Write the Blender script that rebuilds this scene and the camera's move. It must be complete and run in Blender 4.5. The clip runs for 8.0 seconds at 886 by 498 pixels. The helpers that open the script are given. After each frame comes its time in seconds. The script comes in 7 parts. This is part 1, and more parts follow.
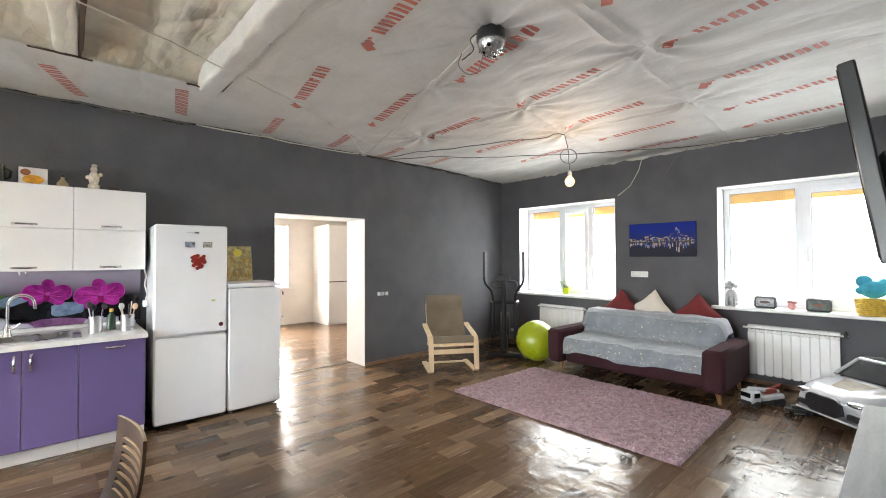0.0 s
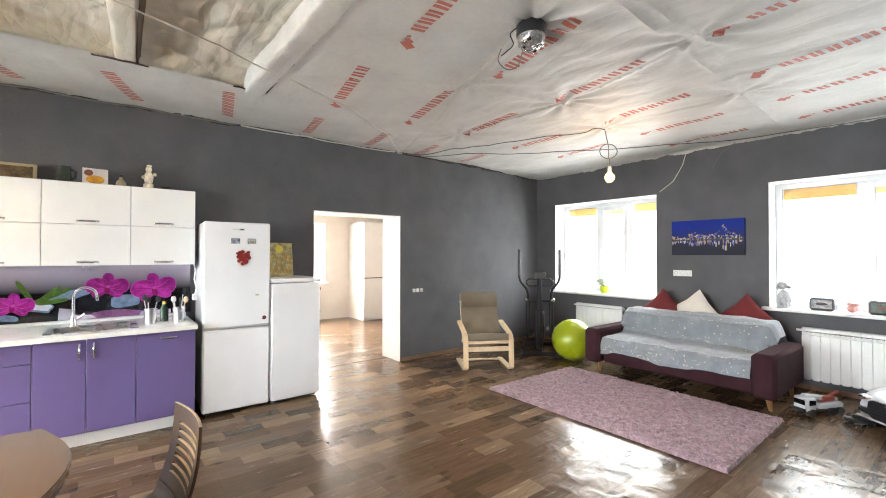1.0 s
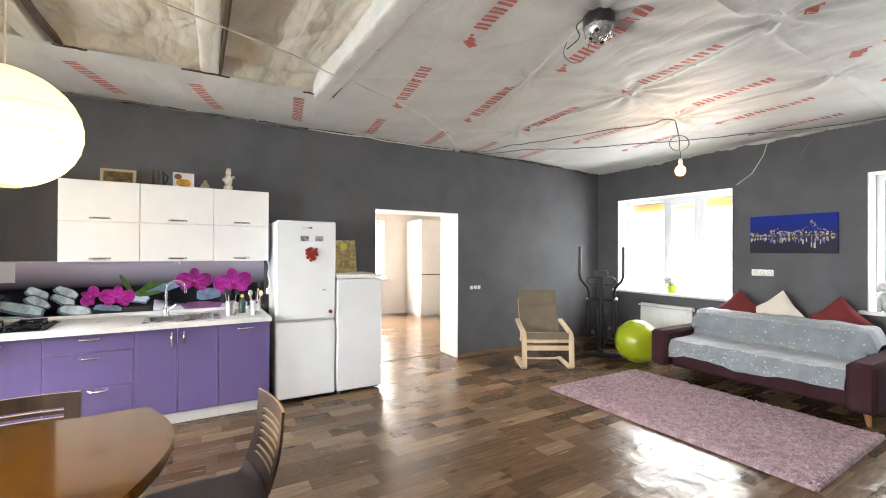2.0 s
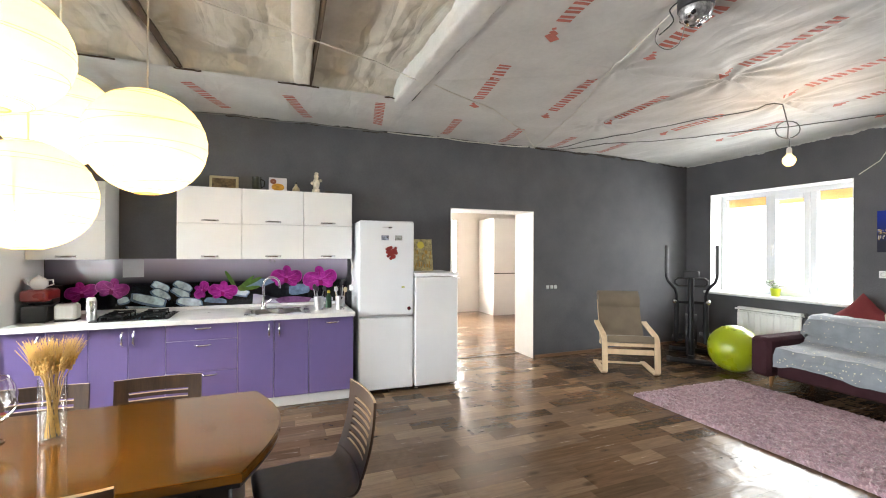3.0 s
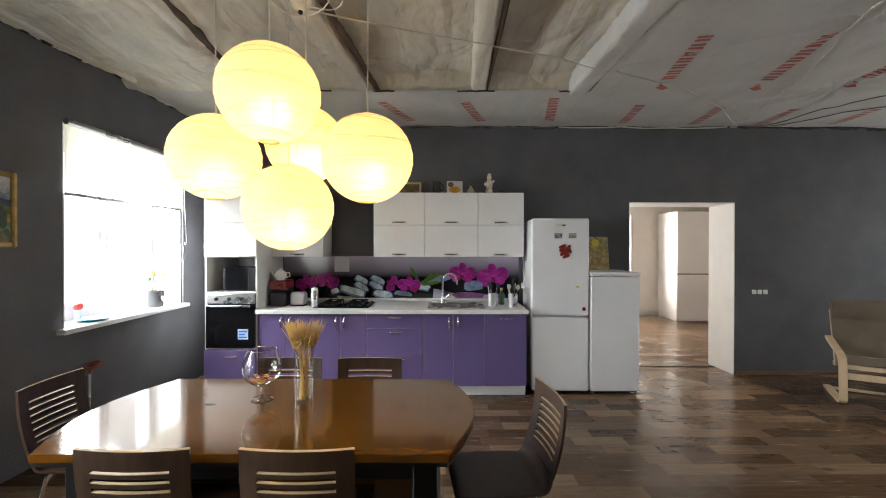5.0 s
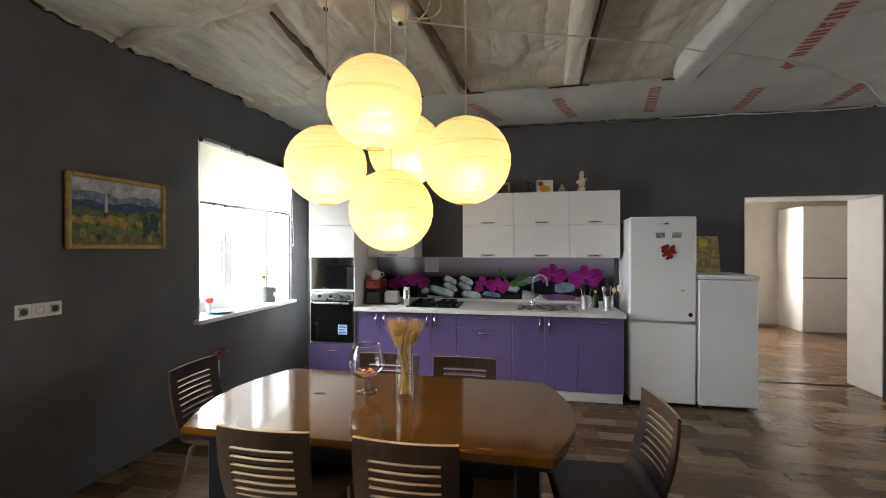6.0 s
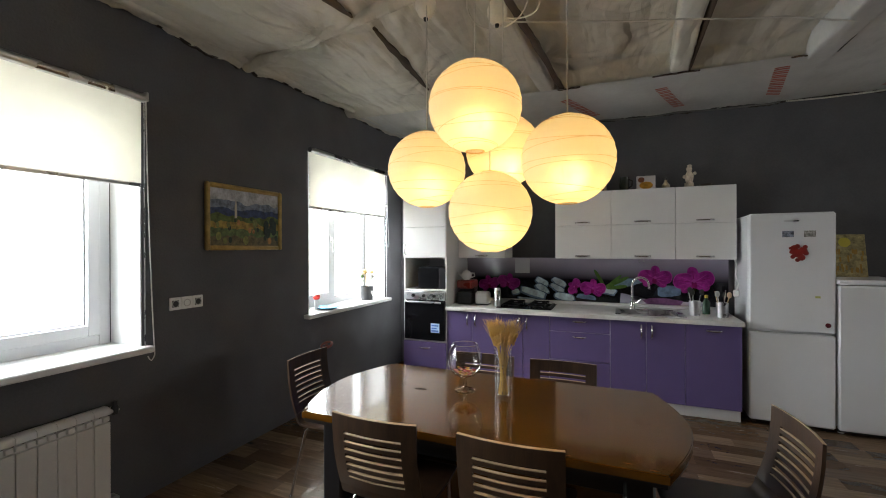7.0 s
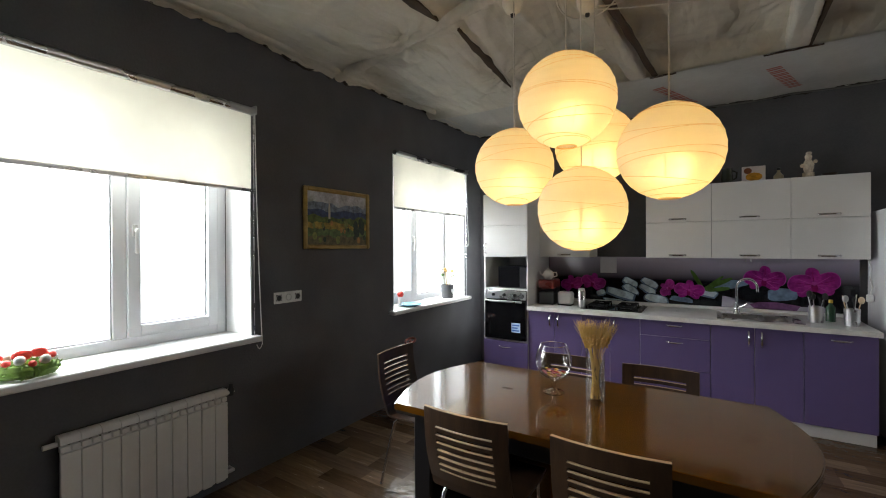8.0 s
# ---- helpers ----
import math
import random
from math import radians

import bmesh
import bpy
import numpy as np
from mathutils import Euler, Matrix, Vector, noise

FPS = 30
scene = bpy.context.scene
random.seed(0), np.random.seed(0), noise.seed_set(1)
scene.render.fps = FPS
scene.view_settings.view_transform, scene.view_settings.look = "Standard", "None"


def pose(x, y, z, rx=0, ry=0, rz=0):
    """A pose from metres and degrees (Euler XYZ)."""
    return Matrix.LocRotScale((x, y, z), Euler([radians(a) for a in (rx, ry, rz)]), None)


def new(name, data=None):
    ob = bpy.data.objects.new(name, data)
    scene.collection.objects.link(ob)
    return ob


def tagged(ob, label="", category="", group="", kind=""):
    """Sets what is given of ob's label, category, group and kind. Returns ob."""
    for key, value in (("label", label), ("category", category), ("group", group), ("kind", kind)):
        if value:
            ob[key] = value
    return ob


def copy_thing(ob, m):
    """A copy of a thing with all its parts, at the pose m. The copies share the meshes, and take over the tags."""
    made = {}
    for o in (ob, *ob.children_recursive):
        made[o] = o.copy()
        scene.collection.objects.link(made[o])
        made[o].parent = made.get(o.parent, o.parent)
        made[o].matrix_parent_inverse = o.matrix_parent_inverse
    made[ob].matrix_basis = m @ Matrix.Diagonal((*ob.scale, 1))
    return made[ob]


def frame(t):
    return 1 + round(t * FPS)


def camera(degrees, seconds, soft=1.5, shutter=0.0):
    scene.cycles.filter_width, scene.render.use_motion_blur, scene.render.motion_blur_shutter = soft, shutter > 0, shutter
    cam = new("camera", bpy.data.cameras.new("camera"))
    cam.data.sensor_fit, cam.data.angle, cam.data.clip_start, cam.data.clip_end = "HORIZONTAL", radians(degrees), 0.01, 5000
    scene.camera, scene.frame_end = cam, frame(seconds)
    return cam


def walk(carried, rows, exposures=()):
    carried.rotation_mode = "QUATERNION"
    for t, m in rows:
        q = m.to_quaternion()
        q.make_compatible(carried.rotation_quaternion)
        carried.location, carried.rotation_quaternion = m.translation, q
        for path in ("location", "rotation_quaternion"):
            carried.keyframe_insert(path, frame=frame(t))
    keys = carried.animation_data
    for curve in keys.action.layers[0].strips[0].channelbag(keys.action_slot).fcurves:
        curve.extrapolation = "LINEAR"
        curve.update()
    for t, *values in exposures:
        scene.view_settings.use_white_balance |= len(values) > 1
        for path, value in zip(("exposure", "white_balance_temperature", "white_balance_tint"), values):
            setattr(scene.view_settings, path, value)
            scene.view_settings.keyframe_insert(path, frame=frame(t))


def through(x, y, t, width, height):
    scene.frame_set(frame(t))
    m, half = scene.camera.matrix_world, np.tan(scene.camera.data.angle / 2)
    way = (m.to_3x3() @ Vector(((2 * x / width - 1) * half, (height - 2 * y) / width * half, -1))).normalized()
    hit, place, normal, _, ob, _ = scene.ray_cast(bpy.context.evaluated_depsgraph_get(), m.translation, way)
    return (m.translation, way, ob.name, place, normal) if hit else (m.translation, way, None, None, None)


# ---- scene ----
cam = camera(92.51, 8.0, 1.0)
# seconds, eye x y z, yaw, pitch, roll
ROWS = [
    (0, 0.242, -0.074, 1.459, -42.49, 1.11, 0.23),
    (0.5, 0.235, -0.068, 1.448, -40.27, 0.94, 0.06),
    (1, 0.212, -0.051, 1.457, -38.17, 0.75, -0.08),
    (2.5, 0.123, -0.027, 1.462, -26.36, 0.19, -0.24),
    (3, 0.090, -0.017, 1.462, -21.55, 0.09, -0.26),
    (3.5, 0.069, -0.019, 1.467, -16.19, -0.31, -0.27),
    (4, 0.030, -0.006, 1.458, -11.08, -0.24, -0.11),
    (4.5, 0.000, 0.000, 1.470, -5.72, -0.33, -0.10),
    (6, -0.099, -0.011, 1.473, 10.94, -0.24, 0.08),
    (6.5, -0.129, -0.024, 1.473, 16.40, -0.19, 0.12),
    (7, -0.159, -0.042, 1.475, 22.32, -0.13, 0.18),
    (7.5, -0.193, -0.064, 1.473, 27.68, -0.14, 0.30),
    (8, -0.213, -0.076, 1.472, 32.34, -0.21, 0.27),
]
EXPOSURES = [(0, 0.74), (1.0, 1.04), (2.5, 1.00), (3.5, 0.50), (4.5, -0.07), (6, -0.57), (8, -1.20)]
walk(cam, [(t, pose(x, y, z, 90 + pitch, roll, yaw)) for t, x, y, z, yaw, pitch, roll in ROWS], EXPOSURES)

# ---- plan ----
LEFT, RIGHT, DOORWALL, BACK, TVWALL = -2.76, 6.20, 4.86, -2.4, -0.32
TOP = 3.25          # walls run up behind the ceiling film
THICK = 0.45

# ---- daylight ----
world = bpy.data.worlds.new("sky")
scene.world = world
world.use_nodes = True
wn = world.node_tree.nodes
sky = wn.new("ShaderNodeTexSky")
sky.sky_type = "NISHITA"
sky.sun_disc = False
sky.sun_elevation, sky.sun_rotation = radians(50), radians(200)
wn["Background"].inputs["Strength"].default_value = 0.12
world.node_tree.links.new(sky.outputs["Color"], wn["Background"].inputs["Color"])


def window_light(name, at, sx, sy, watts, heading, tip, color):
    """Sky light standing outside a window opening, facing along heading (degrees about z, 0 faces -y) and tipped down like the sky."""
    lamp = bpy.data.lights.new(name, "AREA")
    lamp.shape, lamp.size, lamp.size_y, lamp.energy, lamp.color = "RECTANGLE", sx, sy, watts, color
    ob = new(name, lamp)
    ob.matrix_world = Matrix.Translation(at) @ pose(0, 0, 0, 0, 0, heading) @ pose(0, 0, 0, -90 + tip, 0, 0)
    return ob


DAY = (0.97, 0.985, 0.975)
COOL = (0.93, 0.975, 1.0)
window_light("daylight_sofa_window", (RIGHT + 0.95, 3.60, 1.95), 2.0, 1.6, 165, -90, 20, DAY)
window_light("daylight_toy_window", (RIGHT + 0.95, 0.60, 1.95), 2.0, 1.6, 88, -90, 20, DAY)
window_light("daylight_kitchen_window", (LEFT - 0.95, 3.72, 1.95), 1.7, 1.6, 600, 90, 20, COOL)
window_light("daylight_dining_window", (LEFT - 0.95, 0.70, 1.95), 2.1, 1.6, 560, 90, 20, COOL)
window_light("daylight_bedroom_window", (3.2, 9.85, 1.80), 1.9, 1.6, 1000, 0, 20, (1.0, 0.93, 0.85))


def lamp_point(name, at, watts, color, radius):
    data = bpy.data.lights.new(name, "POINT")
    data.energy, data.color, data.shadow_soft_size = watts, color, radius
    ob = new(name, data)
    ob.location = at
    return ob


LANTERNS = [(-0.357, 1.861, 1.856, 0.199), (-0.709, 1.878, 1.643, 0.195), (-0.732, 1.727, 2.090, 0.203),
            (-1.038, 1.892, 1.867, 0.194), (-0.690, 2.060, 1.965, 0.188)]
for lx, ly, lz, lr in LANTERNS:
    lamp_point("lantern_bulb_light", (lx + 0.01, ly - 0.01, lz - 0.062), 7.6, (1.0, 0.68, 0.26), 0.055)
lamp_point("bare_bulb_light", (4.245, 2.31, 2.254), 15.0, (1.0, 0.56, 0.20), 0.064)


# ---- materials ----
def mat(name, col, rough=0.5, metal=0.0, var=0.10, scale=5.0, fine=90.0, bump=0.08, stretch=(1, 1, 1), coat=0.0, spec=0.5, rvar=0.06, sheen=0.0):
    """Painted, cloth, metal or plastic surface with variation at two scales and fine relief."""
    m = bpy.data.materials.new(name)
    m.use_nodes = True
    n, l = m.node_tree.nodes, m.node_tree.links
    b = n["Principled BSDF"]
    geo = n.new("ShaderNodeNewGeometry")
    mp = n.new("ShaderNodeMapping")
    mp.inputs["Scale"].default_value = stretch
    l.new(geo.outputs["Position"], mp.inputs["Vector"])
    big, small = n.new("ShaderNodeTexNoise"), n.new("ShaderNodeTexNoise")
    big.inputs["Scale"].default_value, small.inputs["Scale"].default_value = scale, fine
    big.inputs["Detail"].default_value, small.inputs["Detail"].default_value = 4, 3
    for t in (big, small):
        l.new(mp.outputs["Vector"], t.inputs["Vector"])
    add = n.new("ShaderNodeMath")
    add.operation = "MULTIPLY_ADD"
    add.inputs[1].default_value = 0.4
    l.new(small.outputs["Fac"], add.inputs[0])
    l.new(big.outputs["Fac"], add.inputs[2])
    ramp = n.new("ShaderNodeValToRGB")
    ramp.color_ramp.elements[0].position, ramp.color_ramp.elements[1].position = 0.45, 0.95
    ramp.color_ramp.elements[0].color = (*[c * (1 - var) for c in col], 1)
    ramp.color_ramp.elements[1].color = (*[min(c * (1 + var), 0.95) for c in col], 1)
    l.new(add.outputs[0], ramp.inputs["Fac"])
    l.new(ramp.outputs["Color"], b.inputs["Base Color"])
    rr = n.new("ShaderNodeMapRange")
    rr.inputs["To Min"].default_value, rr.inputs["To Max"].default_value = max(rough - rvar, 0.02), min(rough + rvar, 1)
    l.new(big.outputs["Fac"], rr.inputs["Value"])
    l.new(rr.outputs["Result"], b.inputs["Roughness"])
    b.inputs["Metallic"].default_value = metal
    b.inputs["Specular IOR Level"].default_value = spec
    b.inputs["Coat Weight"].default_value = coat
    b.inputs["Sheen Weight"].default_value = sheen
    if bump:
        bp = n.new("ShaderNodeBump")
        bp.inputs["Strength"].default_value, bp.inputs["Distance"].default_value = bump, 0.004
        l.new(small.outputs["Fac"], bp.inputs["Height"])
        l.new(bp.outputs["Normal"], b.inputs["Normal"])
    return m


def wood(name, dark, light, rough=0.3, along="x", coat=0.0, scale=6.0, bump=0.10, rvar=0.06):
    """Wood grain stretched along one axis."""
    st = {"x": (0.12, 1, 1), "y": (1, 0.12, 1), "z": (1, 1, 0.12)}[along]
    m = mat(name, [(a + b) / 2 for a, b in zip(dark, light)], rough, 0, 0.1, scale * 2.5, scale * 18, bump, st, coat, 0.5, rvar)
    for nd in m.node_tree.nodes:
        if nd.type == "VALTORGB":
            nd.color_ramp.elements[0].color, nd.color_ramp.elements[1].color = (*dark, 1), (*light, 1)
    return m


def glowing(name, col, power):
    m = bpy.data.materials.new(name)
    m.use_nodes = True
    b = m.node_tree.nodes["Principled BSDF"]
    b.inputs["Base Color"].default_value = (*col, 1)
    b.inputs["Emission Color"].default_value = (*col, 1)
    b.inputs["Emission Strength"].default_value = power
    return m


def thin_cloth(name, col, through, rvar=0.06, fine=300.0):
    """Cloth or paper that lets light through: diffuse and translucent together."""
    m = mat(name, col, 0.85, 0, rvar, 4.0, fine, 0.15)
    n, l = m.node_tree.nodes, m.node_tree.links
    tr, mix = n.new("ShaderNodeBsdfTranslucent"), n.new("ShaderNodeMixShader")
    ramp = [nd for nd in n if nd.type == "VALTORGB"][0]
    l.new(ramp.outputs["Color"], tr.inputs["Color"])
    mix.inputs["Fac"].default_value = through
    l.new(n["Principled BSDF"].outputs[0], mix.inputs[1])
    l.new(tr.outputs[0], mix.inputs[2])
    l.new(mix.outputs[0], n["Material Output"].inputs["Surface"])
    return m


def floor_material():
    """Printed wood-look floor covering: tone by piece, grain, gloss with soft waves."""
    m = bpy.data.materials.new("wood_look_floor")
    m.use_nodes = True
    n, l = m.node_tree.nodes, m.node_tree.links
    b = n["Principled BSDF"]
    geo, info = n.new("ShaderNodeNewGeometry"), n.new("ShaderNodeObjectInfo")
    add, frac = n.new("ShaderNodeMath"), n.new("ShaderNodeMath")
    frac.operation = "FRACT"
    l.new(info.outputs["Random"], add.inputs[0])
    l.new(geo.outputs["Random Per Island"], add.inputs[1])
    l.new(add.outputs[0], frac.inputs[0])
    ramp = n.new("ShaderNodeValToRGB")
    e = ramp.color_ramp.elements
    e[0].color, e[1].color = (0.058, 0.034, 0.018, 1), (0.176, 0.120, 0.075, 1)
    for p, c in ((0.30, (0.090, 0.052, 0.028, 1)), (0.55, (0.108, 0.071, 0.045, 1)), (0.80, (0.138, 0.088, 0.052, 1))):
        e.new(p).color = c
    l.new(frac.outputs[0], ramp.inputs["Fac"])
    shift = n.new("ShaderNodeVectorMath")
    shift.operation = "MULTIPLY_ADD"
    shift.inputs[1].default_value = (1.2, 11, 1)
    l.new(geo.outputs["Position"], shift.inputs[0])
    l.new(frac.outputs[0], shift.inputs[2])
    grain = n.new("ShaderNodeTexNoise")
    grain.inputs["Scale"].default_value, grain.inputs["Detail"].default_value, grain.inputs["Distortion"].default_value = 4.0, 7, 0.6
    l.new(shift.outputs[0], grain.inputs["Vector"])
    gr = n.new("ShaderNodeMapRange")
    gr.inputs["From Min"].default_value, gr.inputs["From Max"].default_value = 0.3, 0.7
    gr.inputs["To Min"].default_value, gr.inputs["To Max"].default_value = 0.76, 1.22
    l.new(grain.outputs["Fac"], gr.inputs["Value"])
    mul = n.new("ShaderNodeMix")
    mul.data_type, mul.blend_type = "RGBA", "MULTIPLY"
    mul.inputs[0].default_value = 1.0
    l.new(ramp.outputs["Color"], mul.inputs[6])
    l.new(gr.outputs["Result"], mul.inputs[7])
    # dark knots scattered along the grain
    kmap, knot, kr = n.new("ShaderNodeMapping"), n.new("ShaderNodeTexVoronoi"), n.new("ShaderNodeMapRange")
    kmap.inputs["Scale"].default_value = (2.6, 6.0, 1)
    l.new(geo.outputs["Position"], kmap.inputs["Vector"])
    knot.inputs["Scale"].default_value = 1.0
    l.new(kmap.outputs["Vector"], knot.inputs["Vector"])
    kr.inputs["From Min"].default_value, kr.inputs["From Max"].default_value = 0.06, 0.17
    kr.inputs["To Min"].default_value, kr.inputs["To Max"].default_value = 0.45, 1.0
    l.new(knot.outputs["Distance"], kr.inputs["Value"])
    mk = n.new("ShaderNodeMix")
    mk.data_type, mk.blend_type = "RGBA", "MULTIPLY"
    mk.inputs[0].default_value = 1.0
    l.new(mul.outputs[2], mk.inputs[6])
    l.new(kr.outputs["Result"], mk.inputs[7])
    l.new(mk.outputs[2], b.inputs["Base Color"])
    wave = n.new("ShaderNodeTexNoise")
    wave.inputs["Scale"].default_value, wave.inputs["Detail"].default_value, wave.inputs["Distortion"].default_value = 5.5, 2, 0.8
    l.new(geo.outputs["Position"], wave.inputs["Vector"])
    bw = n.new("ShaderNodeBump")
    bw.inputs["Strength"].default_value, bw.inputs["Distance"].default_value = 0.45, 0.018
    l.new(wave.outputs["Fac"], bw.inputs["Height"])
    bg = n.new("ShaderNodeBump")
    bg.inputs["Strength"].default_value, bg.inputs["Distance"].default_value = 0.12, 0.001
    l.new(grain.outputs["Fac"], bg.inputs["Height"])
    l.new(bw.outputs["Normal"], bg.inputs["Normal"])
    l.new(bg.outputs["Normal"], b.inputs["Normal"])
    b.inputs["Specular IOR Level"].default_value = 0.19
    rr = n.new("ShaderNodeMapRange")
    rr.inputs["To Min"].default_value, rr.inputs["To Max"].default_value = 0.15, 0.33
    l.new(grain.outputs["Fac"], rr.inputs["Value"])
    l.new(rr.outputs["Result"], b.inputs["Roughness"])
    return m


WALL = mat("grey_wall_paint", (0.106, 0.106, 0.114), 0.78, 0, 0.15, 3.0, 75, 0.55, spec=0.15)
WHITE_WALL = mat("pale_wallpaper", (0.74, 0.70, 0.65), 0.8, 0, 0.05, 3, 120, 0.1)
REVEAL = mat("white_plastered_reveal", (0.80, 0.80, 0.79), 0.6, 0, 0.04, 5, 90, 0.12)
PVC = mat("white_window_plastic", (0.77, 0.785, 0.81), 0.30, 0, 0.03, 6, 200, 0.02)
GASKET = mat("grey_rubber_gasket", (0.34, 0.34, 0.35), 0.7)
SILL = mat("white_sill_plastic", (0.80, 0.80, 0.80), 0.32, 0, 0.04, 6, 200, 0.03)
FLOOR = floor_material()
# also colours the painted shade in wall-top gaps and the radiator louvres
UNDER = mat("dark_underlay_and_shade", (0.03, 0.022, 0.016), 0.8)
PRINT = mat("faded_red_print", (0.46, 0.13, 0.095), 0.65, 0, 0.22, 12, 60, 0.1)
PURPLE = mat("purple_cabinet_front", (0.122, 0.089, 0.224), 0.36, 0, 0.05, 4, 260, 0.04)
WHITE_GLOSS = mat("white_gloss_front", (0.80, 0.79, 0.77), 0.22, 0, 0.03, 3, 150, 0.01, coat=0.3)
CARCASS = mat("white_chipboard_carcass", (0.70, 0.69, 0.68), 0.5, 0, 0.04)
WORKTOP = mat("white_speckled_worktop", (0.72, 0.71, 0.69), 0.30, 0, 0.10, 10, 220, 0.02)
CHROME = mat("brushed_chrome", (0.74, 0.74, 0.75), 0.20, 1.0, 0.05)
STEEL = mat("brushed_steel", (0.60, 0.60, 0.61), 0.28, 1.0, 0.08, 8, 160, 0.03)
BLACK_GLASS = mat("black_oven_glass", (0.006, 0.006, 0.007), 0.06, 0, 0.1, 4, 90, 0.0, spec=0.4)
BLACK = mat("black_plastic", (0.018, 0.018, 0.020), 0.38, 0, 0.15)
BLACK_METAL = mat("black_painted_metal", (0.006, 0.006, 0.008), 0.45, 0, 0.15, spec=0.22)
FRIDGE = mat("white_enamel", (0.79, 0.80, 0.82), 0.24, 0, 0.03, 3, 240, 0.03)
RAD = mat("white_radiator_enamel", (0.82, 0.82, 0.81), 0.35, 0, 0.04)
TABLE = wood("polished_brown_table", (0.068, 0.025, 0.0028), (0.112, 0.045, 0.0055), 0.10, "x", 0.1, 3, 0.0, 0.012)
TABLE_DARK = mat("black_stained_table_frame", (0.006, 0.0055, 0.0065), 0.42, 0, 0.2, spec=0.35)
PLY = wood("dark_walnut_plywood", (0.015, 0.0075, 0.004), (0.052, 0.027, 0.013), 0.38, "z", 0.0, 9)
BIRCH = wood("pale_birch", (0.56, 0.42, 0.26), (0.72, 0.57, 0.38), 0.42, "z", 0.1, 7)
BEIGE = mat("taupe_woven_cushion", (0.165, 0.130, 0.090), 0.92, 0, 0.16, 6, 420, 0.5, sheen=0.2)
SOFA = mat("plum_sofa_fabric", (0.038, 0.016, 0.020), 0.95, 0, 0.22, 6, 360, 0.5, spec=0.12)
RED_CUSHION = mat("dark_red_cushion", (0.135, 0.014, 0.016), 0.88, 0, 0.18, 7, 320, 0.4)
CREAM_CUSHION = mat("cream_cushion", (0.62, 0.57, 0.50), 0.9, 0, 0.07, 6, 300, 0.4)
THROW = mat("grey_blue_throw", (0.200, 0.220, 0.245), 0.93, 0, 0.16, 9, 260, 0.5, sheen=0.3)
DOTS = mat("cream_throw_dots", (0.58, 0.54, 0.40), 0.9)
RUG = mat("dusty_pink_pile", (0.285, 0.185, 0.210), 0.95, 0, 0.42, 22, 150, 0.5, sheen=0.5)
BALL = mat("lime_rubber", (0.27, 0.33, 0.010), 0.28, 0, 0.05, 5, 60, 0.03)

def lantern_paper():
    """Rice paper: scatters light through, a little of it straight on."""
    m = thin_cloth("lantern_paper", (0.87, 0.80, 0.64), 0.60)
    n, l = m.node_tree.nodes, m.node_tree.links
    old = [nd for nd in n if nd.type == "MIX_SHADER"][0]
    rf, mix = n.new("ShaderNodeBsdfRefraction"), n.new("ShaderNodeMixShader")
    rf.inputs["Color"].default_value = (1.0, 0.93, 0.78, 1)
    rf.inputs["Roughness"].default_value, rf.inputs["IOR"].default_value = 0.75, 1.35
    mix.inputs["Fac"].default_value = 0.09
    l.new(old.outputs[0], mix.inputs[1])
    l.new(rf.outputs[0], mix.inputs[2])
    l.new(mix.outputs[0], n["Material Output"].inputs["Surface"])
    return m


PAPER = lantern_paper()
BLIND = thin_cloth("cream_roller_cloth", (0.86, 0.84, 0.77), 0.54)
WIRE = thin_cloth("lantern_wire", (0.80, 0.56, 0.28), 0.55)
CORD = mat("pale_cable", (0.60, 0.57, 0.50), 0.55)
CORD_DARK = mat("grey_cable", (0.13, 0.125, 0.115), 0.5)
BULB = glowing("warm_bulb", (1.0, 0.60, 0.19), 2.4)
GOLD = mat("worn_gilt_frame", (0.42, 0.29, 0.10), 0.42, 0.5, 0.3, 20, 120, 0.5)
WHITE_PLASTIC = mat("white_plastic", (0.74, 0.74, 0.73), 0.35, 0, 0.04)
BASEBOARD = wood("brown_baseboard_wood", (0.12, 0.06, 0.03), (0.24, 0.13, 0.07), 0.4, "x")
WHEAT = mat("dry_wheat", (0.50, 0.33, 0.11), 0.8, 0, 0.25, 30, 200, 0.3)
RED = mat("red_gloss", (0.22, 0.018, 0.014), 0.3)
EAVE = wood("ochre_eave_board", (0.60, 0.34, 0.10), (0.75, 0.46, 0.16), 0.6, "y")
TERRACOTTA = mat("rusty_red_valve", (0.25, 0.06, 0.04), 0.5)


def pane_glass(name, strength=0.9):
    """Thin clear glass: lets light straight through, with mirror gloss at grazing angles."""
    m = bpy.data.materials.new(name)
    m.use_nodes = True
    n, l = m.node_tree.nodes, m.node_tree.links
    tr, gl, mix, fr, mu = n.new("ShaderNodeBsdfTransparent"), n.new("ShaderNodeBsdfGlossy"), n.new("ShaderNodeMixShader"), n.new("ShaderNodeLayerWeight"), n.new("ShaderNodeMath")
    gl.inputs["Roughness"].default_value = 0.02
    tr.inputs["Color"].default_value = (0.97, 0.98, 0.975, 1)
    fr.inputs["Blend"].default_value = 0.5
    mu.operation = "POWER"
    mu.inputs[1].default_value = 1.9
    l.new(fr.outputs["Facing"], mu.inputs[0])
    sc = n.new("ShaderNodeMath")
    sc.operation = "MULTIPLY_ADD"
    sc.inputs[1].default_value, sc.inputs[2].default_value = strength, 0.045
    l.new(mu.outputs[0], sc.inputs[0])
    l.new(sc.outputs[0], mix.inputs["Fac"])
    l.new(tr.outputs[0], mix.inputs[1])
    l.new(gl.outputs[0], mix.inputs[2])
    l.new(mix.outputs[0], n["Material Output"].inputs["Surface"])
    return m


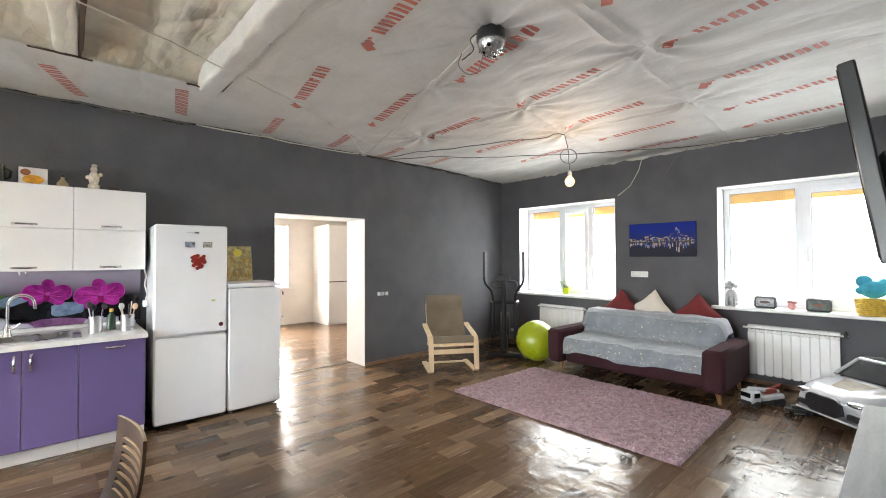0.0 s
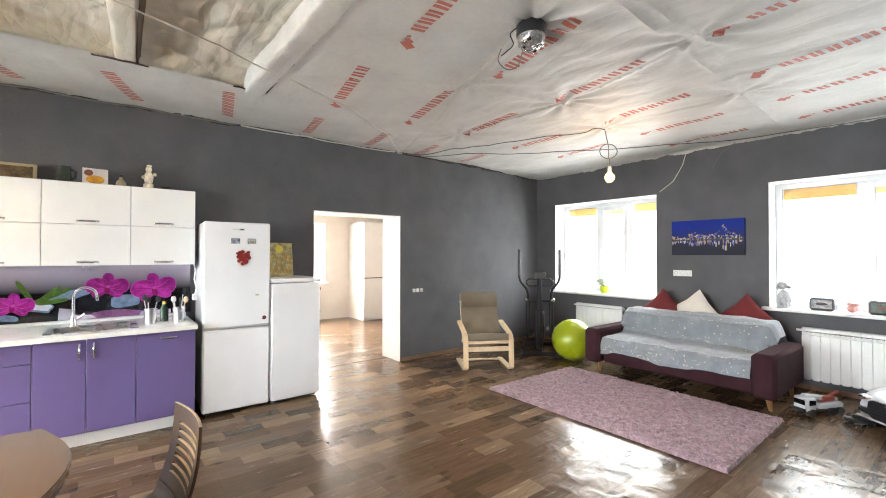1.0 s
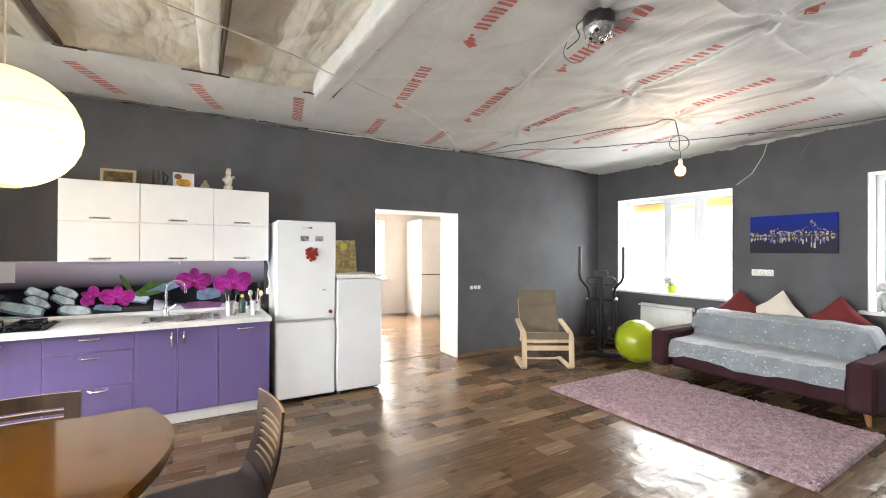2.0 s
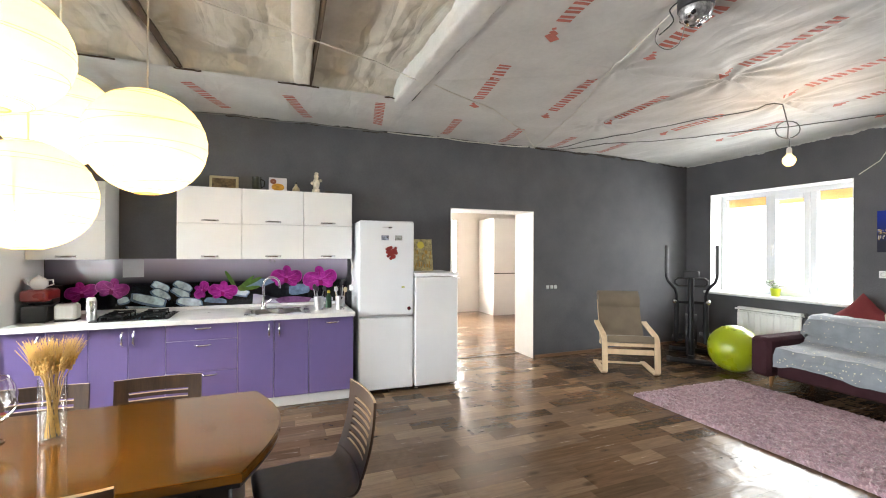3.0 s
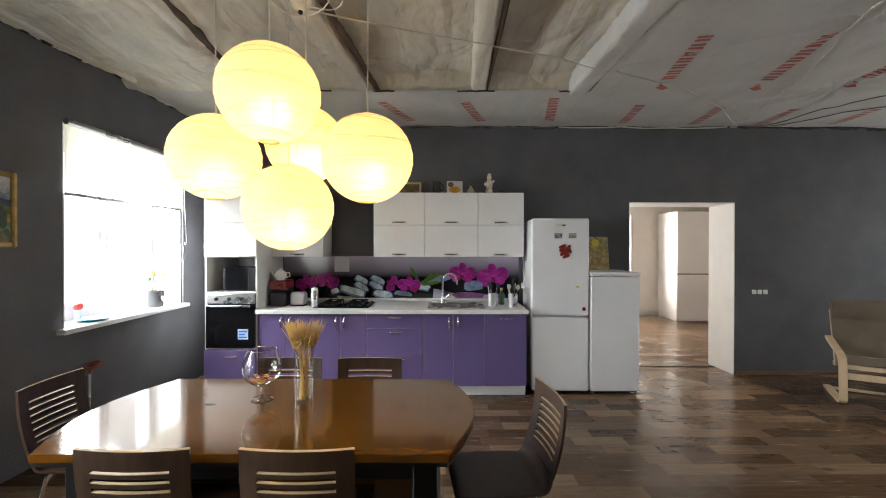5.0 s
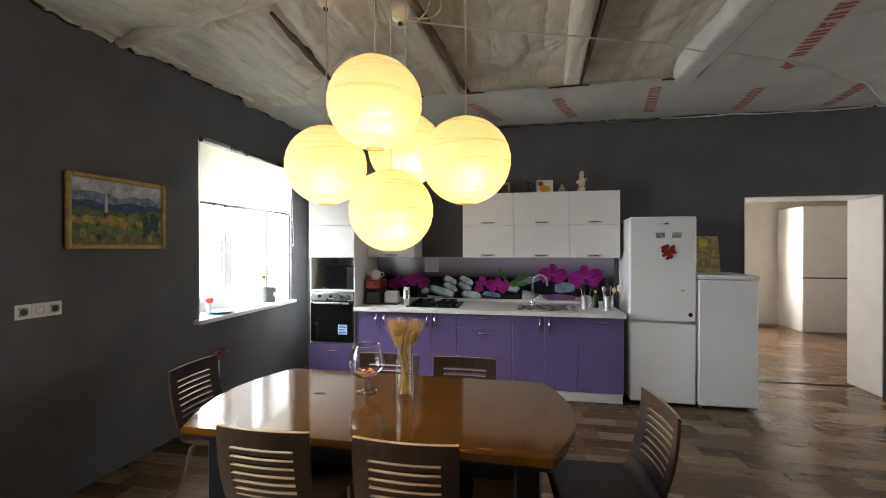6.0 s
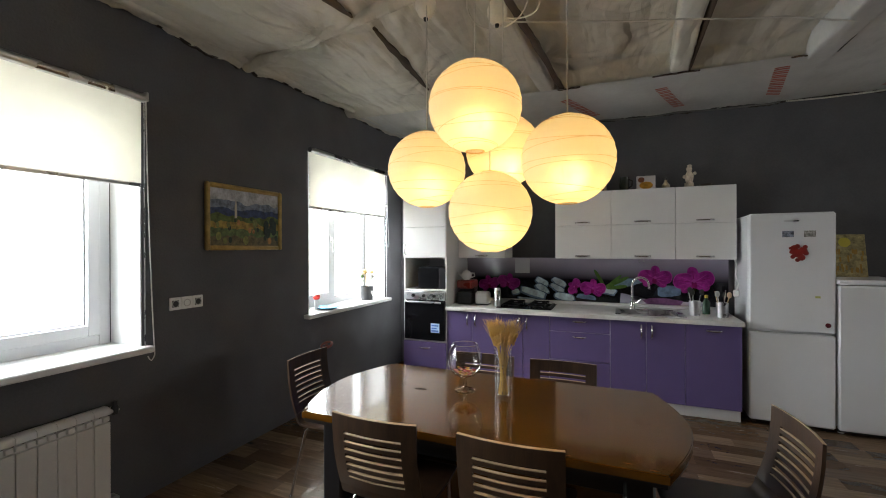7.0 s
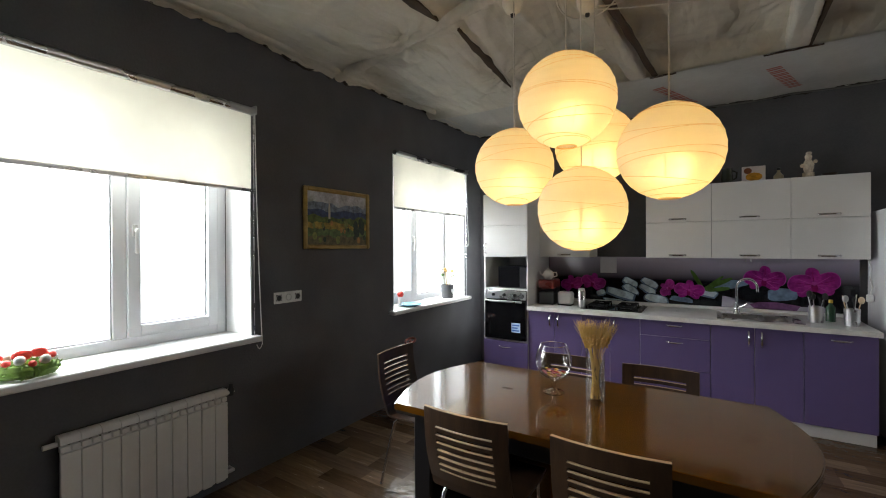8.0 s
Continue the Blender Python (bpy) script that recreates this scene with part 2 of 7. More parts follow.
def film_material(name, col, crumple, rough, soft_depth, folds):
    """Stretched nonwoven film: straight pulled folds, faceted crumple and a fibrous grain."""
    m = mat(name, col, rough, 0, 0.10, 2.5, 30, 0.0)
    n, l = m.node_tree.nodes, m.node_tree.links
    geo = n.new("ShaderNodeNewGeometry")
    warp, wadd = n.new("ShaderNodeTexNoise"), n.new("ShaderNodeVectorMath")
    warp.inputs["Scale"].default_value, warp.inputs["Detail"].default_value = 2.2, 2
    wadd.operation = "MULTIPLY_ADD"
    wadd.inputs[1].default_value = (0.14, 0.14, 0.0)
    l.new(geo.outputs["Position"], warp.inputs["Vector"])
    l.new(warp.outputs["Color"], wadd.inputs[0])
    l.new(geo.outputs["Position"], wadd.inputs[2])
    last = None

    def relief(tex, out, depth):
        nonlocal last
        bp = n.new("ShaderNodeBump")
        bp.inputs["Strength"].default_value, bp.inputs["Distance"].default_value = crumple, depth
        l.new(tex.outputs[out], bp.inputs["Height"])
        if last:
            l.new(last.outputs["Normal"], bp.inputs["Normal"])
        last = bp
    for sc, turn, stretch, depth in folds:
        mp, vo = n.new("ShaderNodeMapping"), n.new("ShaderNodeTexVoronoi")
        mp.inputs["Rotation"].default_value = (0, 0, radians(turn))
        mp.inputs["Scale"].default_value = (*stretch, 1)
        vo.feature = "DISTANCE_TO_EDGE"
        vo.inputs["Scale"].default_value = sc
        l.new(wadd.outputs[0], mp.inputs["Vector"])
        l.new(mp.outputs["Vector"], vo.inputs["Vector"])
        relief(vo, "Distance", depth)
    for sc, depth, kind in ((3.2, soft_depth, "RIDGED_MULTIFRACTAL"), (60.0, 0.0010, "FBM")):
        tx = n.new("ShaderNodeTexNoise")
        tx.noise_type = kind
        tx.inputs["Scale"].default_value, tx.inputs["Distortion"].default_value, tx.inputs["Detail"].default_value = sc, 0.4, 3
        l.new(geo.outputs["Position"], tx.inputs["Vector"])
        relief(tx, "Fac", depth)
    l.new(last.outputs["Normal"], n["Principled BSDF"].inputs["Normal"])
    return m


GLASS = pane_glass("window_glass", 0.06)
CLEAR = pane_glass("clear_glassware", 0.95)
FILM = film_material("white_vapour_film", (0.56, 0.55, 0.525), 0.75, 0.6, 0.012, ((0.55, 20, (1, 0.5), 0.12), (1.5, -35, (1, 0.35), 0.055), (5.0, 40, (1, 0.3), 0.016)))
FILM_OLD = film_material("yellowed_vapour_film", (0.62, 0.585, 0.505), 0.85, 0.40, 0.006, ((0.9, 35, (1, 0.45), 0.10), (2.4, -40, (1, 0.20), 0.055), (5.0, 25, (1, 0.12), 0.040), (9.0, 75, (1, 0.14), 0.020)))
BACKDROP = glowing("hazy_daylight", (1.0, 1.0, 1.0), 3.2)

# ---- mesh tools ----
class Shape:
    """Collects faces for one mesh."""

    def __init__(self):
        self.v, self.f = [], []

    def add(self, verts, faces):
        k = len(self.v)
        self.v += [tuple(p) for p in verts]
        self.f += [tuple(i + k for i in f) for f in faces]
        return self

    def box(self, x0, x1, y0, y1, z0, z1, c=0.004):
        """Box with chamfered edges."""
        c = min(c, (x1 - x0) * 0.45, (y1 - y0) * 0.45, (z1 - z0) * 0.45)
        lo, hi = (x0, y0, z0), (x1, y1, z1)
        if c <= 0:
            vs = [(hi[0] if i & 1 else lo[0], hi[1] if i & 2 else lo[1], hi[2] if i & 4 else lo[2]) for i in range(8)]
            return self.add(vs, [(0, 2, 3, 1), (4, 5, 7, 6), (0, 1, 5, 4), (2, 6, 7, 3), (0, 4, 6, 2), (1, 3, 7, 5)])
        vs, idx = [], {}
        for i in range(8):
            s = (i & 1, i >> 1 & 1, i >> 2 & 1)
            for a in range(3):
                p = [(hi[k] if s[k] else lo[k]) + (0 if k == a else (-c if s[k] else c)) for k in range(3)]
                idx[i, a] = len(vs)
                vs.append(p)
        fs = []
        for a in range(3):
            o = [k for k in range(3) if k != a]
            for s in (0, 1):
                q = [(s << a) | (u << o[0]) | (w << o[1]) for u, w in ((0, 0), (1, 0), (1, 1), (0, 1))]
                fs.append(tuple(idx[i, a] for i in q))
            for u in (0, 1):
                for w in (0, 1):
                    i0 = (u << o[0]) | (w << o[1])
                    i1 = i0 | (1 << a)
                    fs.append((idx[i0, o[0]], idx[i1, o[0]], idx[i1, o[1]], idx[i0, o[1]]))
        for i in range(8):
            fs.append((idx[i, 0], idx[i, 1], idx[i, 2]))
        return self.add(vs, fs)

    def tube(self, pts, r, n=8, r1=None, cap=True):
        """Round bar along points; the radius may run from r to r1."""
        pts = [Vector(p) for p in pts]
        k0, up, rings = len(self.v), None, []
        for i, p in enumerate(pts):
            d = (pts[min(i + 1, len(pts) - 1)] - pts[max(i - 1, 0)]).normalized()
            if up is None:
                up = d.orthogonal().normalized()
            up = (up - d * up.dot(d)).normalized()
            side = d.cross(up)
            rad = r if r1 is None else r + (r1 - r) * i / (len(pts) - 1)
            rings.append([p + (up * math.cos(6.28318 * j / n) + side * math.sin(6.28318 * j / n)) * rad for j in range(n)])
        self.v += [tuple(q) for ring in rings for q in ring]
        for i in range(len(rings) - 1):
            for j in range(n):
                a, b = k0 + i * n + j, k0 + i * n + (j + 1) % n
                self.f.append((a, b, b + n, a + n))
        if cap:
            self.f.append(tuple(k0 + j for j in reversed(range(n))))
            self.f.append(tuple(k0 + (len(rings) - 1) * n + j for j in range(n)))
        return self

    def lathe(self, prof, n=24, at=(0, 0, 0)):
        """Turned body from (radius, height) pairs."""
        k0 = len(self.v)
        for r, z in prof:
            for j in range(n):
                a = 6.283185 * j / n
                self.v.append((at[0] + r * math.cos(a), at[1] + r * math.sin(a), at[2] + z))
        for i in range(len(prof) - 1):
            for j in range(n):
                a, b = k0 + i * n + j, k0 + i * n + (j + 1) % n
                self.f.append((a, b, b + n, a + n))
        return self

    def ball(self, at, r, n=16, squash=(1, 1, 1)):
        prof = [(max(r * math.sin(math.pi * i / n), 1e-4), -r * math.cos(math.pi * i / n)) for i in range(n + 1)]
        k0 = len(self.v)
        self.lathe(prof, n * 2)
        for i in range(k0, len(self.v)):
            p = self.v[i]
            self.v[i] = tuple(at[k] + p[k] * squash[k] for k in range(3))
        return self

    def prism(self, outline, z0, z1):
        """Upright block over a flat outline."""
        n, k = len(outline), len(self.v)
        self.v += [(x, y, z0) for x, y in outline] + [(x, y, z1) for x, y in outline]
        self.f += [tuple(k + i for i in reversed(range(n))), tuple(k + n + i for i in range(n))]
        self.f += [(k + i, k + (i + 1) % n, k + n + (i + 1) % n, k + n + i) for i in range(n)]
        return self

    def sheet(self, nu, nv, fn):
        """Open surface from fn(u, v), u and v from 0 to 1."""
        k = len(self.v)
        self.v += [tuple(fn(i / nu, j / nv)) for j in range(nv + 1) for i in range(nu + 1)]
        w = nu + 1
        self.f += [(k + j * w + i, k + j * w + i + 1, k + (j + 1) * w + i + 1, k + (j + 1) * w + i) for j in range(nv) for i in range(nu)]
        return self

    def slab(self, nu, nv, fn, t):
        """Closed curved board: fn(u, v) gives a point and the board's thickness t runs along its normal."""
        def p(u, v):
            return Vector(fn(u, v))

        def nrm(u, v):
            e = 1e-3
            return (p(u + e, v) - p(u - e, v)).cross(p(u, v + e) - p(u, v - e)).normalized()
        k, w = len(self.v), nu + 1
        front = [p(i / nu, j / nv) for j in range(nv + 1) for i in range(nu + 1)]
        back = [p(i / nu, j / nv) + nrm(i / nu, j / nv) * t for j in range(nv + 1) for i in range(nu + 1)]
        m = len(front)
        self.v += [tuple(q) for q in front + back]
        for j in range(nv):
            for i in range(nu):
                a = k + j * w + i
                self.f += [(a + w, a + w + 1, a + 1, a), (a + m, a + 1 + m, a + w + 1 + m, a + w + m)]
        rim = [i for i in range(w)] + [j * w + nu for j in range(1, nv + 1)] + [nv * w + i for i in range(nu - 1, -1, -1)] + [j * w for j in range(nv - 1, 0, -1)]
        for a, b in zip(rim, rim[1:] + rim[:1]):
            self.f.append((k + a, k + b, k + b + m, k + a + m))
        return self

    def turned(self, m):
        self.v = [tuple(m @ Vector(p)) for p in self.v]
        return self


def mesh_from(name, shape, material, smooth=True, mend=True):
    me = bpy.data.meshes.new(name)
    me.from_pydata(shape.v, [], shape.f)
    if mend:
        bm = bmesh.new()
        bm.from_mesh(me)
        bmesh.ops.recalc_face_normals(bm, faces=bm.faces)
        bm.to_mesh(me)
        bm.free()
    me.materials.append(material)
    if smooth:
        me.polygons.foreach_set("use_smooth", [True] * len(me.polygons))
        me.set_sharp_from_angle(angle=radians(38))
    me.update()
    return me


def part(name, shape, material, parent, label="", smooth=True):
    ob = new(name, mesh_from(name, shape, material, smooth))
    ob.parent = parent
    if label:
        tagged(ob, label)
    return ob


def thing(name, m, label, category, group="", kind=""):
    """An Empty at the thing's base that carries its parts."""
    ob = new(name)
    ob.empty_display_size = 0.1
    ob.matrix_world = m
    return tagged(ob, label, category, group, kind)


def single(name, shape, material, m, label, category, group="", kind="", smooth=True):
    """A thing that is one mesh."""
    ob = new(name, mesh_from(name, shape, material, smooth))
    ob.matrix_world = m
    return tagged(ob, label, category, group, kind)


ORIGIN = Matrix.Identity(4)


# ---- shell of the house ----
def wall_with_holes(name, axis, at, a0, a1, depth, holes, material, label):
    """Upright wall across x or y; holes as (from, to, bottom, top). depth runs away from the room."""
    s = Shape()
    cuts = sorted({a0, a1, *[h[0] for h in holes], *[h[1] for h in holes]})
    for b0, b1 in zip(cuts, cuts[1:]):
        gaps = sorted((h[2], h[3]) for h in holes if h[0] <= b0 and h[1] >= b1)
        z = 0.0
        for g0, g1 in gaps + [(TOP, TOP)]:
            if g0 - z > 1e-4:
                d0, d1 = sorted((at, at + depth))
                if axis == "x":
                    s.box(d0, d1, b0, b1, z, g0, 0)
                else:
                    s.box(b0, b1, d0, d1, z, g0, 0)
            z = g1
    return single(name, s, material, ORIGIN, label, "wall", "", "structure", False)


WIN_SOFA = (2.75, 4.46, 0.86, 2.30)
WIN_TOY = (-0.22, 1.475, 0.86, 2.30)
WIN_KITCHEN = (3.06, 4.43, 0.876, 2.372)
WIN_DINING = (-0.20, 1.60, 0.90, 2.36)
DOOR = (2.115, 3.330, 0.0, 1.982)
wall_with_holes("wall_east", "x", RIGHT, TVWALL, DOORWALL + THICK, THICK, [WIN_SOFA, WIN_TOY], WALL, "dark grey painted wall with two windows")
wall_with_holes("wall_west", "x", LEFT, BACK - 0.2, DOORWALL + THICK, -THICK, [WIN_KITCHEN, WIN_DINING], WALL, "dark grey painted wall with two windows")
wall_with_holes("wall_north", "y", DOORWALL, LEFT, RIGHT, THICK, [DOOR], WALL, "dark grey painted wall with an open doorway")
wall_with_holes("wall_south", "y", BACK, LEFT, 1.9, -0.2, [], WALL, "dark grey painted wall")
wall_with_holes("wall_tv", "y", TVWALL, 2.1, RIGHT + THICK, -0.2, [], WALL, "dark grey painted wall behind the television")
wall_with_holes("wall_return", "x", 1.9, BACK - 0.2, TVWALL, 0.2, [], WALL, "short dark grey return wall")
# bedroom beyond the doorway
wall_with_holes("wall_bedroom_far", "y", 9.10, 1.2, 6.2, 0.45, [(2.40, 4.03, 0.82, 2.16)], WHITE_WALL, "pale papered bedroom wall with a window")
wall_with_holes("wall_bedroom_west", "x", 1.2, DOORWALL + THICK, 9.55, -0.2, [], WHITE_WALL, "pale papered bedroom wall")
wall_with_holes("wall_bedroom_east", "x", 6.2, DOORWALL + THICK, 9.55, 0.2, [], WHITE_WALL, "pale papered bedroom wall")
single("ceiling_bedroom", Shape().box(1.0, 6.4, DOORWALL + THICK, 9.55, 2.75, 2.85, 0), WHITE_WALL, ORIGIN, "plain white bedroom ceiling", "ceiling", "", "structure", False)
single("roof_deck", Shape().box(LEFT - THICK, RIGHT + THICK, BACK - 0.2, DOORWALL + THICK, TOP, TOP + 0.1, 0), UNDER, ORIGIN, "dark roof boards above the ceiling film", "ceiling", "", "structure", False)
# white lining of the doorway: jambs and head
dl = thing("door_lining", ORIGIN, "white plastered lining of the open doorway", "door frame", "", "structure")
part("jamb", Shape().box(DOOR[0], DOOR[0] + 0.012, DOORWALL - 0.006, DOORWALL + THICK + 0.004, 0, DOOR[3], 0.003), REVEAL, dl)
part("jamb", Shape().box(DOOR[1] - 0.012, DOOR[1], DOORWALL - 0.006, DOORWALL + THICK + 0.004, 0, DOOR[3], 0.003), REVEAL, dl)
part("head", Shape().box(DOOR[0] + 0.012, DOOR[1] - 0.012, DOORWALL - 0.006, DOORWALL + THICK + 0.004, DOOR[3] - 0.012, DOOR[3], 0.003), REVEAL, dl)
single("door_threshold", Shape().box(DOOR[0], DOOR[1] - 0.02, DOORWALL + 0.325, DOORWALL + 0.350, 0.0, 0.008, 0.002), BLACK, ORIGIN, "dark threshold strip across the doorway floor", "threshold", "", "structure")
bb = thing("baseboard", ORIGIN, "narrow brown wooden skirting along the grey wall", "baseboard", "", "structure")
part("board", Shape().box(DOOR[1] + 0.02, RIGHT, DOORWALL - 0.015, DOORWALL, 0, 0.045, 0.004), BASEBOARD, bb)
part("board", Shape().box(RIGHT - 0.015, RIGHT, TVWALL, DOORWALL - 0.015, 0, 0.045, 0.004), BASEBOARD, bb)


def window(name, axis, at, out, span, frame_depth, bars, label, blind=None, eave=False, sash=(), lap=0.06, chain=0.0):
    """Plastic window in a wall opening. out: +1 or -1 away from the room; bars: mullion centres."""
    a0, a1, z0, z1 = span
    w = thing(name, ORIGIN, label, "window", "", "structure")

    def bx(u0, u1, d0, d1, q0, q1, c=0.004):
        d = sorted((at + out * d0, at + out * d1))
        return (d[0], d[1], u0, u1, q0, q1, c) if axis == "x" else (u0, u1, d[0], d[1], q0, q1, c)
    t = 0.010
    part("reveal", Shape().box(*bx(a0, a0 + t, -0.004, frame_depth, z0, z1)), REVEAL, w)
    part("reveal", Shape().box(*bx(a1 - t, a1, -0.004, frame_depth, z0, z1)), REVEAL, w)
    part("reveal", Shape().box(*bx(a0 + t, a1 - t, -0.004, frame_depth, z1 - t, z1)), REVEAL, w)
    for o_ in ((a0, a0 + t, z0, z1), (a1 - t, a1, z0, z1), (a0 + t, a1 - t, z1 - t, z1), (a0 + t, a1 - t, z0, z0 + t)):
        part("outer_reveal", Shape().box(*bx(o_[0], o_[1], frame_depth + 0.07, THICK + 0.004, o_[2], o_[3])), REVEAL, w)
    f = Shape()
    d0, d1, fw = frame_depth, frame_depth + 0.07, 0.062
    f.box(*bx(a0 + t, a0 + t + fw, d0, d1, z0, z1 - t)).box(*bx(a1 - t - fw, a1 - t, d0, d1, z0, z1 - t))
    f.box(*bx(a0 + t + fw, a1 - t - fw, d0, d1, z0, z0 + fw)).box(*bx(a0 + t + fw, a1 - t - fw, d0, d1, z1 - t - fw, z1 - t))
    for m_ in bars:
        f.box(*bx(m_ - 0.035, m_ + 0.035, d0, d1, z0 + fw, z1 - t - fw))
    part("window_frame", f, PVC, w)
    edges = [a0 + t + fw] + [v for m_ in bars for v in (m_ - 0.035, m_ + 0.035)] + [a1 - t - fw]
    for i in range(0, len(edges), 2):
        e0, e1 = edges[i], edges[i + 1]
        q0, q1 = z0 + fw, z1 - t - fw
        inset = 0.0
        if i // 2 in sash:
            s, sw = Shape(), 0.065
            s.box(*bx(e0, e0 + sw, d0 - 0.018, d1 - 0.02, q0, q1)).box(*bx(e1 - sw, e1, d0 - 0.018, d1 - 0.02, q0, q1))
            s.box(*bx(e0 + sw, e1 - sw, d0 - 0.018, d1 - 0.02, q0, q0 + sw)).box(*bx(e0 + sw, e1 - sw, d0 - 0.018, d1 - 0.02, q1 - sw, q1))
            so = part("sash", s, PVC, w)
            hp = (e0 if sash[i // 2] == "lo" else e1 - sw) + sw / 2
            zc = (q0 + q1) / 2 - 0.05
            hs = Shape().box(*bx(hp - 0.012, hp + 0.012, d0 - 0.035, d0 - 0.018, zc - 0.035, zc + 0.035))
            hs.box(*bx(hp - 0.010, hp + 0.010, d0 - 0.060, d0 - 0.042, zc - 0.13, zc + 0.015, 0.006)).box(*bx(hp - 0.007, hp + 0.007, d0 - 0.045, d0 - 0.030, zc - 0.008, zc + 0.008))
            part("handle", hs, WHITE_PLASTIC, so, "white lever handle")
            inset = sw
        gs, ga = Shape(), (e0 + inset, e1 - inset, q0 + inset, q1 - inset)
        for u0, u1, v0, v1 in ((ga[0], ga[0] + 0.007, ga[2], ga[3]), (ga[1] - 0.007, ga[1], ga[2], ga[3]), (ga[0] + 0.007, ga[1] - 0.007, ga[2], ga[2] + 0.007), (ga[0] + 0.007, ga[1] - 0.007, ga[3] - 0.007, ga[3])):
            gs.box(*bx(u0, u1, d0 + 0.012, d0 + 0.027, v0, v1, 0.001))
        part("gasket", gs, GASKET, w, "grey rubber gasket")
        g = part("pane", Shape().box(*bx(e0 + inset, e1 - inset, d0 + 0.028, d0 + 0.034, q0 + inset, q1 - inset, 0)), GLASS, w, "", False)
        g.visible_shadow = False
    part("window_sill", Shape().box(*bx(a0 - lap, a1 + lap, -0.07, frame_depth + 0.01, z0 - 0.036, z0 + 0.002, 0.008)), SILL, w)
    if eave:
        part("eave_board", Shape().box(*bx(a0 - 0.1, a1 + 0.1, 0.40, 0.42, 2.115, 2.34)), EAVE, w, "ochre timber eave seen through the glass")
    if blind:
        b = thing("roller_blind", ORIGIN, "cream roller blind drawn half down over the window", "blind", "roller blinds")
        part("roller", Shape().tube([(at + 0.034, a0 - 0.01, z1 - 0.002), (at + 0.034, a1 - 0.005, z1 - 0.002)], 0.024, 16).box(at, at + 0.06, a1 - 0.005, a1 + 0.010, z1 - 0.02, z1 + 0.035), STEEL, b, "grey metal roller tube")
        part("cloth", Shape().box(at + 0.0165, at + 0.0195, a0 - 0.005, a1 - 0.012, blind, z1 - 0.004, 0), BLIND, b, "", False)
        part("bottom_bar", Shape().box(at + 0.012, at + 0.026, a0 - 0.005, a1 - 0.012, blind - 0.022, blind, 0.004), STEEL, b)
        part("guide_wire", Shape().tube([(at + 0.024, a1 + 0.003, z1), (at + 0.024, a1 + 0.003, z0)], 0.003, 6), STEEL, b)
        pts = [(at + 0.03, a1 + 0.010 + 0.004 * math.sin(math.pi * u) + 0.045 * u * u, z1 - u * (z1 - z0 + 0.06 - chain)) for u in [k / 24 for k in range(25)]]
        pts += [(at + 0.03, a1 + 0.055 - 0.04 * u, z0 + chain - 0.06 - 0.03 * math.sin(math.pi * u)) for u in (0.25, 0.5, 0.75, 1.0)]
        part("chain", Shape().tube(pts, 0.0035, 6), WHITE_PLASTIC, b, "white bead pull chain")
    return w


window("window_1", "x", RIGHT, 1, WIN_SOFA, 0.24, (3.26, 3.79), "white three-part plastic window with a white sill", None, True, {1: "hi"})
window("window_2", "x", RIGHT, 1, WIN_TOY, 0.24, (0.73,), "white two-part plastic window with a white sill", None, True, {0: "hi"})
window("window_3", "x", LEFT, -1, WIN_KITCHEN, 0.28, (3.80,), "white plastic kitchen window with a white sill", 1.86, False, {0: "hi"}, 0.06, 0.70)
window("window_4", "x", LEFT, -1, WIN_DINING, 0.28, (0.97,), "white two-part plastic window with a white sill", 1.86, False, {1: "lo"}, 0.035)
window("window_5", "y", 9.10, 1, (2.40, 4.03, 0.82, 2.16), 0.2, (3.2,), "bright bedroom window seen through the doorway", None, False, {})


for nm, x_, y_, sx_, sy_ in (("backdrop", RIGHT + 2.6, 3.0, 0.02, 18.0), ("backdrop", LEFT - 2.6, 6.0, 0.02, 26.0), ("backdrop", 3.2, 11.8, 9.0, 0.02)):
    single(nm, Shape().box(x_ - sx_ / 2, x_ + sx_ / 2, y_ - sy_ / 2, y_ + sy_ / 2, -1.0, 4.5, 0), BACKDROP, ORIGIN, "white hazy daylight outside the window", "backdrop", "", "structure", False)


# ---- ceiling of stretched vapour film ----
BEAM_Y = 3.66


def smooth_step(a, b, v):
    u = min(max((v - a) / (b - a), 0), 1)
    return u * u * (3 - 2 * u)


def strip(x, y):
    """Height of the flat film strip along the kitchen wall."""
    h = 2.822 + 0.008 * noise.noise((x * 2.1, y * 2.3, 0.5)) + 0.03 * smooth_step(4.3, 4.86, y) - 0.012 * smooth_step(3.75, 3.64, y)
    return h + (film(x, y) + 0.002 - h) * smooth_step(0.98, 1.235, x) + 0.055 * smooth_step(-1.4, -2.76, x)


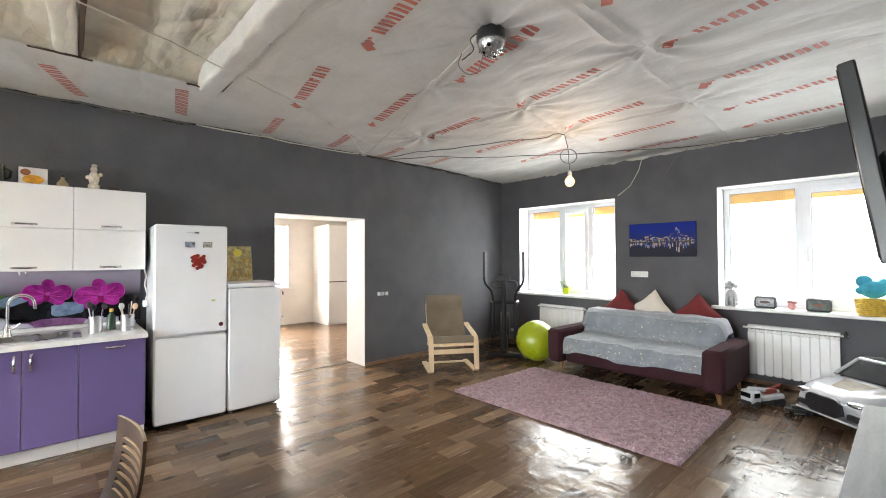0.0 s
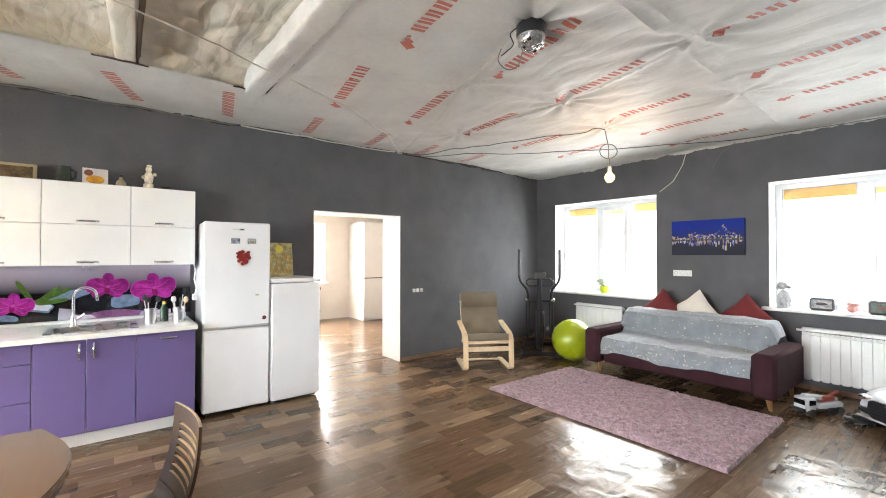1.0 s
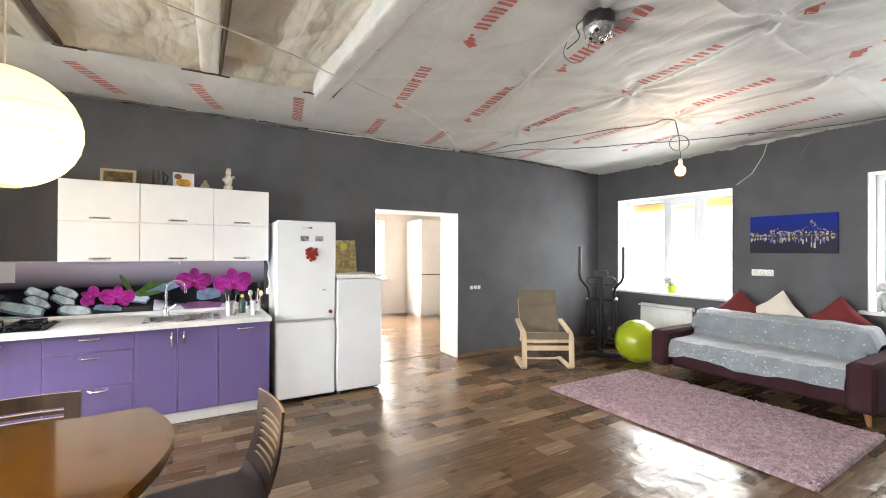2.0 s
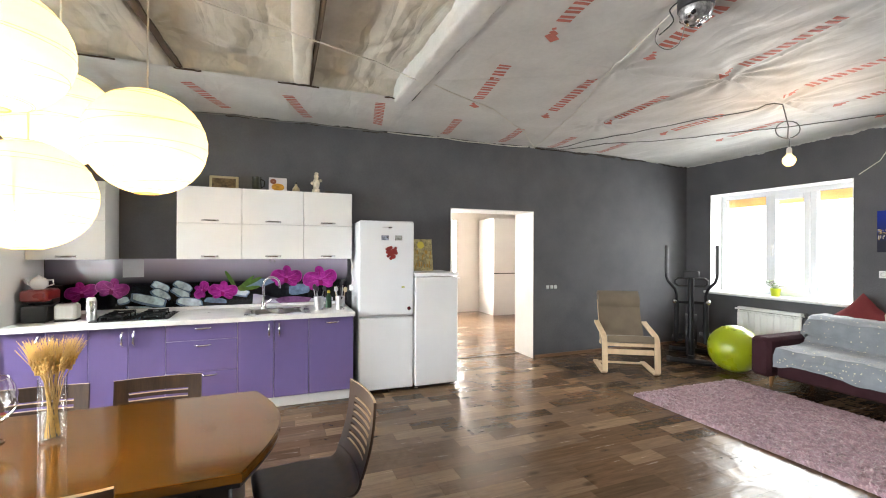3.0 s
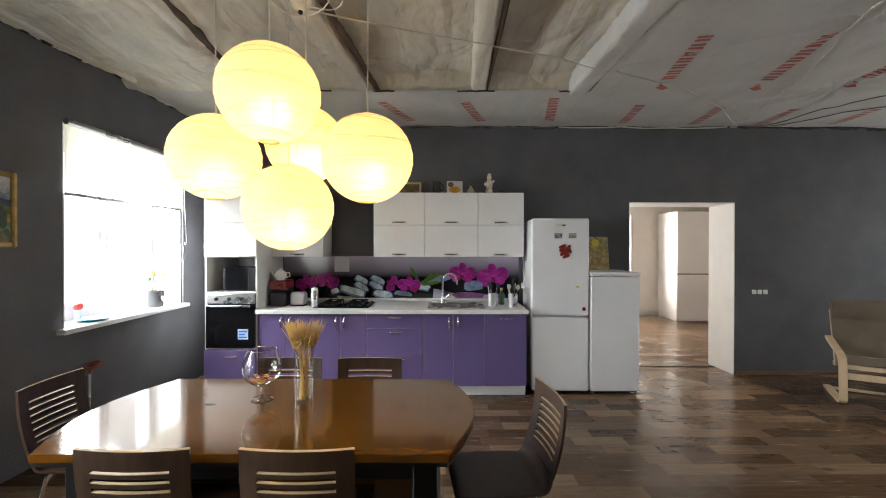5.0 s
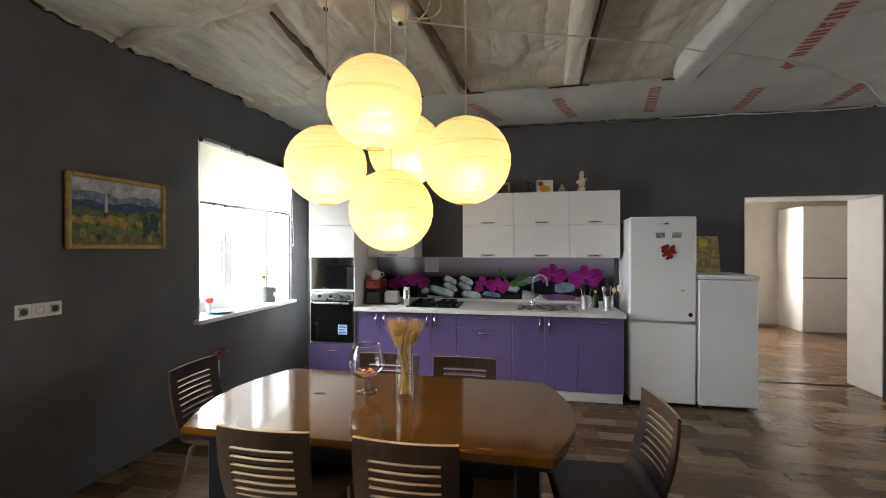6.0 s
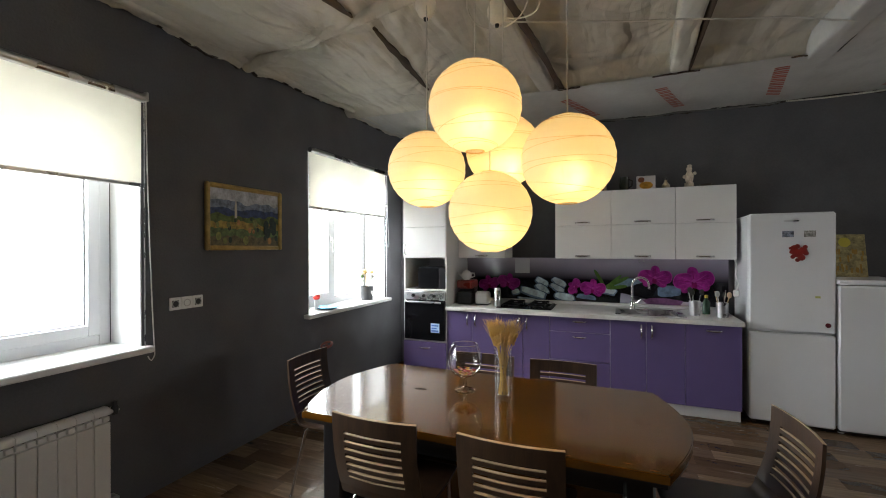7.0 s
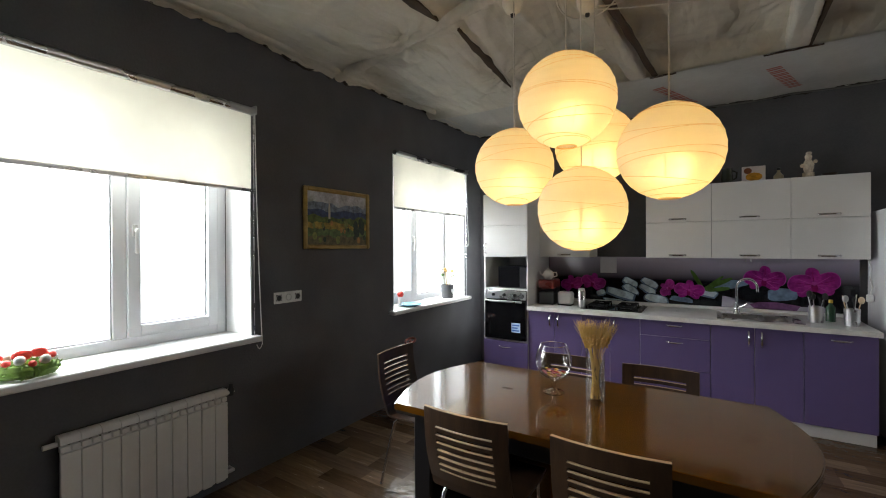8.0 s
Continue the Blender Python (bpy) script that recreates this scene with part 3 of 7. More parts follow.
def bay(x, y):
    """Height of the older film: raised between the beams, low and drooping towards the west wall."""
    if y > BEAM_Y:
        return strip(x, y)
    w = 0.022 * noise.noise((x * 2.6, y * 1.7, 0.5)) + 0.012 * noise.noise((x * 7, y * 5, 3.0)) + 0.006 * noise.noise((x * 17, y * 13, 5.0))
    up = smooth_step(-1.75, -1.05, x)
    pull = 0.030 * abs(math.sin(y * 2.7 + x * 0.9)) + 0.022 * abs(math.sin(x * 3.4 - y * 1.3))
    r1 = 1 - abs(noise.noise((x * 1.6 + y * 0.9, y * 1.2 - x * 0.5, 11.0))) * 2
    r2 = 1 - abs(noise.noise((x * 4.1 - y * 1.5, y * 3.3, 13.0))) * 2
    w = 0.6 * w + 0.016 * max(r1, 0) ** 4 - 0.008 * max(r2, 0) ** 4
    return 2.812 + 0.135 * up + w + pleats(x, y) + 0.02 * math.sin(x * 5.2 + y * 2) * up + (0.03 + 0.03 * (y - 2.3)) * smooth_step(-1.9, -2.76, x) + (pull * 0.9 - 0.02) * (1 - up)


CINCHES = ((-1.89, 2.14, 0.034), (-2.72, 2.36, 0.028), (-0.70, 3.30, 0.022), (-1.60, 3.05, 0.026), (0.23, 3.10, 0.018), (0.20, 2.20, 0.018), (-1.22, 2.06, 0.020), (-2.05, 0.85, 0.030))


def pleats(x, y):
    """Folds that fan out from the points where the old film is nailed."""
    h = 0.0
    for cx, cy, amp in CINCHES:
        d = math.hypot(x - cx, y - cy)
        if d < 1.0:
            a = math.atan2(y - cy, x - cx)
            fan = abs(math.sin(a * 6.5 + 1.7 * noise.noise((a * 1.5, cx, 3.0)) + cy)) ** 2
            h -= amp * math.exp(-d * 3.6) * fan * min(d / 0.10, 1) - 0.5 * amp * math.exp(-d * 9)
    return h


CREASES = ((2.23, 1.13, 3.15, 1.15), (3.15, 1.15, 4.34, 1.17), (4.34, 1.17, 5.90, 1.24), (2.28, 1.06, 3.05, 1.01), (3.05, 1.01, 4.34, 1.17),
           (2.25, 1.81, 2.50, 2.49), (2.39, 2.43, 3.39, 2.25), (3.39, 2.25, 4.32, 2.40), (1.79, 3.49, 3.07, 4.26), (4.34, 1.17, 4.32, 0.50),
           (1.80, 2.26, 2.15, 1.73), (4.34, 1.17, 4.32, 2.40), (3.15, 1.15, 3.39, 2.25), (4.32, 2.40, 5.90, 2.60), (2.46, 2.46, 1.30, 3.10), (3.39, 2.25, 3.30, 3.60), (1.30, 1.40, 2.10, 1.62))


def film(x, y):
    """Height of the printed film: drawn up to battens, loose between them, with star creases."""
    h = 2.795 + 0.012 * abs(math.sin((x - 1.25) * math.pi / 0.78 * 0.5 + 0.2)) + 0.010 * noise.noise((x * 1.3, y * 1.7, 1.0))
    h -= 0.010 * abs(noise.noise((x * 2.2 + y * 1.4, y * 2.6 - x, 4.0)))
    for cx, cy in ((4.34, 1.17), (2.16, 1.585), (3.39, 2.25), (4.32, 2.40), (2.46, 2.46), (3.10, 1.05), (3.3, 3.6)):
        d = math.hypot(x - cx, y - cy)
        if d < 0.9:
            a = math.atan2(y - cy, x - cx)
            h += 0.010 * math.exp(-d * 5) + 0.015 * math.exp(-d * 2.4) * math.sin(a * 9 + cx * 5) * min(d / 0.15, 1)
    for x0, y0, x1, y1 in CREASES:
        dx, dy = x1 - x0, y1 - y0
        t = min(max(((x - x0) * dx + (y - y0) * dy) / (dx * dx + dy * dy), 0), 1)
        d = math.hypot(x - x0 - dx * t, y - y0 - dy * t)
        if d < 0.3:
            h -= 0.019 * math.exp(-d / 0.022) - 0.009 * math.exp(-d / 0.10)
    edge = min(max((y - 4.3) / 0.56, 0), 1)
    return h + 0.05 * edge * edge * (1 if x < 4.6 else max(0, 1 - (x - 4.6) / 1.4)) + 0.03 * max(0, (x - 5.5) / 0.7) * (1 if y < 2.6 else max(0, 1 - (y - 2.6) / 1.6))


single("ceiling_film", Shape().sheet(250, 256, lambda u, v: (1.23 + u * (RIGHT - 1.23), TVWALL + v * (DOORWALL - TVWALL), film(1.23 + u * (RIGHT - 1.23), TVWALL + v * (DOORWALL - TVWALL)))),
       FILM, ORIGIN, "white vapour barrier film stapled to the ceiling with red print", "ceiling", "", "structure")
def bay_edge(x, y):
    """The old film dives behind the strip's edge, leaving a narrow slit here and there."""
    slit = 0.022 * max(0, noise.noise((x * 1.9, 0.3, 8.0)) - 0.05)
    return bay(x, min(y, BEAM_Y)) * (1 - smooth_step(3.58, 3.69, y)) + (2.826 + slit * 2) * smooth_step(3.58, 3.69, y)


single("ceiling_bays", Shape().sheet(300, 400, lambda u, v: (LEFT + u * (1.24 - LEFT), BACK + v * (BEAM_Y + 0.06 - BACK), bay_edge(LEFT + u * (1.24 - LEFT), BACK + v * (BEAM_Y + 0.06 - BACK)))),
       FILM_OLD, ORIGIN, "yellowed wrinkled film between ceiling beams", "ceiling", "", "structure")
single("ceiling_strip", Shape().sheet(120, 40, lambda u, v: (LEFT + u * (1.24 - LEFT), BEAM_Y - 0.02 + v * (DOORWALL - BEAM_Y + 0.02), strip(LEFT + u * (1.24 - LEFT), BEAM_Y - 0.02 + v * (DOORWALL - BEAM_Y + 0.02)))),
       FILM, ORIGIN, "white vapour film strip along the kitchen wall", "ceiling", "", "structure")


def wrapped_beam(name, path_x, y0, y1, w, z, m, label):
    """Timber wrapped in film: a soft, creased box section along y."""
    def pt(u, v):
        y = y0 + (y1 - y0) * v
        a = 2 * math.pi * u
        cx, cz_ = math.cos(a), math.sin(a)
        k = 1 + 0.09 * noise.noise((cx * 1.5, cz_ * 1.5, y * 6)) + 0.09 * noise.noise((cx * 2.5, cz_ * 2.5 + 5, y * 16 + cx * 3))
        sx = abs(cx) ** 0.35 * (1 if cx > 0 else -1)
        sz = abs(cz_) ** 0.35 * (1 if cz_ > 0 else -1)
        return (path_x(y) + sx * w / 2 * k, y, z + 0.09 + sz * 0.09 * (1 + 0.5 * (k - 1)))
    return single(name, Shape().sheet(28, 150, pt), m, ORIGIN, label, "beam", "", "structure")


wrapped_beam("beam_main", lambda y: 1.145 + 0.01 * (3.6 - y), BACK, BEAM_Y + 0.02, 0.165, 2.785, FILM, "ceiling beam wrapped in creased white film")
wrapped_beam("beam_middle", lambda y: 0.225 + 0.05 * (y - 2.4), BACK, BEAM_Y + 0.02, 0.135, 2.815, FILM_OLD, "ceiling beam wrapped in old film")
wrapped_beam("beam_west", lambda y: -0.785 + 0.07 * (y - 2.7), BACK, BEAM_Y + 0.02, 0.13, 2.82, FILM_OLD, "ceiling beam wrapped in old film")


DARK_TIMBER = wood("dark_timber_and_slit_shade", (0.045, 0.028, 0.016), (0.095, 0.062, 0.038), 0.8, "y", 0.0, 9, 0.3)


def timber_gap(name, p, q, w, depth, label, taper=True):
    """Dark strip just under the film: bare timber in a torn slit, or a narrow slit's painted shade."""
    p, q = Vector(p), Vector(q)
    side = Vector((q.y - p.y, p.x - q.x, 0)).normalized()

    def pt(u, v):
        c = p.lerp(q, v) + side * 0.012 * noise.noise((v * 5, p.x, 2.0))
        k = w * (math.sin(math.pi * min(max(v, 0.03), 0.97)) ** 0.5 if taper else 1) * (1 + 0.3 * noise.noise((v * 9, p.y, 5.0)))
        c = c + side * (u - 0.5) * k
        return (c.x, c.y, c.z - 0.006 * math.sin(math.pi * u))
    return single(name, Shape().slab(4, 30, pt, depth), DARK_TIMBER, ORIGIN, label, "beam", "", "structure")


timber_gap("timber_west", (-0.722, 2.10, 2.842), (-0.590, 3.675, 2.826), 0.046, 0.05, "dark bare timber beside the wrapped ceiling beam", False)
timber_gap("timber_middle", (0.300, 0.40, 2.836), (0.352, 3.675, 2.826), 0.026, 0.05, "dark bare timber beside the wrapped ceiling beam", False)
timber_gap("timber_far_west", (-1.560, 2.24, bay(-1.560, 2.24) - 0.012), (-1.635, 3.24, bay(-1.635, 3.24) - 0.010), 0.055, 0.03, "dark bare timber in a slit of the old film")
timber_gap("timber_far_west", (-1.625, 1.50, bay(-1.625, 1.50) - 0.014), (-1.610, 2.08, bay(-1.610, 2.08) - 0.012), 0.060, 0.03, "dark bare timber in a slit of the old film")
# dark strips under the film paint the shade of narrow slits
for gx0, gx1 in ((-1.30, -0.98), (-0.62, -0.44), (0.10, 0.42), (0.98, 1.10)):
    timber_gap("timber_slit", (gx0, 3.650, 2.806), (gx1, 3.646, 2.806), 0.020, 0.012, "dark strip painted as a shaded slit at the film strip's edge")


def batten(name, p, q, r, m, label):
    p, q = Vector(p), Vector(q)
    pts = [p.lerp(q, k / 30) + Vector((0.0, 0.01 * noise.noise((k * 0.4, 1, 2)), 0.008 * noise.noise((k * 0.5, 4, 1)))) for k in range(31)]
    return single(name, Shape().tube(pts, r, 10), m, ORIGIN, label, "batten", "", "structure")


batten("batten_cross", (LEFT + 0.02, 2.36, 2.846), (-0.82, 1.985, 2.880), 0.044, FILM_OLD, "thin ceiling batten under the old film")
batten("batten_cross", (LEFT + 0.02, 0.75, 2.81), (-0.85, 0.35, 2.89), 0.042, FILM_OLD, "thin ceiling batten under the old film")
batten("batten_west", (LEFT + 0.10, BACK, 2.76), (LEFT + 0.10, 4.8, 2.925), 0.034, FILM_OLD, "ceiling batten along the west wall")


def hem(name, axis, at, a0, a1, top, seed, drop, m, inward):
    """Ragged, crumpled hem where the ceiling meets a wall: film, or a dark strip for the gap's shade."""
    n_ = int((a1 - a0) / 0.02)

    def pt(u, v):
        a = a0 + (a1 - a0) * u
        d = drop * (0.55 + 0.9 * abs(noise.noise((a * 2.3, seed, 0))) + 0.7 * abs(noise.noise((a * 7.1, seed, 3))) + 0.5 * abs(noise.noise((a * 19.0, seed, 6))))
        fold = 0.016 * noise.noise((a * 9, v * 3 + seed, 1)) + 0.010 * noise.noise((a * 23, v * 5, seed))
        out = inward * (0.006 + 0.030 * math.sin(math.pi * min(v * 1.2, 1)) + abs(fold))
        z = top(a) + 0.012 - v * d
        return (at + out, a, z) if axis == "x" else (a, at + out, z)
    return single(name, Shape().sheet(n_, 8, pt), m, ORIGIN, "crumpled film edge and painted gap shade along the wall top", "film edge", "", "structure")


# dark strips behind the film hems paint the shade of the open gap
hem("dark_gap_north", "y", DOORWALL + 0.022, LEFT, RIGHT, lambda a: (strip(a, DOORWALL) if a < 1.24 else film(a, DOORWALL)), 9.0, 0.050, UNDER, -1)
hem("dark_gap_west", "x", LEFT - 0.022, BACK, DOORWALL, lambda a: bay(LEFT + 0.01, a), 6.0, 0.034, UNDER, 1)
hem("film_hem_north", "y", DOORWALL, LEFT, 1.24, lambda a: strip(a, DOORWALL), 1.0, 0.024, FILM, -1)
hem("film_hem_north", "y", DOORWALL, 1.24, RIGHT, lambda a: film(a, DOORWALL), 2.0, 0.022, FILM, -1)
hem("film_hem_west", "x", LEFT, BACK, DOORWALL, lambda a: bay(LEFT + 0.01, a), 3.0, 0.028, FILM_OLD, 1)
hem("film_hem_east", "x", RIGHT, TVWALL, DOORWALL, lambda a: film(RIGHT, a), 4.0, 0.040, FILM, -1)
single("ceiling_rear", Shape().box(1.24, RIGHT, BACK, TVWALL, 2.80, 2.85, 0), FILM, ORIGIN, "film covered ceiling behind", "ceiling", "", "structure")

# red print repeated over the film: a mark and a row of plain bars
pm = Shape()


def stroke(p, q, w, height):
    p, q = Vector((*p, 0)), Vector((*q, 0))
    d = (q - p).normalized()
    o = Vector((-d.y, d.x, 0)) * w / 2
    n_ = max(1, int((q - p).length / 0.024))
    for k in range(n_):
        a, b = p.lerp(q, k / n_), p.lerp(q, (k + 1) / n_)
        c4 = [a + o, b + o, b - o, a - o]
        pm.add([(c.x, c.y, height(c.x, c.y) - 0.0036) for c in c4], [(0, 1, 2, 3)])


def word(p, q, height, mark=True):
    """One repeat of the print: a slanted mark, then plain pairs of bars."""
    p, q = Vector((*p, 0)), Vector((*q, 0))
    ax = (q - p).normalized()
    ac = Vector((-ax.y, ax.x, 0))
    length = (q - p).length

    def at(u, v):
        c = p + ax * u * length + ac * v
        return (c.x, c.y)
    u0, step = (0.24, 0.110) if mark else (0.0, 0.128)
    if mark:
        stroke(at(0.0, 0.055), at(0.075, -0.02), 0.060, height)
        stroke(at(0.075, 0.03), at(0.115, -0.02), 0.034, height)
        stroke(at(0.135, -0.01), at(0.160, -0.02), 0.026, height)
    for k in range(7 if mark else 8):
        u = u0 + k * step
        wide = step * length
        stroke(at(u + 0.14 * step, -0.047), at(u + 0.14 * step, 0.047), 0.30 * wide, height)
        stroke(at(u + 0.56 * step, -0.047), at(u + 0.56 * step, 0.047), 0.28 * wide, height)


for x0, y0, x1, y1 in ((1.80, 3.60, 1.63, 2.65), (2.57, 3.57, 2.40, 2.63), (3.34, 3.55, 3.25, 2.69), (4.19, 3.60, 4.14, 2.80), (5.06, 3.56, 4.95, 2.76),
                       (1.69, 2.25, 1.56, 1.40), (2.51, 2.25, 2.29, 1.35), (3.28, 2.26, 3.09, 1.37), (4.15, 2.31, 3.98, 1.43), (4.88, 2.31, 4.76, 1.44), (5.61, 2.32, 5.51, 1.46),
                       (2.36, 1.00, 2.18, 0.15), (3.10, 0.96, 2.93, 0.10), (3.98, 1.01, 3.81, 0.22), (4.76, 1.04, 4.55, 0.22), (5.50, 1.05, 5.34, 0.22)):
    word((x0, y0), (x1, y1), film)
for x0, y0, x1, y1 in ((1.92, 4.60, 1.83, 3.97), (2.69, 4.62, 2.62, 4.02), (3.44, 4.66, 3.36, 4.06), (4.22, 4.64, 4.14, 4.06)):
    word((x0, y0), (x1, y1), film, False)
for x0, y0, x1, y1 in ((1.105, 4.50, 0.985, 3.84), (0.40, 4.62, 0.18, 3.95), (-0.36, 4.58, -0.60, 3.95)):
    word((x0, y0), (x1, y1), strip, False)
cp = single("ceiling_print", pm, PRINT, ORIGIN, "faded red repeated print marks on the ceiling film", "print", "", "structure", False)


# ---- kitchen run ----
FRONT = 4.145       # plane of the base cabinet doors


def bow_handle(parent, x, y, z, upright=False, length=0.11, out=-1):
    """Curved chrome pull on a front facing -y."""
    pts = []
    for k in range(9):
        u = k / 8 - 0.5
        d = 0.028 * (1 - (2 * u) ** 4)
        pts.append((x, y + out * d, z + u * length) if upright else (x + u * length, y + out * d, z))
    s = Shape().tube(pts, 0.0085, 8)
    for e in (pts[0], pts[-1]):
        s.ball(e, 0.010, 6)
    return part("handle", s, CHROME, parent, "curved chrome handle")


def base_unit(x0, x1, fronts, label):
    """Base cabinet: fronts as (x0, x1, z0, z1, handle x, handle z, upright)."""
    u = thing("base_cabinet", pose(x0, FRONT, 0), label, "kitchen cabinet", "base cabinets")
    w = x1 - x0
    part("body", Shape().box(0.002, w - 0.002, 0.020, 0.66, 0.105, 0.815, 0.002), CARCASS, u)
    part("plinth", Shape().box(0.0, w, 0.055, 0.07, 0.0, 0.102, 0.002), CARCASS, u, "white plinth")
    for f0, f1, z0, z1, hx, hz, up in fronts:
        d = part("drawer_front" if not up and z1 - z0 < 0.5 else "door", Shape().box(f0 - x0 + 0.0015, f1 - x0 - 0.0015, 0.0, 0.018, z0 + 0.0015, z1 - 0.0015, 0.003), PURPLE, u)
        bow_handle(d, hx - x0, 0.0, hz, up)
    return u


Z0, Z1 = 0.105, 0.812
base_unit(-1.835, -1.29, [(-1.835, -1.555, Z0, Z1, -1.60, 0.72, True), (-1.555, -1.29, Z0, Z1, -1.515, 0.72, True)], "purple two-door base cabinet under white worktop")
base_unit(-1.29, -0.765, [(-1.29, -1.025, Z0, Z1, -1.065, 0.72, True), (-1.025, -0.765, Z0, Z1, -0.985, 0.72, True)], "purple two-door base cabinet below the gas hob")
base_unit(-0.765, -0.22, [(-0.765, -0.22, 0.672, Z1, -0.49, 0.775, False), (-0.765, -0.22, 0.402, 0.672, -0.49, 0.630, False), (-0.765, -0.22, Z0, 0.402, -0.44, 0.372, False)], "purple three-drawer base cabinet with chrome handles")
base_unit(-0.22, 0.385, [(-0.22, 0.08, Z0, Z1, 0.04, 0.72, True), (0.08, 0.385, Z0, Z1, 0.125, 0.72, True)], "purple two-door base cabinet below the sink")
base_unit(0.385, 0.80, [(0.385, 0.80, Z0, Z1, 0.60, 0.765, False)], "purple single-front base cabinet beside the fridge")

# worktop with a cut-out for the sink
wt = thing("worktop", ORIGIN, "white speckled laminate worktop along the kitchen", "worktop")
SX0, SX1, SY0, SY1 = -0.16, 0.39, 4.22, 4.62
wz0, wz1 = 0.818, 0.856
s = Shape().box(-1.835, SX0, 4.10, 4.835, wz0, wz1, 0.0008).box(SX1, 0.81, 4.10, 4.835, wz0, wz1, 0.0008)
s.box(SX0, SX1, 4.10, SY0, wz0, wz1, 0.0008).box(SX0, SX1, SY1, 4.835, wz0, wz1, 0.0008)
part("slab", s, WORKTOP, wt)
part("upstand", Shape().box(-1.835, 0.81, 4.805, 4.832, wz1, wz1 + 0.03, 0.006), CARCASS, wt, "white sealing strip")

sink = thing("kitchen_sink", pose(SX0, SY0, wz1), "stainless steel sink with bowl and drainer", "sink")
rim = Shape()
L_, D_ = SX1 - SX0, SY1 - SY0
rim.box(-0.015, L_ + 0.015, -0.015, 0.03, 0.0, 0.006, 0.002).box(-0.015, L_ + 0.015, D_ - 0.05, D_ + 0.015, 0.0, 0.006, 0.002)
rim.box(-0.015, 0.03, 0.03, D_ - 0.05, 0, 0.006, 0.002).box(L_ - 0.03, L_ + 0.015, 0.03, D_ - 0.05, 0, 0.006, 0.002).box(0.29, 0.32, 0.03, D_ - 0.05, 0, 0.006, 0.002)
part("rim", rim, STEEL, sink)
for b0, b1, dep in ((0.03, 0.29, 0.16), (0.32, L_ - 0.03, 0.05)):
    bw = Shape()
    bw.box(b0, b1, 0.03, D_ - 0.05, -dep, -dep + 0.004, 0).box(b0, b0 + 0.004, 0.03, D_ - 0.05, -dep, 0.001, 0).box(b1 - 0.004, b1, 0.03, D_ - 0.05, -dep, 0.001, 0)
    bw.box(b0, b1, 0.03, 0.034, -dep, 0.001, 0).box(b0, b1, D_ - 0.054, D_ - 0.05, -dep, 0.001, 0)
    part("bowl", bw, STEEL, sink)
tap = thing("kitchen_tap", pose(-0.02, 4.60, wz1 + 0.006), "tall curved chrome mixer tap at the sink", "tap")
part("spout", Shape().tube([(0, 0, 0), (0, 0, 0.22)] + [(0.075 - 0.075 * math.cos(a), -0.02 * math.sin(a), 0.24 + 0.075 * math.sin(a)) for a in [k * math.pi / 10 for k in range(11)]] + [(0.152, 0, 0.20)], 0.011, 12), CHROME, tap)
part("body", Shape().lathe([(0.001, 0), (0.028, 0.0), (0.026, 0.012), (0.021, 0.02), (0.021, 0.075), (0.001, 0.078)], 20), CHROME, tap)
part("lever", Shape().tube([(0.018, -0.01, 0.055), (0.05, -0.03, 0.075), (0.075, -0.04, 0.10)], 0.006, 8), CHROME, tap)

hob = thing("gas_hob", pose(-1.32, 4.22, wz1), "black glass gas hob with cast iron grates", "hob")
part("glass_plate", Shape().box(0.0, 0.56, 0.0, 0.46, 0.0, 0.008, 0.004), BLACK_GLASS, hob)
for gx in (0.14, 0.40):
    g = Shape()
    for gy in (0.13, 0.34):
        for k in range(4):
            a = k * math.pi / 2 + math.pi / 4
            g.tube([(gx + 0.035 * math.cos(a), gy + 0.035 * math.sin(a), 0.040), (gx + 0.11 * math.cos(a), gy + 0.095 * math.sin(a), 0.040), (gx + 0.11 * math.cos(a), gy + 0.095 * math.sin(a), 0.006)], 0.007, 6)
        g.tube([(gx - 0.08, gy - 0.07, 0.034), (gx + 0.08, gy - 0.07, 0.034), (gx + 0.08, gy + 0.07, 0.034), (gx - 0.08, gy + 0.07, 0.034), (gx - 0.08, gy - 0.07, 0.034)], 0.007, 6)
    part("grate", g, BLACK_METAL, hob)
    for gy in (0.13, 0.34):
        part("burner", Shape().lathe([(0.045, 0.006), (0.045, 0.016), (0.03, 0.020), (0.03, 0.026), (0.001, 0.028)], 20, (gx, gy, 0)), BLACK_METAL, hob)
for k in range(4):
    part("knob", Shape().lathe([(0.016, 0.008), (0.014, 0.026), (0.001, 0.027)], 14, (0.535, 0.08 + k * 0.09, 0)), BLACK, hob)

# tall oven column
col = thing("oven_column", pose(-2.345, 4.125, 0), "tall white cabinet column with niche for oven and microwave", "kitchen cabinet")
cw = 0.51
cs = Shape()
cs.box(0, 0.016, 0.02, 0.70, 0.0, 2.05, 0.002).box(cw - 0.016, cw, 0.02, 0.70, 0.0, 2.05, 0.002).box(0.016, cw - 0.016, 0.68, 0.70, 0.1, 2.05, 0)
for zz in (0.10, 0.465, 1.010, 1.365, 2.034):
    cs.box(0.016, cw - 0.016, 0.02, 0.68, zz, zz + 0.016, 0.002)
part("carcass", cs, WHITE_GLOSS, col)
d = part("door", Shape().box(0.002, cw - 0.002, 0, 0.018, 1.372, 1.700, 0.003), WHITE_GLOSS, col)
bow_handle(d, 0.03, 0.0, 1.46, True)
part("door", Shape().box(0.002, cw - 0.002, 0, 0.018, 1.703, 2.048, 0.003), WHITE_GLOSS, col)
d = part("drawer_front", Shape().box(0.002, cw - 0.002, 0, 0.018, 0.102, 0.462, 0.003), PURPLE, col, "purple drawer front")
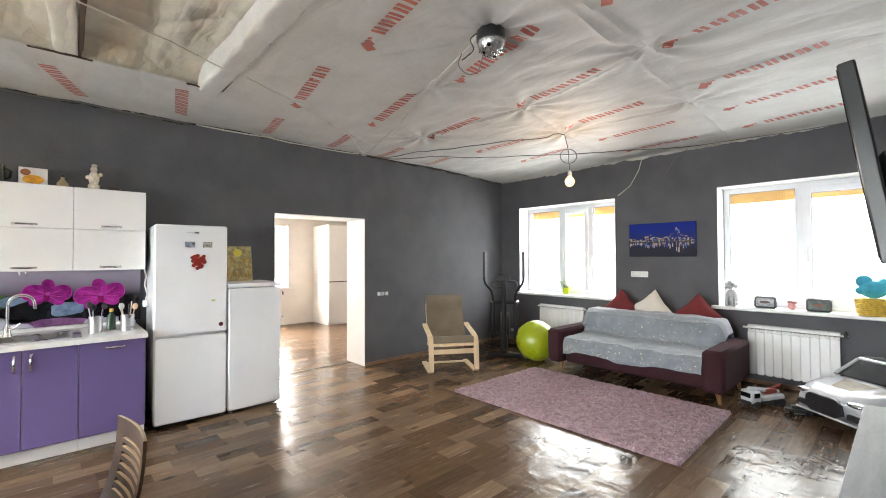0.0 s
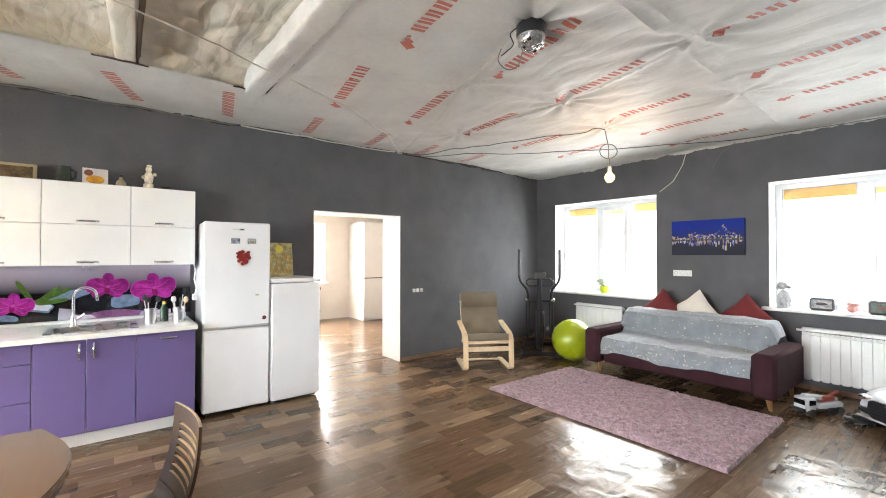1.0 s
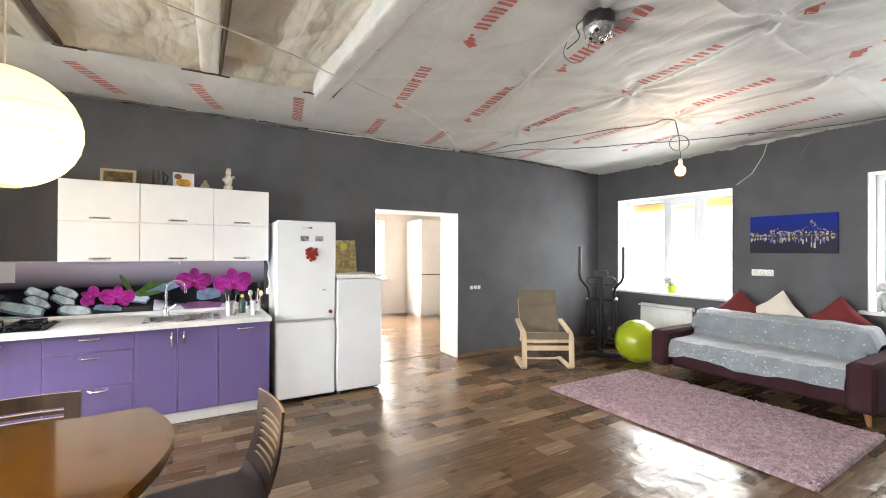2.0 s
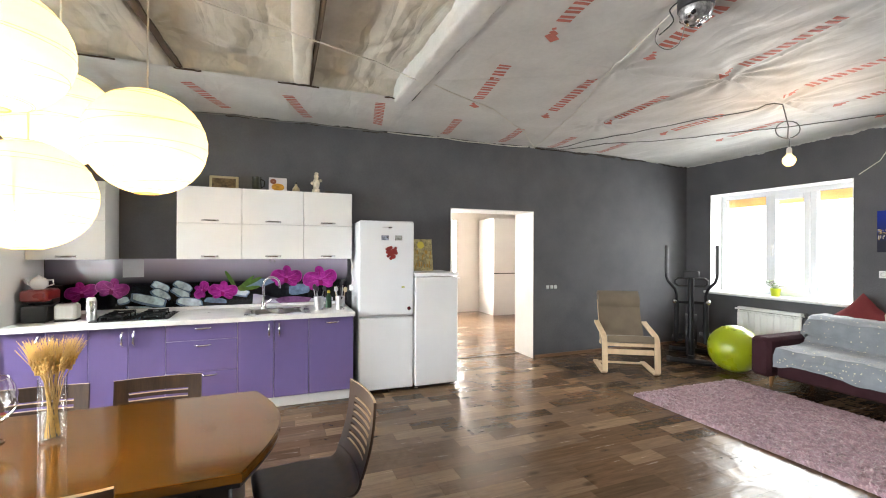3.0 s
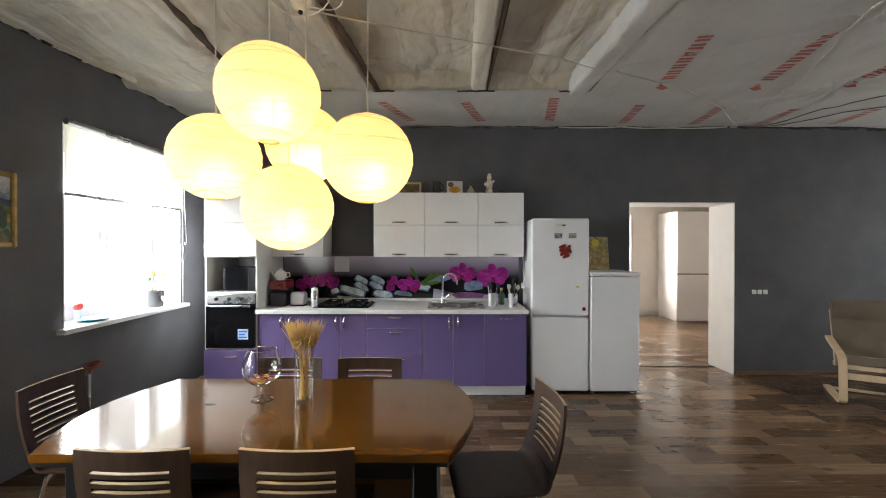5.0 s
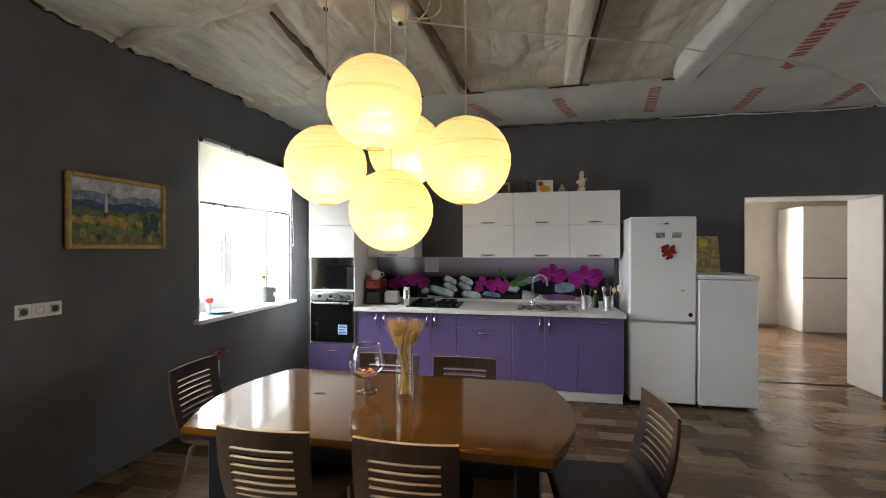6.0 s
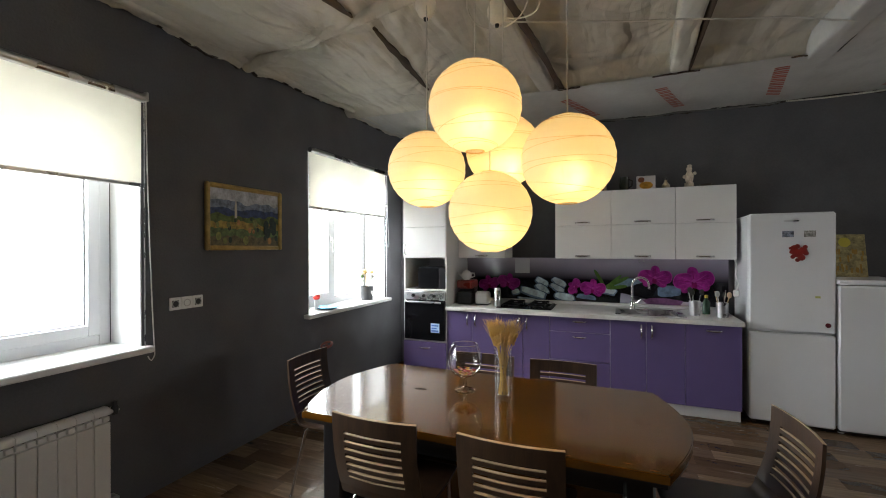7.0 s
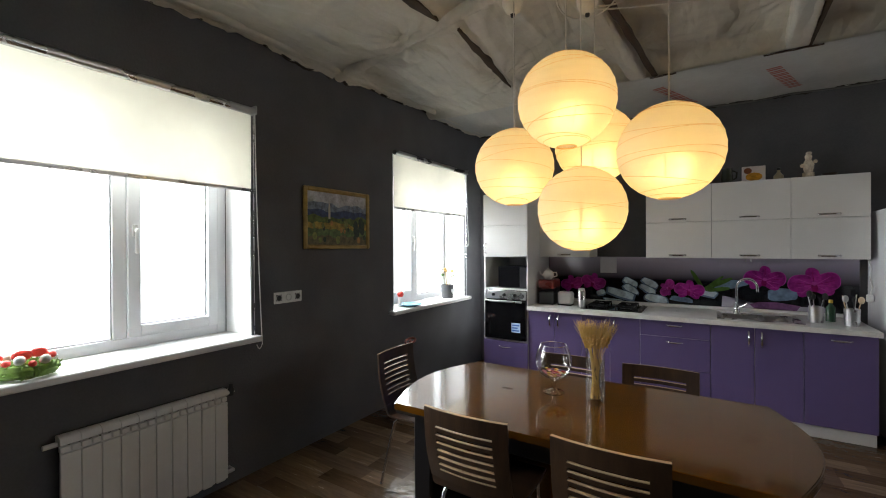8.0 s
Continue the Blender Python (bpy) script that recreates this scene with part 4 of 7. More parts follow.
bow_handle(d, cw / 2, 0.0, 0.40, False)
part("plinth", Shape().box(0, cw, 0.055, 0.07, 0, 0.1, 0.002), CARCASS, col)
oven = thing("built_in_oven", pose(-2.345 + 0.018, 4.118, 0.483), "black glass built-in oven with steel control panel", "oven")
ow = cw - 0.036
part("body", Shape().box(0.005, ow - 0.005, 0.03, 0.55, 0.0, 0.52, 0.003), BLACK_METAL, oven)
part("door", Shape().box(0.0, ow, 0.0, 0.028, 0.0, 0.405, 0.005), BLACK_GLASS, oven)
part("control_panel", Shape().box(0.0, ow, 0.0, 0.028, 0.43, 0.522, 0.005), STEEL, oven, "brushed steel control panel")
part("handle", Shape().tube([(0.03, -0.035, 0.412), (ow - 0.03, -0.035, 0.412)], 0.010, 10).tube([(0.05, -0.035, 0.412), (0.05, 0.004, 0.40)], 0.007, 8).tube([(ow - 0.05, -0.035, 0.412), (ow - 0.05, 0.004, 0.40)], 0.007, 8), STEEL, oven)
for k in range(3):
    part("knob", Shape().lathe([(0.018, 0), (0.016, 0.02), (0.001, 0.021)], 14).turned(pose(0.11 + k * 0.125, 0.0, 0.478, 90)), BLACK, oven)
st = Shape().box(0.315, 0.415, -0.002, 0.0, 0.085, 0.185, 0)
part("sticker", st, mat("pale_blue_sticker", (0.45, 0.58, 0.75), 0.4), oven, "pale blue energy sticker", False)
for k in range(3):
    part("sticker_bar", Shape().box(0.325, 0.405 - 0.02 * (k % 2), -0.004, -0.002, 0.098 + k * 0.028, 0.112 + k * 0.028, 0), mat("blue_sticker_ink", (0.05, 0.14, 0.42), 0.4), oven, "", False)
mw = thing("microwave", pose(-2.20, 4.20, 1.026), "black microwave oven standing in the column niche", "microwave")
part("body", Shape().box(0, 0.345, 0.012, 0.32, 0.008, 0.235, 0.006), BLACK, mw)
part("door", Shape().box(0.0, 0.25, 0.0, 0.012, 0.010, 0.233, 0.004), BLACK_GLASS, mw)
part("control_panel", Shape().box(0.252, 0.345, 0.0, 0.012, 0.010, 0.233, 0.004), BLACK_METAL, mw)
part("foot", Shape().box(0.02, 0.325, 0.04, 0.30, 0.0, 0.008, 0.001), BLACK, mw)


def wall_unit(x0, x1, label):
    u = thing("wall_cabinet", pose(x0, 4.50, 1.362), label, "kitchen cabinet", "wall cabinets")
    w = x1 - x0
    part("body", Shape().box(0.001, w - 0.001, 0.019, 0.355, 0.0, 0.682, 0.002), CARCASS, u)
    for z0, z1 in ((0.0, 0.335), (0.339, 0.682)):
        d_ = part("door", Shape().box(0.0015, w - 0.0015, 0, 0.018, z0, z1, 0.003), WHITE_GLOSS, u)
        bow_handle(d_, w / 2, 0.0, z0 + 0.028, False, 0.13)
    return u


wall_unit(-0.757, -0.213, "white gloss wall cabinet with two lift-up doors")
wall_unit(-0.213, 0.352, "white gloss wall cabinet with two lift-up doors")
wall_unit(0.352, 0.84, "white gloss wall cabinet with two lift-up doors")
wall_unit(-1.835, -1.29, "white gloss wall cabinet beside the oven column")

# printed glass splashback with orchids and pebbles
BS = DOORWALL - 0.022
sb = thing("splashback", ORIGIN, "printed glass splashback with orchids and dark pebbles", "splashback")


def print_mat(name, lo, hi, z0, z1, rough=0.10):
    """Picture colour that changes with height."""
    m = mat(name, lo, rough, 0, 0.1, 6, 60, 0.0, spec=0.5 if rough < 0.3 else 0.12)
    n, l = m.node_tree.nodes, m.node_tree.links
    geo, sep, mr = n.new("ShaderNodeNewGeometry"), n.new("ShaderNodeSeparateXYZ"), n.new("ShaderNodeMapRange")
    l.new(geo.outputs["Position"], sep.inputs[0])
    l.new(sep.outputs["Z"], mr.inputs["Value"])
    mr.inputs["From Min"].default_value, mr.inputs["From Max"].default_value = z0, z1
    ramp = [nd for nd in n if nd.type == "VALTORGB"][0]
    ramp.color_ramp.elements[0].position, ramp.color_ramp.elements[1].position = 0.0, 1.0
    ramp.color_ramp.elements[0].color, ramp.color_ramp.elements[1].color = (*lo, 1), (*hi, 1)
    l.new(mr.outputs["Result"], ramp.inputs["Fac"])
    return m


part("picture_ground", Shape().box(-1.835, 0.845, BS, DOORWALL, wz1 + 0.03, 1.362, 0), print_mat("violet_to_black_print", (0.006, 0.005, 0.008), (0.50, 0.45, 0.56), 1.12, 1.37), sb, "", False)
MAGENTA = mat("magenta_petal_print", (0.27, 0.018, 0.20), 0.12, 0, 0.5, 14, 50, 0.0)
MAGENTA_LT = mat("pink_petal_edge_print", (0.42, 0.05, 0.32), 0.12, 0, 0.25, 18, 60, 0.0)
MAGENTA_DK = mat("deep_magenta_lip_print", (0.20, 0.008, 0.10), 0.12, 0, 0.3, 20, 70, 0.0)
PEBBLE = [mat("pebble_print_%s" % nm, c, 0.12, 0, 0.5, 11, 40, 0.0) for nm, c in (("pale", (0.50, 0.60, 0.71)), ("grey", (0.135, 0.195, 0.285)), ("dark", (0.008, 0.010, 0.014)))]
LEAF = mat("leaf_print", (0.06, 0.12, 0.025), 0.12, 0, 0.4, 14, 50, 0.0)
layer = [0]


def flat(name, pts, m, label=""):
    """One flat printed shape, each a hair in front of the last."""
    layer[0] += 1
    y = BS - 0.0012 - 0.00025 * layer[0]
    k = len(pts)
    cx, cz = sum(p[0] for p in pts) / k, sum(p[1] for p in pts) / k
    s_ = Shape().add([(cx, y, cz)] + [(x, y, min(max(z, wz1 + 0.032), 1.36)) for x, z in pts], [(0, i + 1, (i + 1) % k + 1) for i in range(k)])
    return part(name, s_, m, sb, label, False)


def petal(cx, cz, ang, ln, wd, m):
    a = radians(ang)
    pts = []
    for i in range(20):
        t = 6.28318 * i / 20
        r = 0.5 * ln
        u, v = r + r * math.cos(t) * (1 + 0.05 * math.sin(3 * t)), 0.5 * wd * math.sin(t) * (1 + 0.12 * math.sin(2 * t + 1))
        pts.append((cx + u * math.cos(a) - v * math.sin(a), cz + u * math.sin(a) + v * math.cos(a)))
    flat("petal", pts, m)


def orchid(cx, cz, r, tilt=0):
    for ang, ln, wd in ((90, 1.0, 0.72), (215, 0.95, 0.62), (325, 0.95, 0.62)):
        petal(cx, cz, ang + tilt, r * ln, r * wd, MAGENTA)
    for ang in (12, 168):
        petal(cx, cz, ang + tilt, r * 1.15 + 0.006, r * 1.12 + 0.006, MAGENTA_LT)
        petal(cx, cz, ang + tilt, r * 1.15, r * 1.12, MAGENTA)
    for ang, ln in ((12, 1.0), (30, 0.85), (-8, 0.85), (168, 1.0), (150, 0.85), (188, 0.85), (90, 0.85), (215, 0.8), (325, 0.8)):
        petal(cx, cz, ang + tilt, r * ln, r * 0.035, MAGENTA_DK if ang in (12, 168, 90) else MAGENTA_LT)
    petal(cx, cz + 0.1 * r, 268 + tilt, r * 0.5, r * 0.32, MAGENTA_DK)
    petal(cx, cz - 0.02 * r, 80 + tilt, r * 0.22, r * 0.25, MAGENTA_LT)


def pebble(cx, cz, a, b, tilt, k):
    """Worn angular stone: dark rim, tone and a paler crown."""
    t0 = radians(tilt)

    def ring(sa, sb, up):
        pts = []
        for i in range(22):
            t = 6.28318 * i / 22
            q = 1 + 0.26 * noise.noise((math.cos(t) * 1.3 + cx * 9, math.sin(t) * 1.3, cz * 7))
            u, v = sa * abs(math.cos(t)) ** 0.65 * (1 if math.cos(t) > 0 else -1) * q, sb * abs(math.sin(t)) ** 0.65 * (1 if math.sin(t) > 0 else -1) * q + up
            pts.append((cx + u * math.cos(t0) - v * math.sin(t0), cz + u * math.sin(t0) + v * math.cos(t0)))
        return pts
    flat("pebble", ring(a * 1.05, b * 1.12, -0.08 * b), PEBBLE[2])
    if k < 2:
        flat("pebble", ring(a * 0.96, b * 0.92, 0.08 * b), PEBBLE[1])
        if k < 1:
            flat("pebble", ring(a * 0.84, b * 0.66, 0.22 * b), PEBBLE[0])


for px_, pz_, a_, b_, t_, k_ in ((-0.2, 0.954, 0.144, 0.084, -6, 2), (0.155, 1.034, 0.136, 0.058, -4, 2), (-0.064, 1.101, 0.147, 0.044, 8, 1), (0.335, 1.019, 0.118, 0.063, 4, 1),
                             (-1.158, 1.049, 0.11, 0.042, 10, 2), (-0.949, 1.085, 0.084, 0.047, -25, 0), (-0.759, 1.081, 0.089, 0.05, -30, 0), (-0.949, 1.007, 0.094, 0.047, -32, 0),
                             (-0.777, 1.013, 0.099, 0.042, -30, 0), (-1.049, 0.956, 0.162, 0.058, -16, 0), (-0.706, 0.918, 0.126, 0.052, -8, 0), (-1.247, 0.961, 0.052, 0.039, 15, 0),
                             (-1.119, 0.884, 0.11, 0.026, -4, 0), (-0.47, 0.935, 0.11, 0.031, -6, 1), (-0.255, 1.004, 0.094, 0.042, -10, 0)):
    pebble(px_, pz_, a_, b_, t_, k_)
flat("water_glow", [(-0.124, 0.992), (-0.078, 0.986), (-0.01, 0.925), (0.155, 0.918), (0.404, 0.921), (0.684, 0.929), (0.685, 0.84), (-0.132, 0.849)], print_mat("lilac_water_print", (0.44, 0.42, 0.50), (0.26, 0.22, 0.32), 0.92, 1.03))
flat("orchid_mirrored", [(0.086, 0.924), (0.155, 0.951), (0.293, 0.955), (0.46, 0.931), (0.432, 0.879), (0.238, 0.867), (0.128, 0.879)], mat("violet_reflection_print", (0.17, 0.07, 0.17), 0.12, 0, 0.4, 14, 50, 0.0))
for lx_, lz_, an_, ln_, wd_ in ((-0.282, 1.042, 118, 0.22, 0.042), (-0.282, 1.051, 25, 0.262, 0.047), (-0.268, 1.037, 8, 0.209, 0.042), (-0.255, 1.064, 40, 0.183, 0.031)):
    petal(lx_, lz_, an_, ln_, wd_, LEAF)
orchid(0.200, 1.152, 0.135, -4)
orchid(0.550, 1.125, 0.155, 6)
orchid(-0.403, 1.024, 0.112, -6)
orchid(-0.588, 1.045, 0.077, 60)
orchid(-1.559, 1.046, 0.107, 10)
orchid(-1.327, 1.071, 0.112, -14)
# pale flat plate stands in for a reflection in the splashback glass
shp = thing("wall_socket", pose(-1.13, BS - 0.012, 1.165), "pale plate painted as a reflection in the splashback", "socket")
part("plate", Shape().box(-0.125, 0.045, 0.002, 0.007, 0.02, 0.19, 0.002), mat("pale_reflection_tone", (0.55, 0.55, 0.60), 0.12), shp)
rk = thing("undercabinet_hook", pose(0.06, 4.55, 1.330), "small chrome hook below the wall cabinet", "hook")
part("hooks", Shape().tube([(-0.02, 0, 0.03), (-0.02, 0, 0.01), (-0.015, -0.01, 0.0)], 0.005, 6).tube([(0.02, 0, 0.03), (0.02, 0, 0.01), (0.025, -0.01, 0.0)], 0.005, 6), CHROME, rk)
cbl = thing("white_flex", pose(0.842, 4.60, 1.02), "white cable hanging beside the wall cabinet", "cable")
part("flex", Shape().tube([(0, 0, 0.36), (0.012, -0.03, 0.28), (0.0, -0.05, 0.2), (0.02, -0.04, 0.12), (0.012, 0, 0.04)], 0.006, 6), WHITE_PLASTIC, cbl)
part("plug", Shape().box(-0.01, 0.03, -0.03, 0.01, 0.0, 0.06, 0.006), WHITE_PLASTIC, cbl)

# worktop things
tj = thing("toaster", pose(-1.52, 4.42, wz1), "white slim toaster on the worktop", "toaster")
part("body", Shape().box(-0.075, 0.075, -0.06, 0.06, 0.008, 0.145, 0.02), WHITE_PLASTIC, tj)
part("base", Shape().box(-0.072, 0.072, -0.057, 0.057, 0.0, 0.012, 0.003), BLACK, tj)
part("slot", Shape().box(-0.055, 0.055, -0.018, 0.018, 0.1445, 0.1465, 0.0005), BLACK, tj)
cs_ = thing("steel_canister", pose(-1.34, 4.36, wz1), "slim steel flask on the worktop", "flask")
part("body", Shape().lathe([(0.001, 0), (0.036, 0), (0.037, 0.16), (0.034, 0.165)], 24), STEEL, cs_)
part("lid", Shape().lathe([(0.034, 0.165), (0.030, 0.19), (0.001, 0.192)], 24), WHITE_PLASTIC, cs_)
cf = thing("coffee_maker", pose(-1.715, 4.45, wz1), "dark red and black coffee machine in the corner", "coffee maker")
part("body", Shape().box(-0.085, 0.085, -0.10, 0.14, 0.0, 0.14, 0.012), BLACK, cf)
part("tower", Shape().box(-0.085, 0.085, 0.0, 0.14, 0.14, 0.24, 0.01), BLACK, cf)
part("top", Shape().box(-0.088, 0.088, -0.11, 0.14, 0.17, 0.265, 0.016), RED, cf, "dark red top")
tp = thing("teapot", pose(-1.715, 4.44, wz1 + 0.265), "white porcelain teapot on the coffee machine", "teapot")
part("body", Shape().lathe([(0.001, 0), (0.035, 0), (0.058, 0.03), (0.060, 0.06), (0.042, 0.09), (0.001, 0.092)], 24), WHITE_GLOSS, tp)
part("lid", Shape().lathe([(0.04, 0.09), (0.02, 0.105), (0.010, 0.108), (0.012, 0.12), (0.001, 0.124)], 16), WHITE_GLOSS, tp)
part("spout", Shape().tube([(-0.05, 0, 0.035), (-0.085, 0, 0.06), (-0.095, 0, 0.09)], 0.012, 8, 0.007), WHITE_GLOSS, tp)
part("handle", Shape().tube([(0.052, 0, 0.075), (0.09, 0, 0.075), (0.095, 0, 0.04), (0.055, 0, 0.025)], 0.006, 8), WHITE_GLOSS, tp)


def tool_pot(x, y, seed, label):
    p = thing("utensil_pot", pose(x, y, wz1), label, "utensil holder", "steel utensil pots")
    part("pot", Shape().lathe([(0.001, 0.002), (0.046, 0.0), (0.048, 0.13), (0.045, 0.13), (0.043, 0.006)], 24), STEEL, p)
    rnd = random.Random(seed)
    for k in range(6):
        a = k * 1.05 + rnd.random()
        tip = (0.055 * math.cos(a), 0.04 * math.sin(a), 0.19 + 0.05 * rnd.random())
        t = Shape().tube([(0.015 * math.cos(a), 0.015 * math.sin(a), 0.01), tip], 0.004, 6)
        if k % 2:
            t.ball(tip, 0.020, 6, (1, 0.4, 1.4))
        part("utensil", t, (STEEL, BLACK, BIRCH)[k % 3] if seed > 1 else (STEEL, BLACK)[k % 2], p)
    return p


tool_pot(0.495, 4.40, 1, "steel pot full of spoons by the sink")
tool_pot(0.70, 4.36, 2, "steel pot with dark cooking tools")
sp = thing("soap_bottle", pose(0.605, 4.52, wz1), "dark green washing-up bottle with yellow cap", "bottle")
part("bottle", Shape().lathe([(0.001, 0), (0.032, 0), (0.032, 0.11), (0.014, 0.135), (0.013, 0.15)], 18), mat("dark_green_plastic", (0.02, 0.06, 0.03), 0.25), sp)
part("cap", Shape().lathe([(0.015, 0.15), (0.014, 0.175), (0.001, 0.177)], 14), mat("yellow_cap", (0.6, 0.42, 0.03), 0.4), sp)

# on top of the wall cabinets
UT = 1.362 + 0.682
ph = thing("framed_photo", pose(-0.39, 4.70, UT, -8), "small gold framed picture leaning on the wall", "picture")
part("frame", Shape().box(-0.13, 0.13, 0, 0.015, 0, 0.145, 0.004), mat("pale_gilt_frame", (0.50, 0.42, 0.26), 0.4, 0.2), ph)
part("print", Shape().box(-0.105, 0.105, -0.003, 0.0, 0.025, 0.12, 0), mat("dark_amber_print", (0.13, 0.085, 0.04), 0.3, 0, 0.8, 22, 60), ph, "", False)
cg = thing("dark_jug", pose(-0.09, 4.64, UT), "dark glazed clay jug on the cabinets", "jug")
part("body", Shape().lathe([(0.001, 0), (0.042, 0), (0.047, 0.06), (0.040, 0.12), (0.044, 0.14), (0.040, 0.14), (0.036, 0.12)], 22), mat("dark_green_glaze", (0.025, 0.028, 0.018), 0.2, 0, 0.5), cg)
part("handle", Shape().tube([(0.04, 0, 0.12), (0.075, 0, 0.10), (0.07, 0, 0.05), (0.045, 0, 0.035)], 0.007, 8), mat("dark_glaze", (0.02, 0.02, 0.015), 0.2), cg)
bx_ = thing("tea_box", pose(0.11, 4.64, UT, 0, 0, 4), "white carton with orange food picture", "box")
part("carton", Shape().box(-0.085, 0.085, 0.0, 0.05, 0, 0.145, 0.002), mat("white_carton", (0.70, 0.66, 0.66), 0.5), bx_)
part("picture", Shape().lathe([(0.001, 0), (0.062, 0)], 20).turned(pose(0, -0.002, 0.05, 90) @ Matrix.Diagonal((1, 0.6, 1, 1))), mat("orange_print", (0.62, 0.30, 0.03), 0.4, 0, 0.4, 25, 60), bx_)
part("picture", Shape().lathe([(0.001, 0), (0.030, 0)], 16).turned(pose(-0.045, -0.003, 0.105, 90) @ Matrix.Diagonal((1, 0.9, 1, 1))), mat("brown_print", (0.22, 0.07, 0.03), 0.4), bx_)
bt = thing("small_bottle", pose(0.285, 4.64, UT), "small round liqueur bottle with dark stopper", "bottle")
part("bottle", Shape().lathe([(0.001, 0), (0.035, 0), (0.037, 0.04), (0.018, 0.065), (0.012, 0.075), (0.012, 0.09)], 18), mat("beige_ceramic", (0.34, 0.28, 0.17), 0.3, 0, 0.3), bt)
part("stopper", Shape().lathe([(0.014, 0.09), (0.016, 0.11), (0.001, 0.118)], 12), BLACK, bt)
fg = Shape().lathe([(0.001, 0), (0.042, 0), (0.040, 0.05), (0.028, 0.055), (0.034, 0.08), (0.040, 0.12), (0.026, 0.15), (0.020, 0.16), (0.026, 0.185), (0.018, 0.205), (0.001, 0.21)], 18)
fg.ball((0.045, -0.01, 0.14), 0.016, 6).ball((-0.04, -0.01, 0.11), 0.018, 6).ball((0.004, 0, 0.215), 0.017, 8, (1.3, 1, 0.8))
single("porcelain_figurine", fg, mat("cream_glazed_porcelain", (0.62, 0.54, 0.42), 0.25, 0, 0.35, 24, 70, 0.2), pose(0.485, 4.64, UT), "cream porcelain figurine on the wall cabinets", "figurine")
sm = thing("trinket_dish", pose(0.62, 4.64, UT), "low dark dish on the wall cabinets", "dish")
part("dish", Shape().lathe([(0.001, 0), (0.03, 0), (0.055, 0.03), (0.052, 0.03), (0.028, 0.006), (0.001, 0.005)], 18), mat("dark_brown_glaze", (0.06, 0.045, 0.03), 0.3), sm)


# ---- fridge and freezer ----
FY = 4.20
FRIDGE_AT = pose(0.862, FY + 0.018, 0, 0, 0, -2.5)
fr = thing("fridge_freezer", FRIDGE_AT, "tall white two-door fridge with magnets", "fridge")
fw_ = 0.568
part("body", Shape().box(0.004, fw_ - 0.004, 0.062, 0.62, 0.03, 1.748, 0.01), FRIDGE, fr)
part("door", Shape().box(0, fw_, 0, 0.055, 0.785, 1.753, 0.014), FRIDGE, fr, "upper fridge door")
part("door", Shape().box(0, fw_, 0, 0.055, 0.035, 0.773, 0.014), FRIDGE, fr, "lower freezer door")
for fx in (0.05, fw_ - 0.05):
    part("foot", Shape().lathe([(0.001, 0), (0.018, 0), (0.016, 0.032)], 12, (fx, 0.09, 0)), BLACK, fr)
part("badge", Shape().box(0.235, 0.335, -0.002, 0.001, 1.68, 1.692, 0), STEEL, fr)
for nm, x_, z_, w_, h_, c_ in (("left", 0.225, 1.555, 0.075, 0.05, (0.20, 0.22, 0.28)), ("right", 0.365, 1.555, 0.075, 0.05, (0.30, 0.30, 0.28))):
    mg = thing("photo_magnet", FRIDGE_AT @ pose(x_, -0.003, z_), "small photo magnet on the fridge door", "magnet", "fridge magnets")
    part("card", Shape().box(0, w_, -0.001, 0.003, 0, h_, 0), mat("magnet_photo_" + nm, c_, 0.3, 0, 0.9, 40, 110), mg, "", False)
mr_ = Shape()
for bx0, bz0, br0 in ((0, 0, 0.035), (0.035, 0.02, 0.03), (-0.02, 0.04, 0.025), (0.025, -0.035, 0.026), (-0.035, 0.01, 0.018), (0.05, 0.05, 0.016), (-0.03, -0.03, 0.016), (0.055, 0.0, 0.018), (0.0, 0.055, 0.018), (0.0, -0.055, 0.016), (-0.045, 0.04, 0.012)):
    mr_.ball((bx0, 0, bz0), br0, 8, (1, 0.22, 1))
single("red_magnet", mr_, RED, FRIDGE_AT @ pose(0.322, -0.008, 1.425), "lumpy dark red magnet on the fridge door", "magnet", "fridge magnets")
single("round_magnet", Shape().ball((0, 0, 0), 0.019, 8, (1, 0.35, 1)), mat("dark_cherry", (0.10, 0.015, 0.02), 0.2), FRIDGE_AT @ pose(0.515, -0.006, 0.855), "dark cherry round magnet on the fridge door", "magnet", "fridge magnets")
single("paper_note", Shape().box(-0.016, 0.016, -0.001, 0.002, -0.008, 0.008, 0), mat("yellow_green_note", (0.50, 0.52, 0.16), 0.6), FRIDGE_AT @ pose(0.452, -0.003, 1.075), "tiny yellow note stuck on the fridge", "note")

fz = thing("freezer", pose(1.442, FY - 0.012, 0), "shorter white freezer beside the tall fridge", "freezer")
zw = 0.487
part("body", Shape().box(0.003, zw - 0.003, 0.055, 0.58, 0.05, 1.165, 0.008), FRIDGE, fz)
part("door", Shape().box(0, zw, 0, 0.05, 0.036, 1.172, 0.012), FRIDGE, fz)
part("lid", Shape().box(-0.003, zw + 0.006, -0.008, 0.585, 1.180, 1.218, 0.010), FRIDGE, fz)
part("grille", Shape().box(0.01, zw - 0.01, 0.055, 0.07, 0.01, 0.05, 0.003), BLACK, fz)
for fx in (0.04, zw - 0.04):
    part("foot", Shape().lathe([(0.001, 0), (0.02, 0), (0.018, 0.05)], 12, (fx, 0.08, 0)), WHITE_PLASTIC, fz)
ca = thing("small_canvas", pose(1.535, 4.62, 1.218, -10), "yellow abstract canvas leaning on the freezer", "painting")
part("canvas", Shape().box(0, 0.265, 0, 0.018, 0, 0.37, 0.002), mat("mottled_yellow_paint", (0.40, 0.34, 0.16), 0.7, 0, 0.55, 26, 80, 0.4), ca)
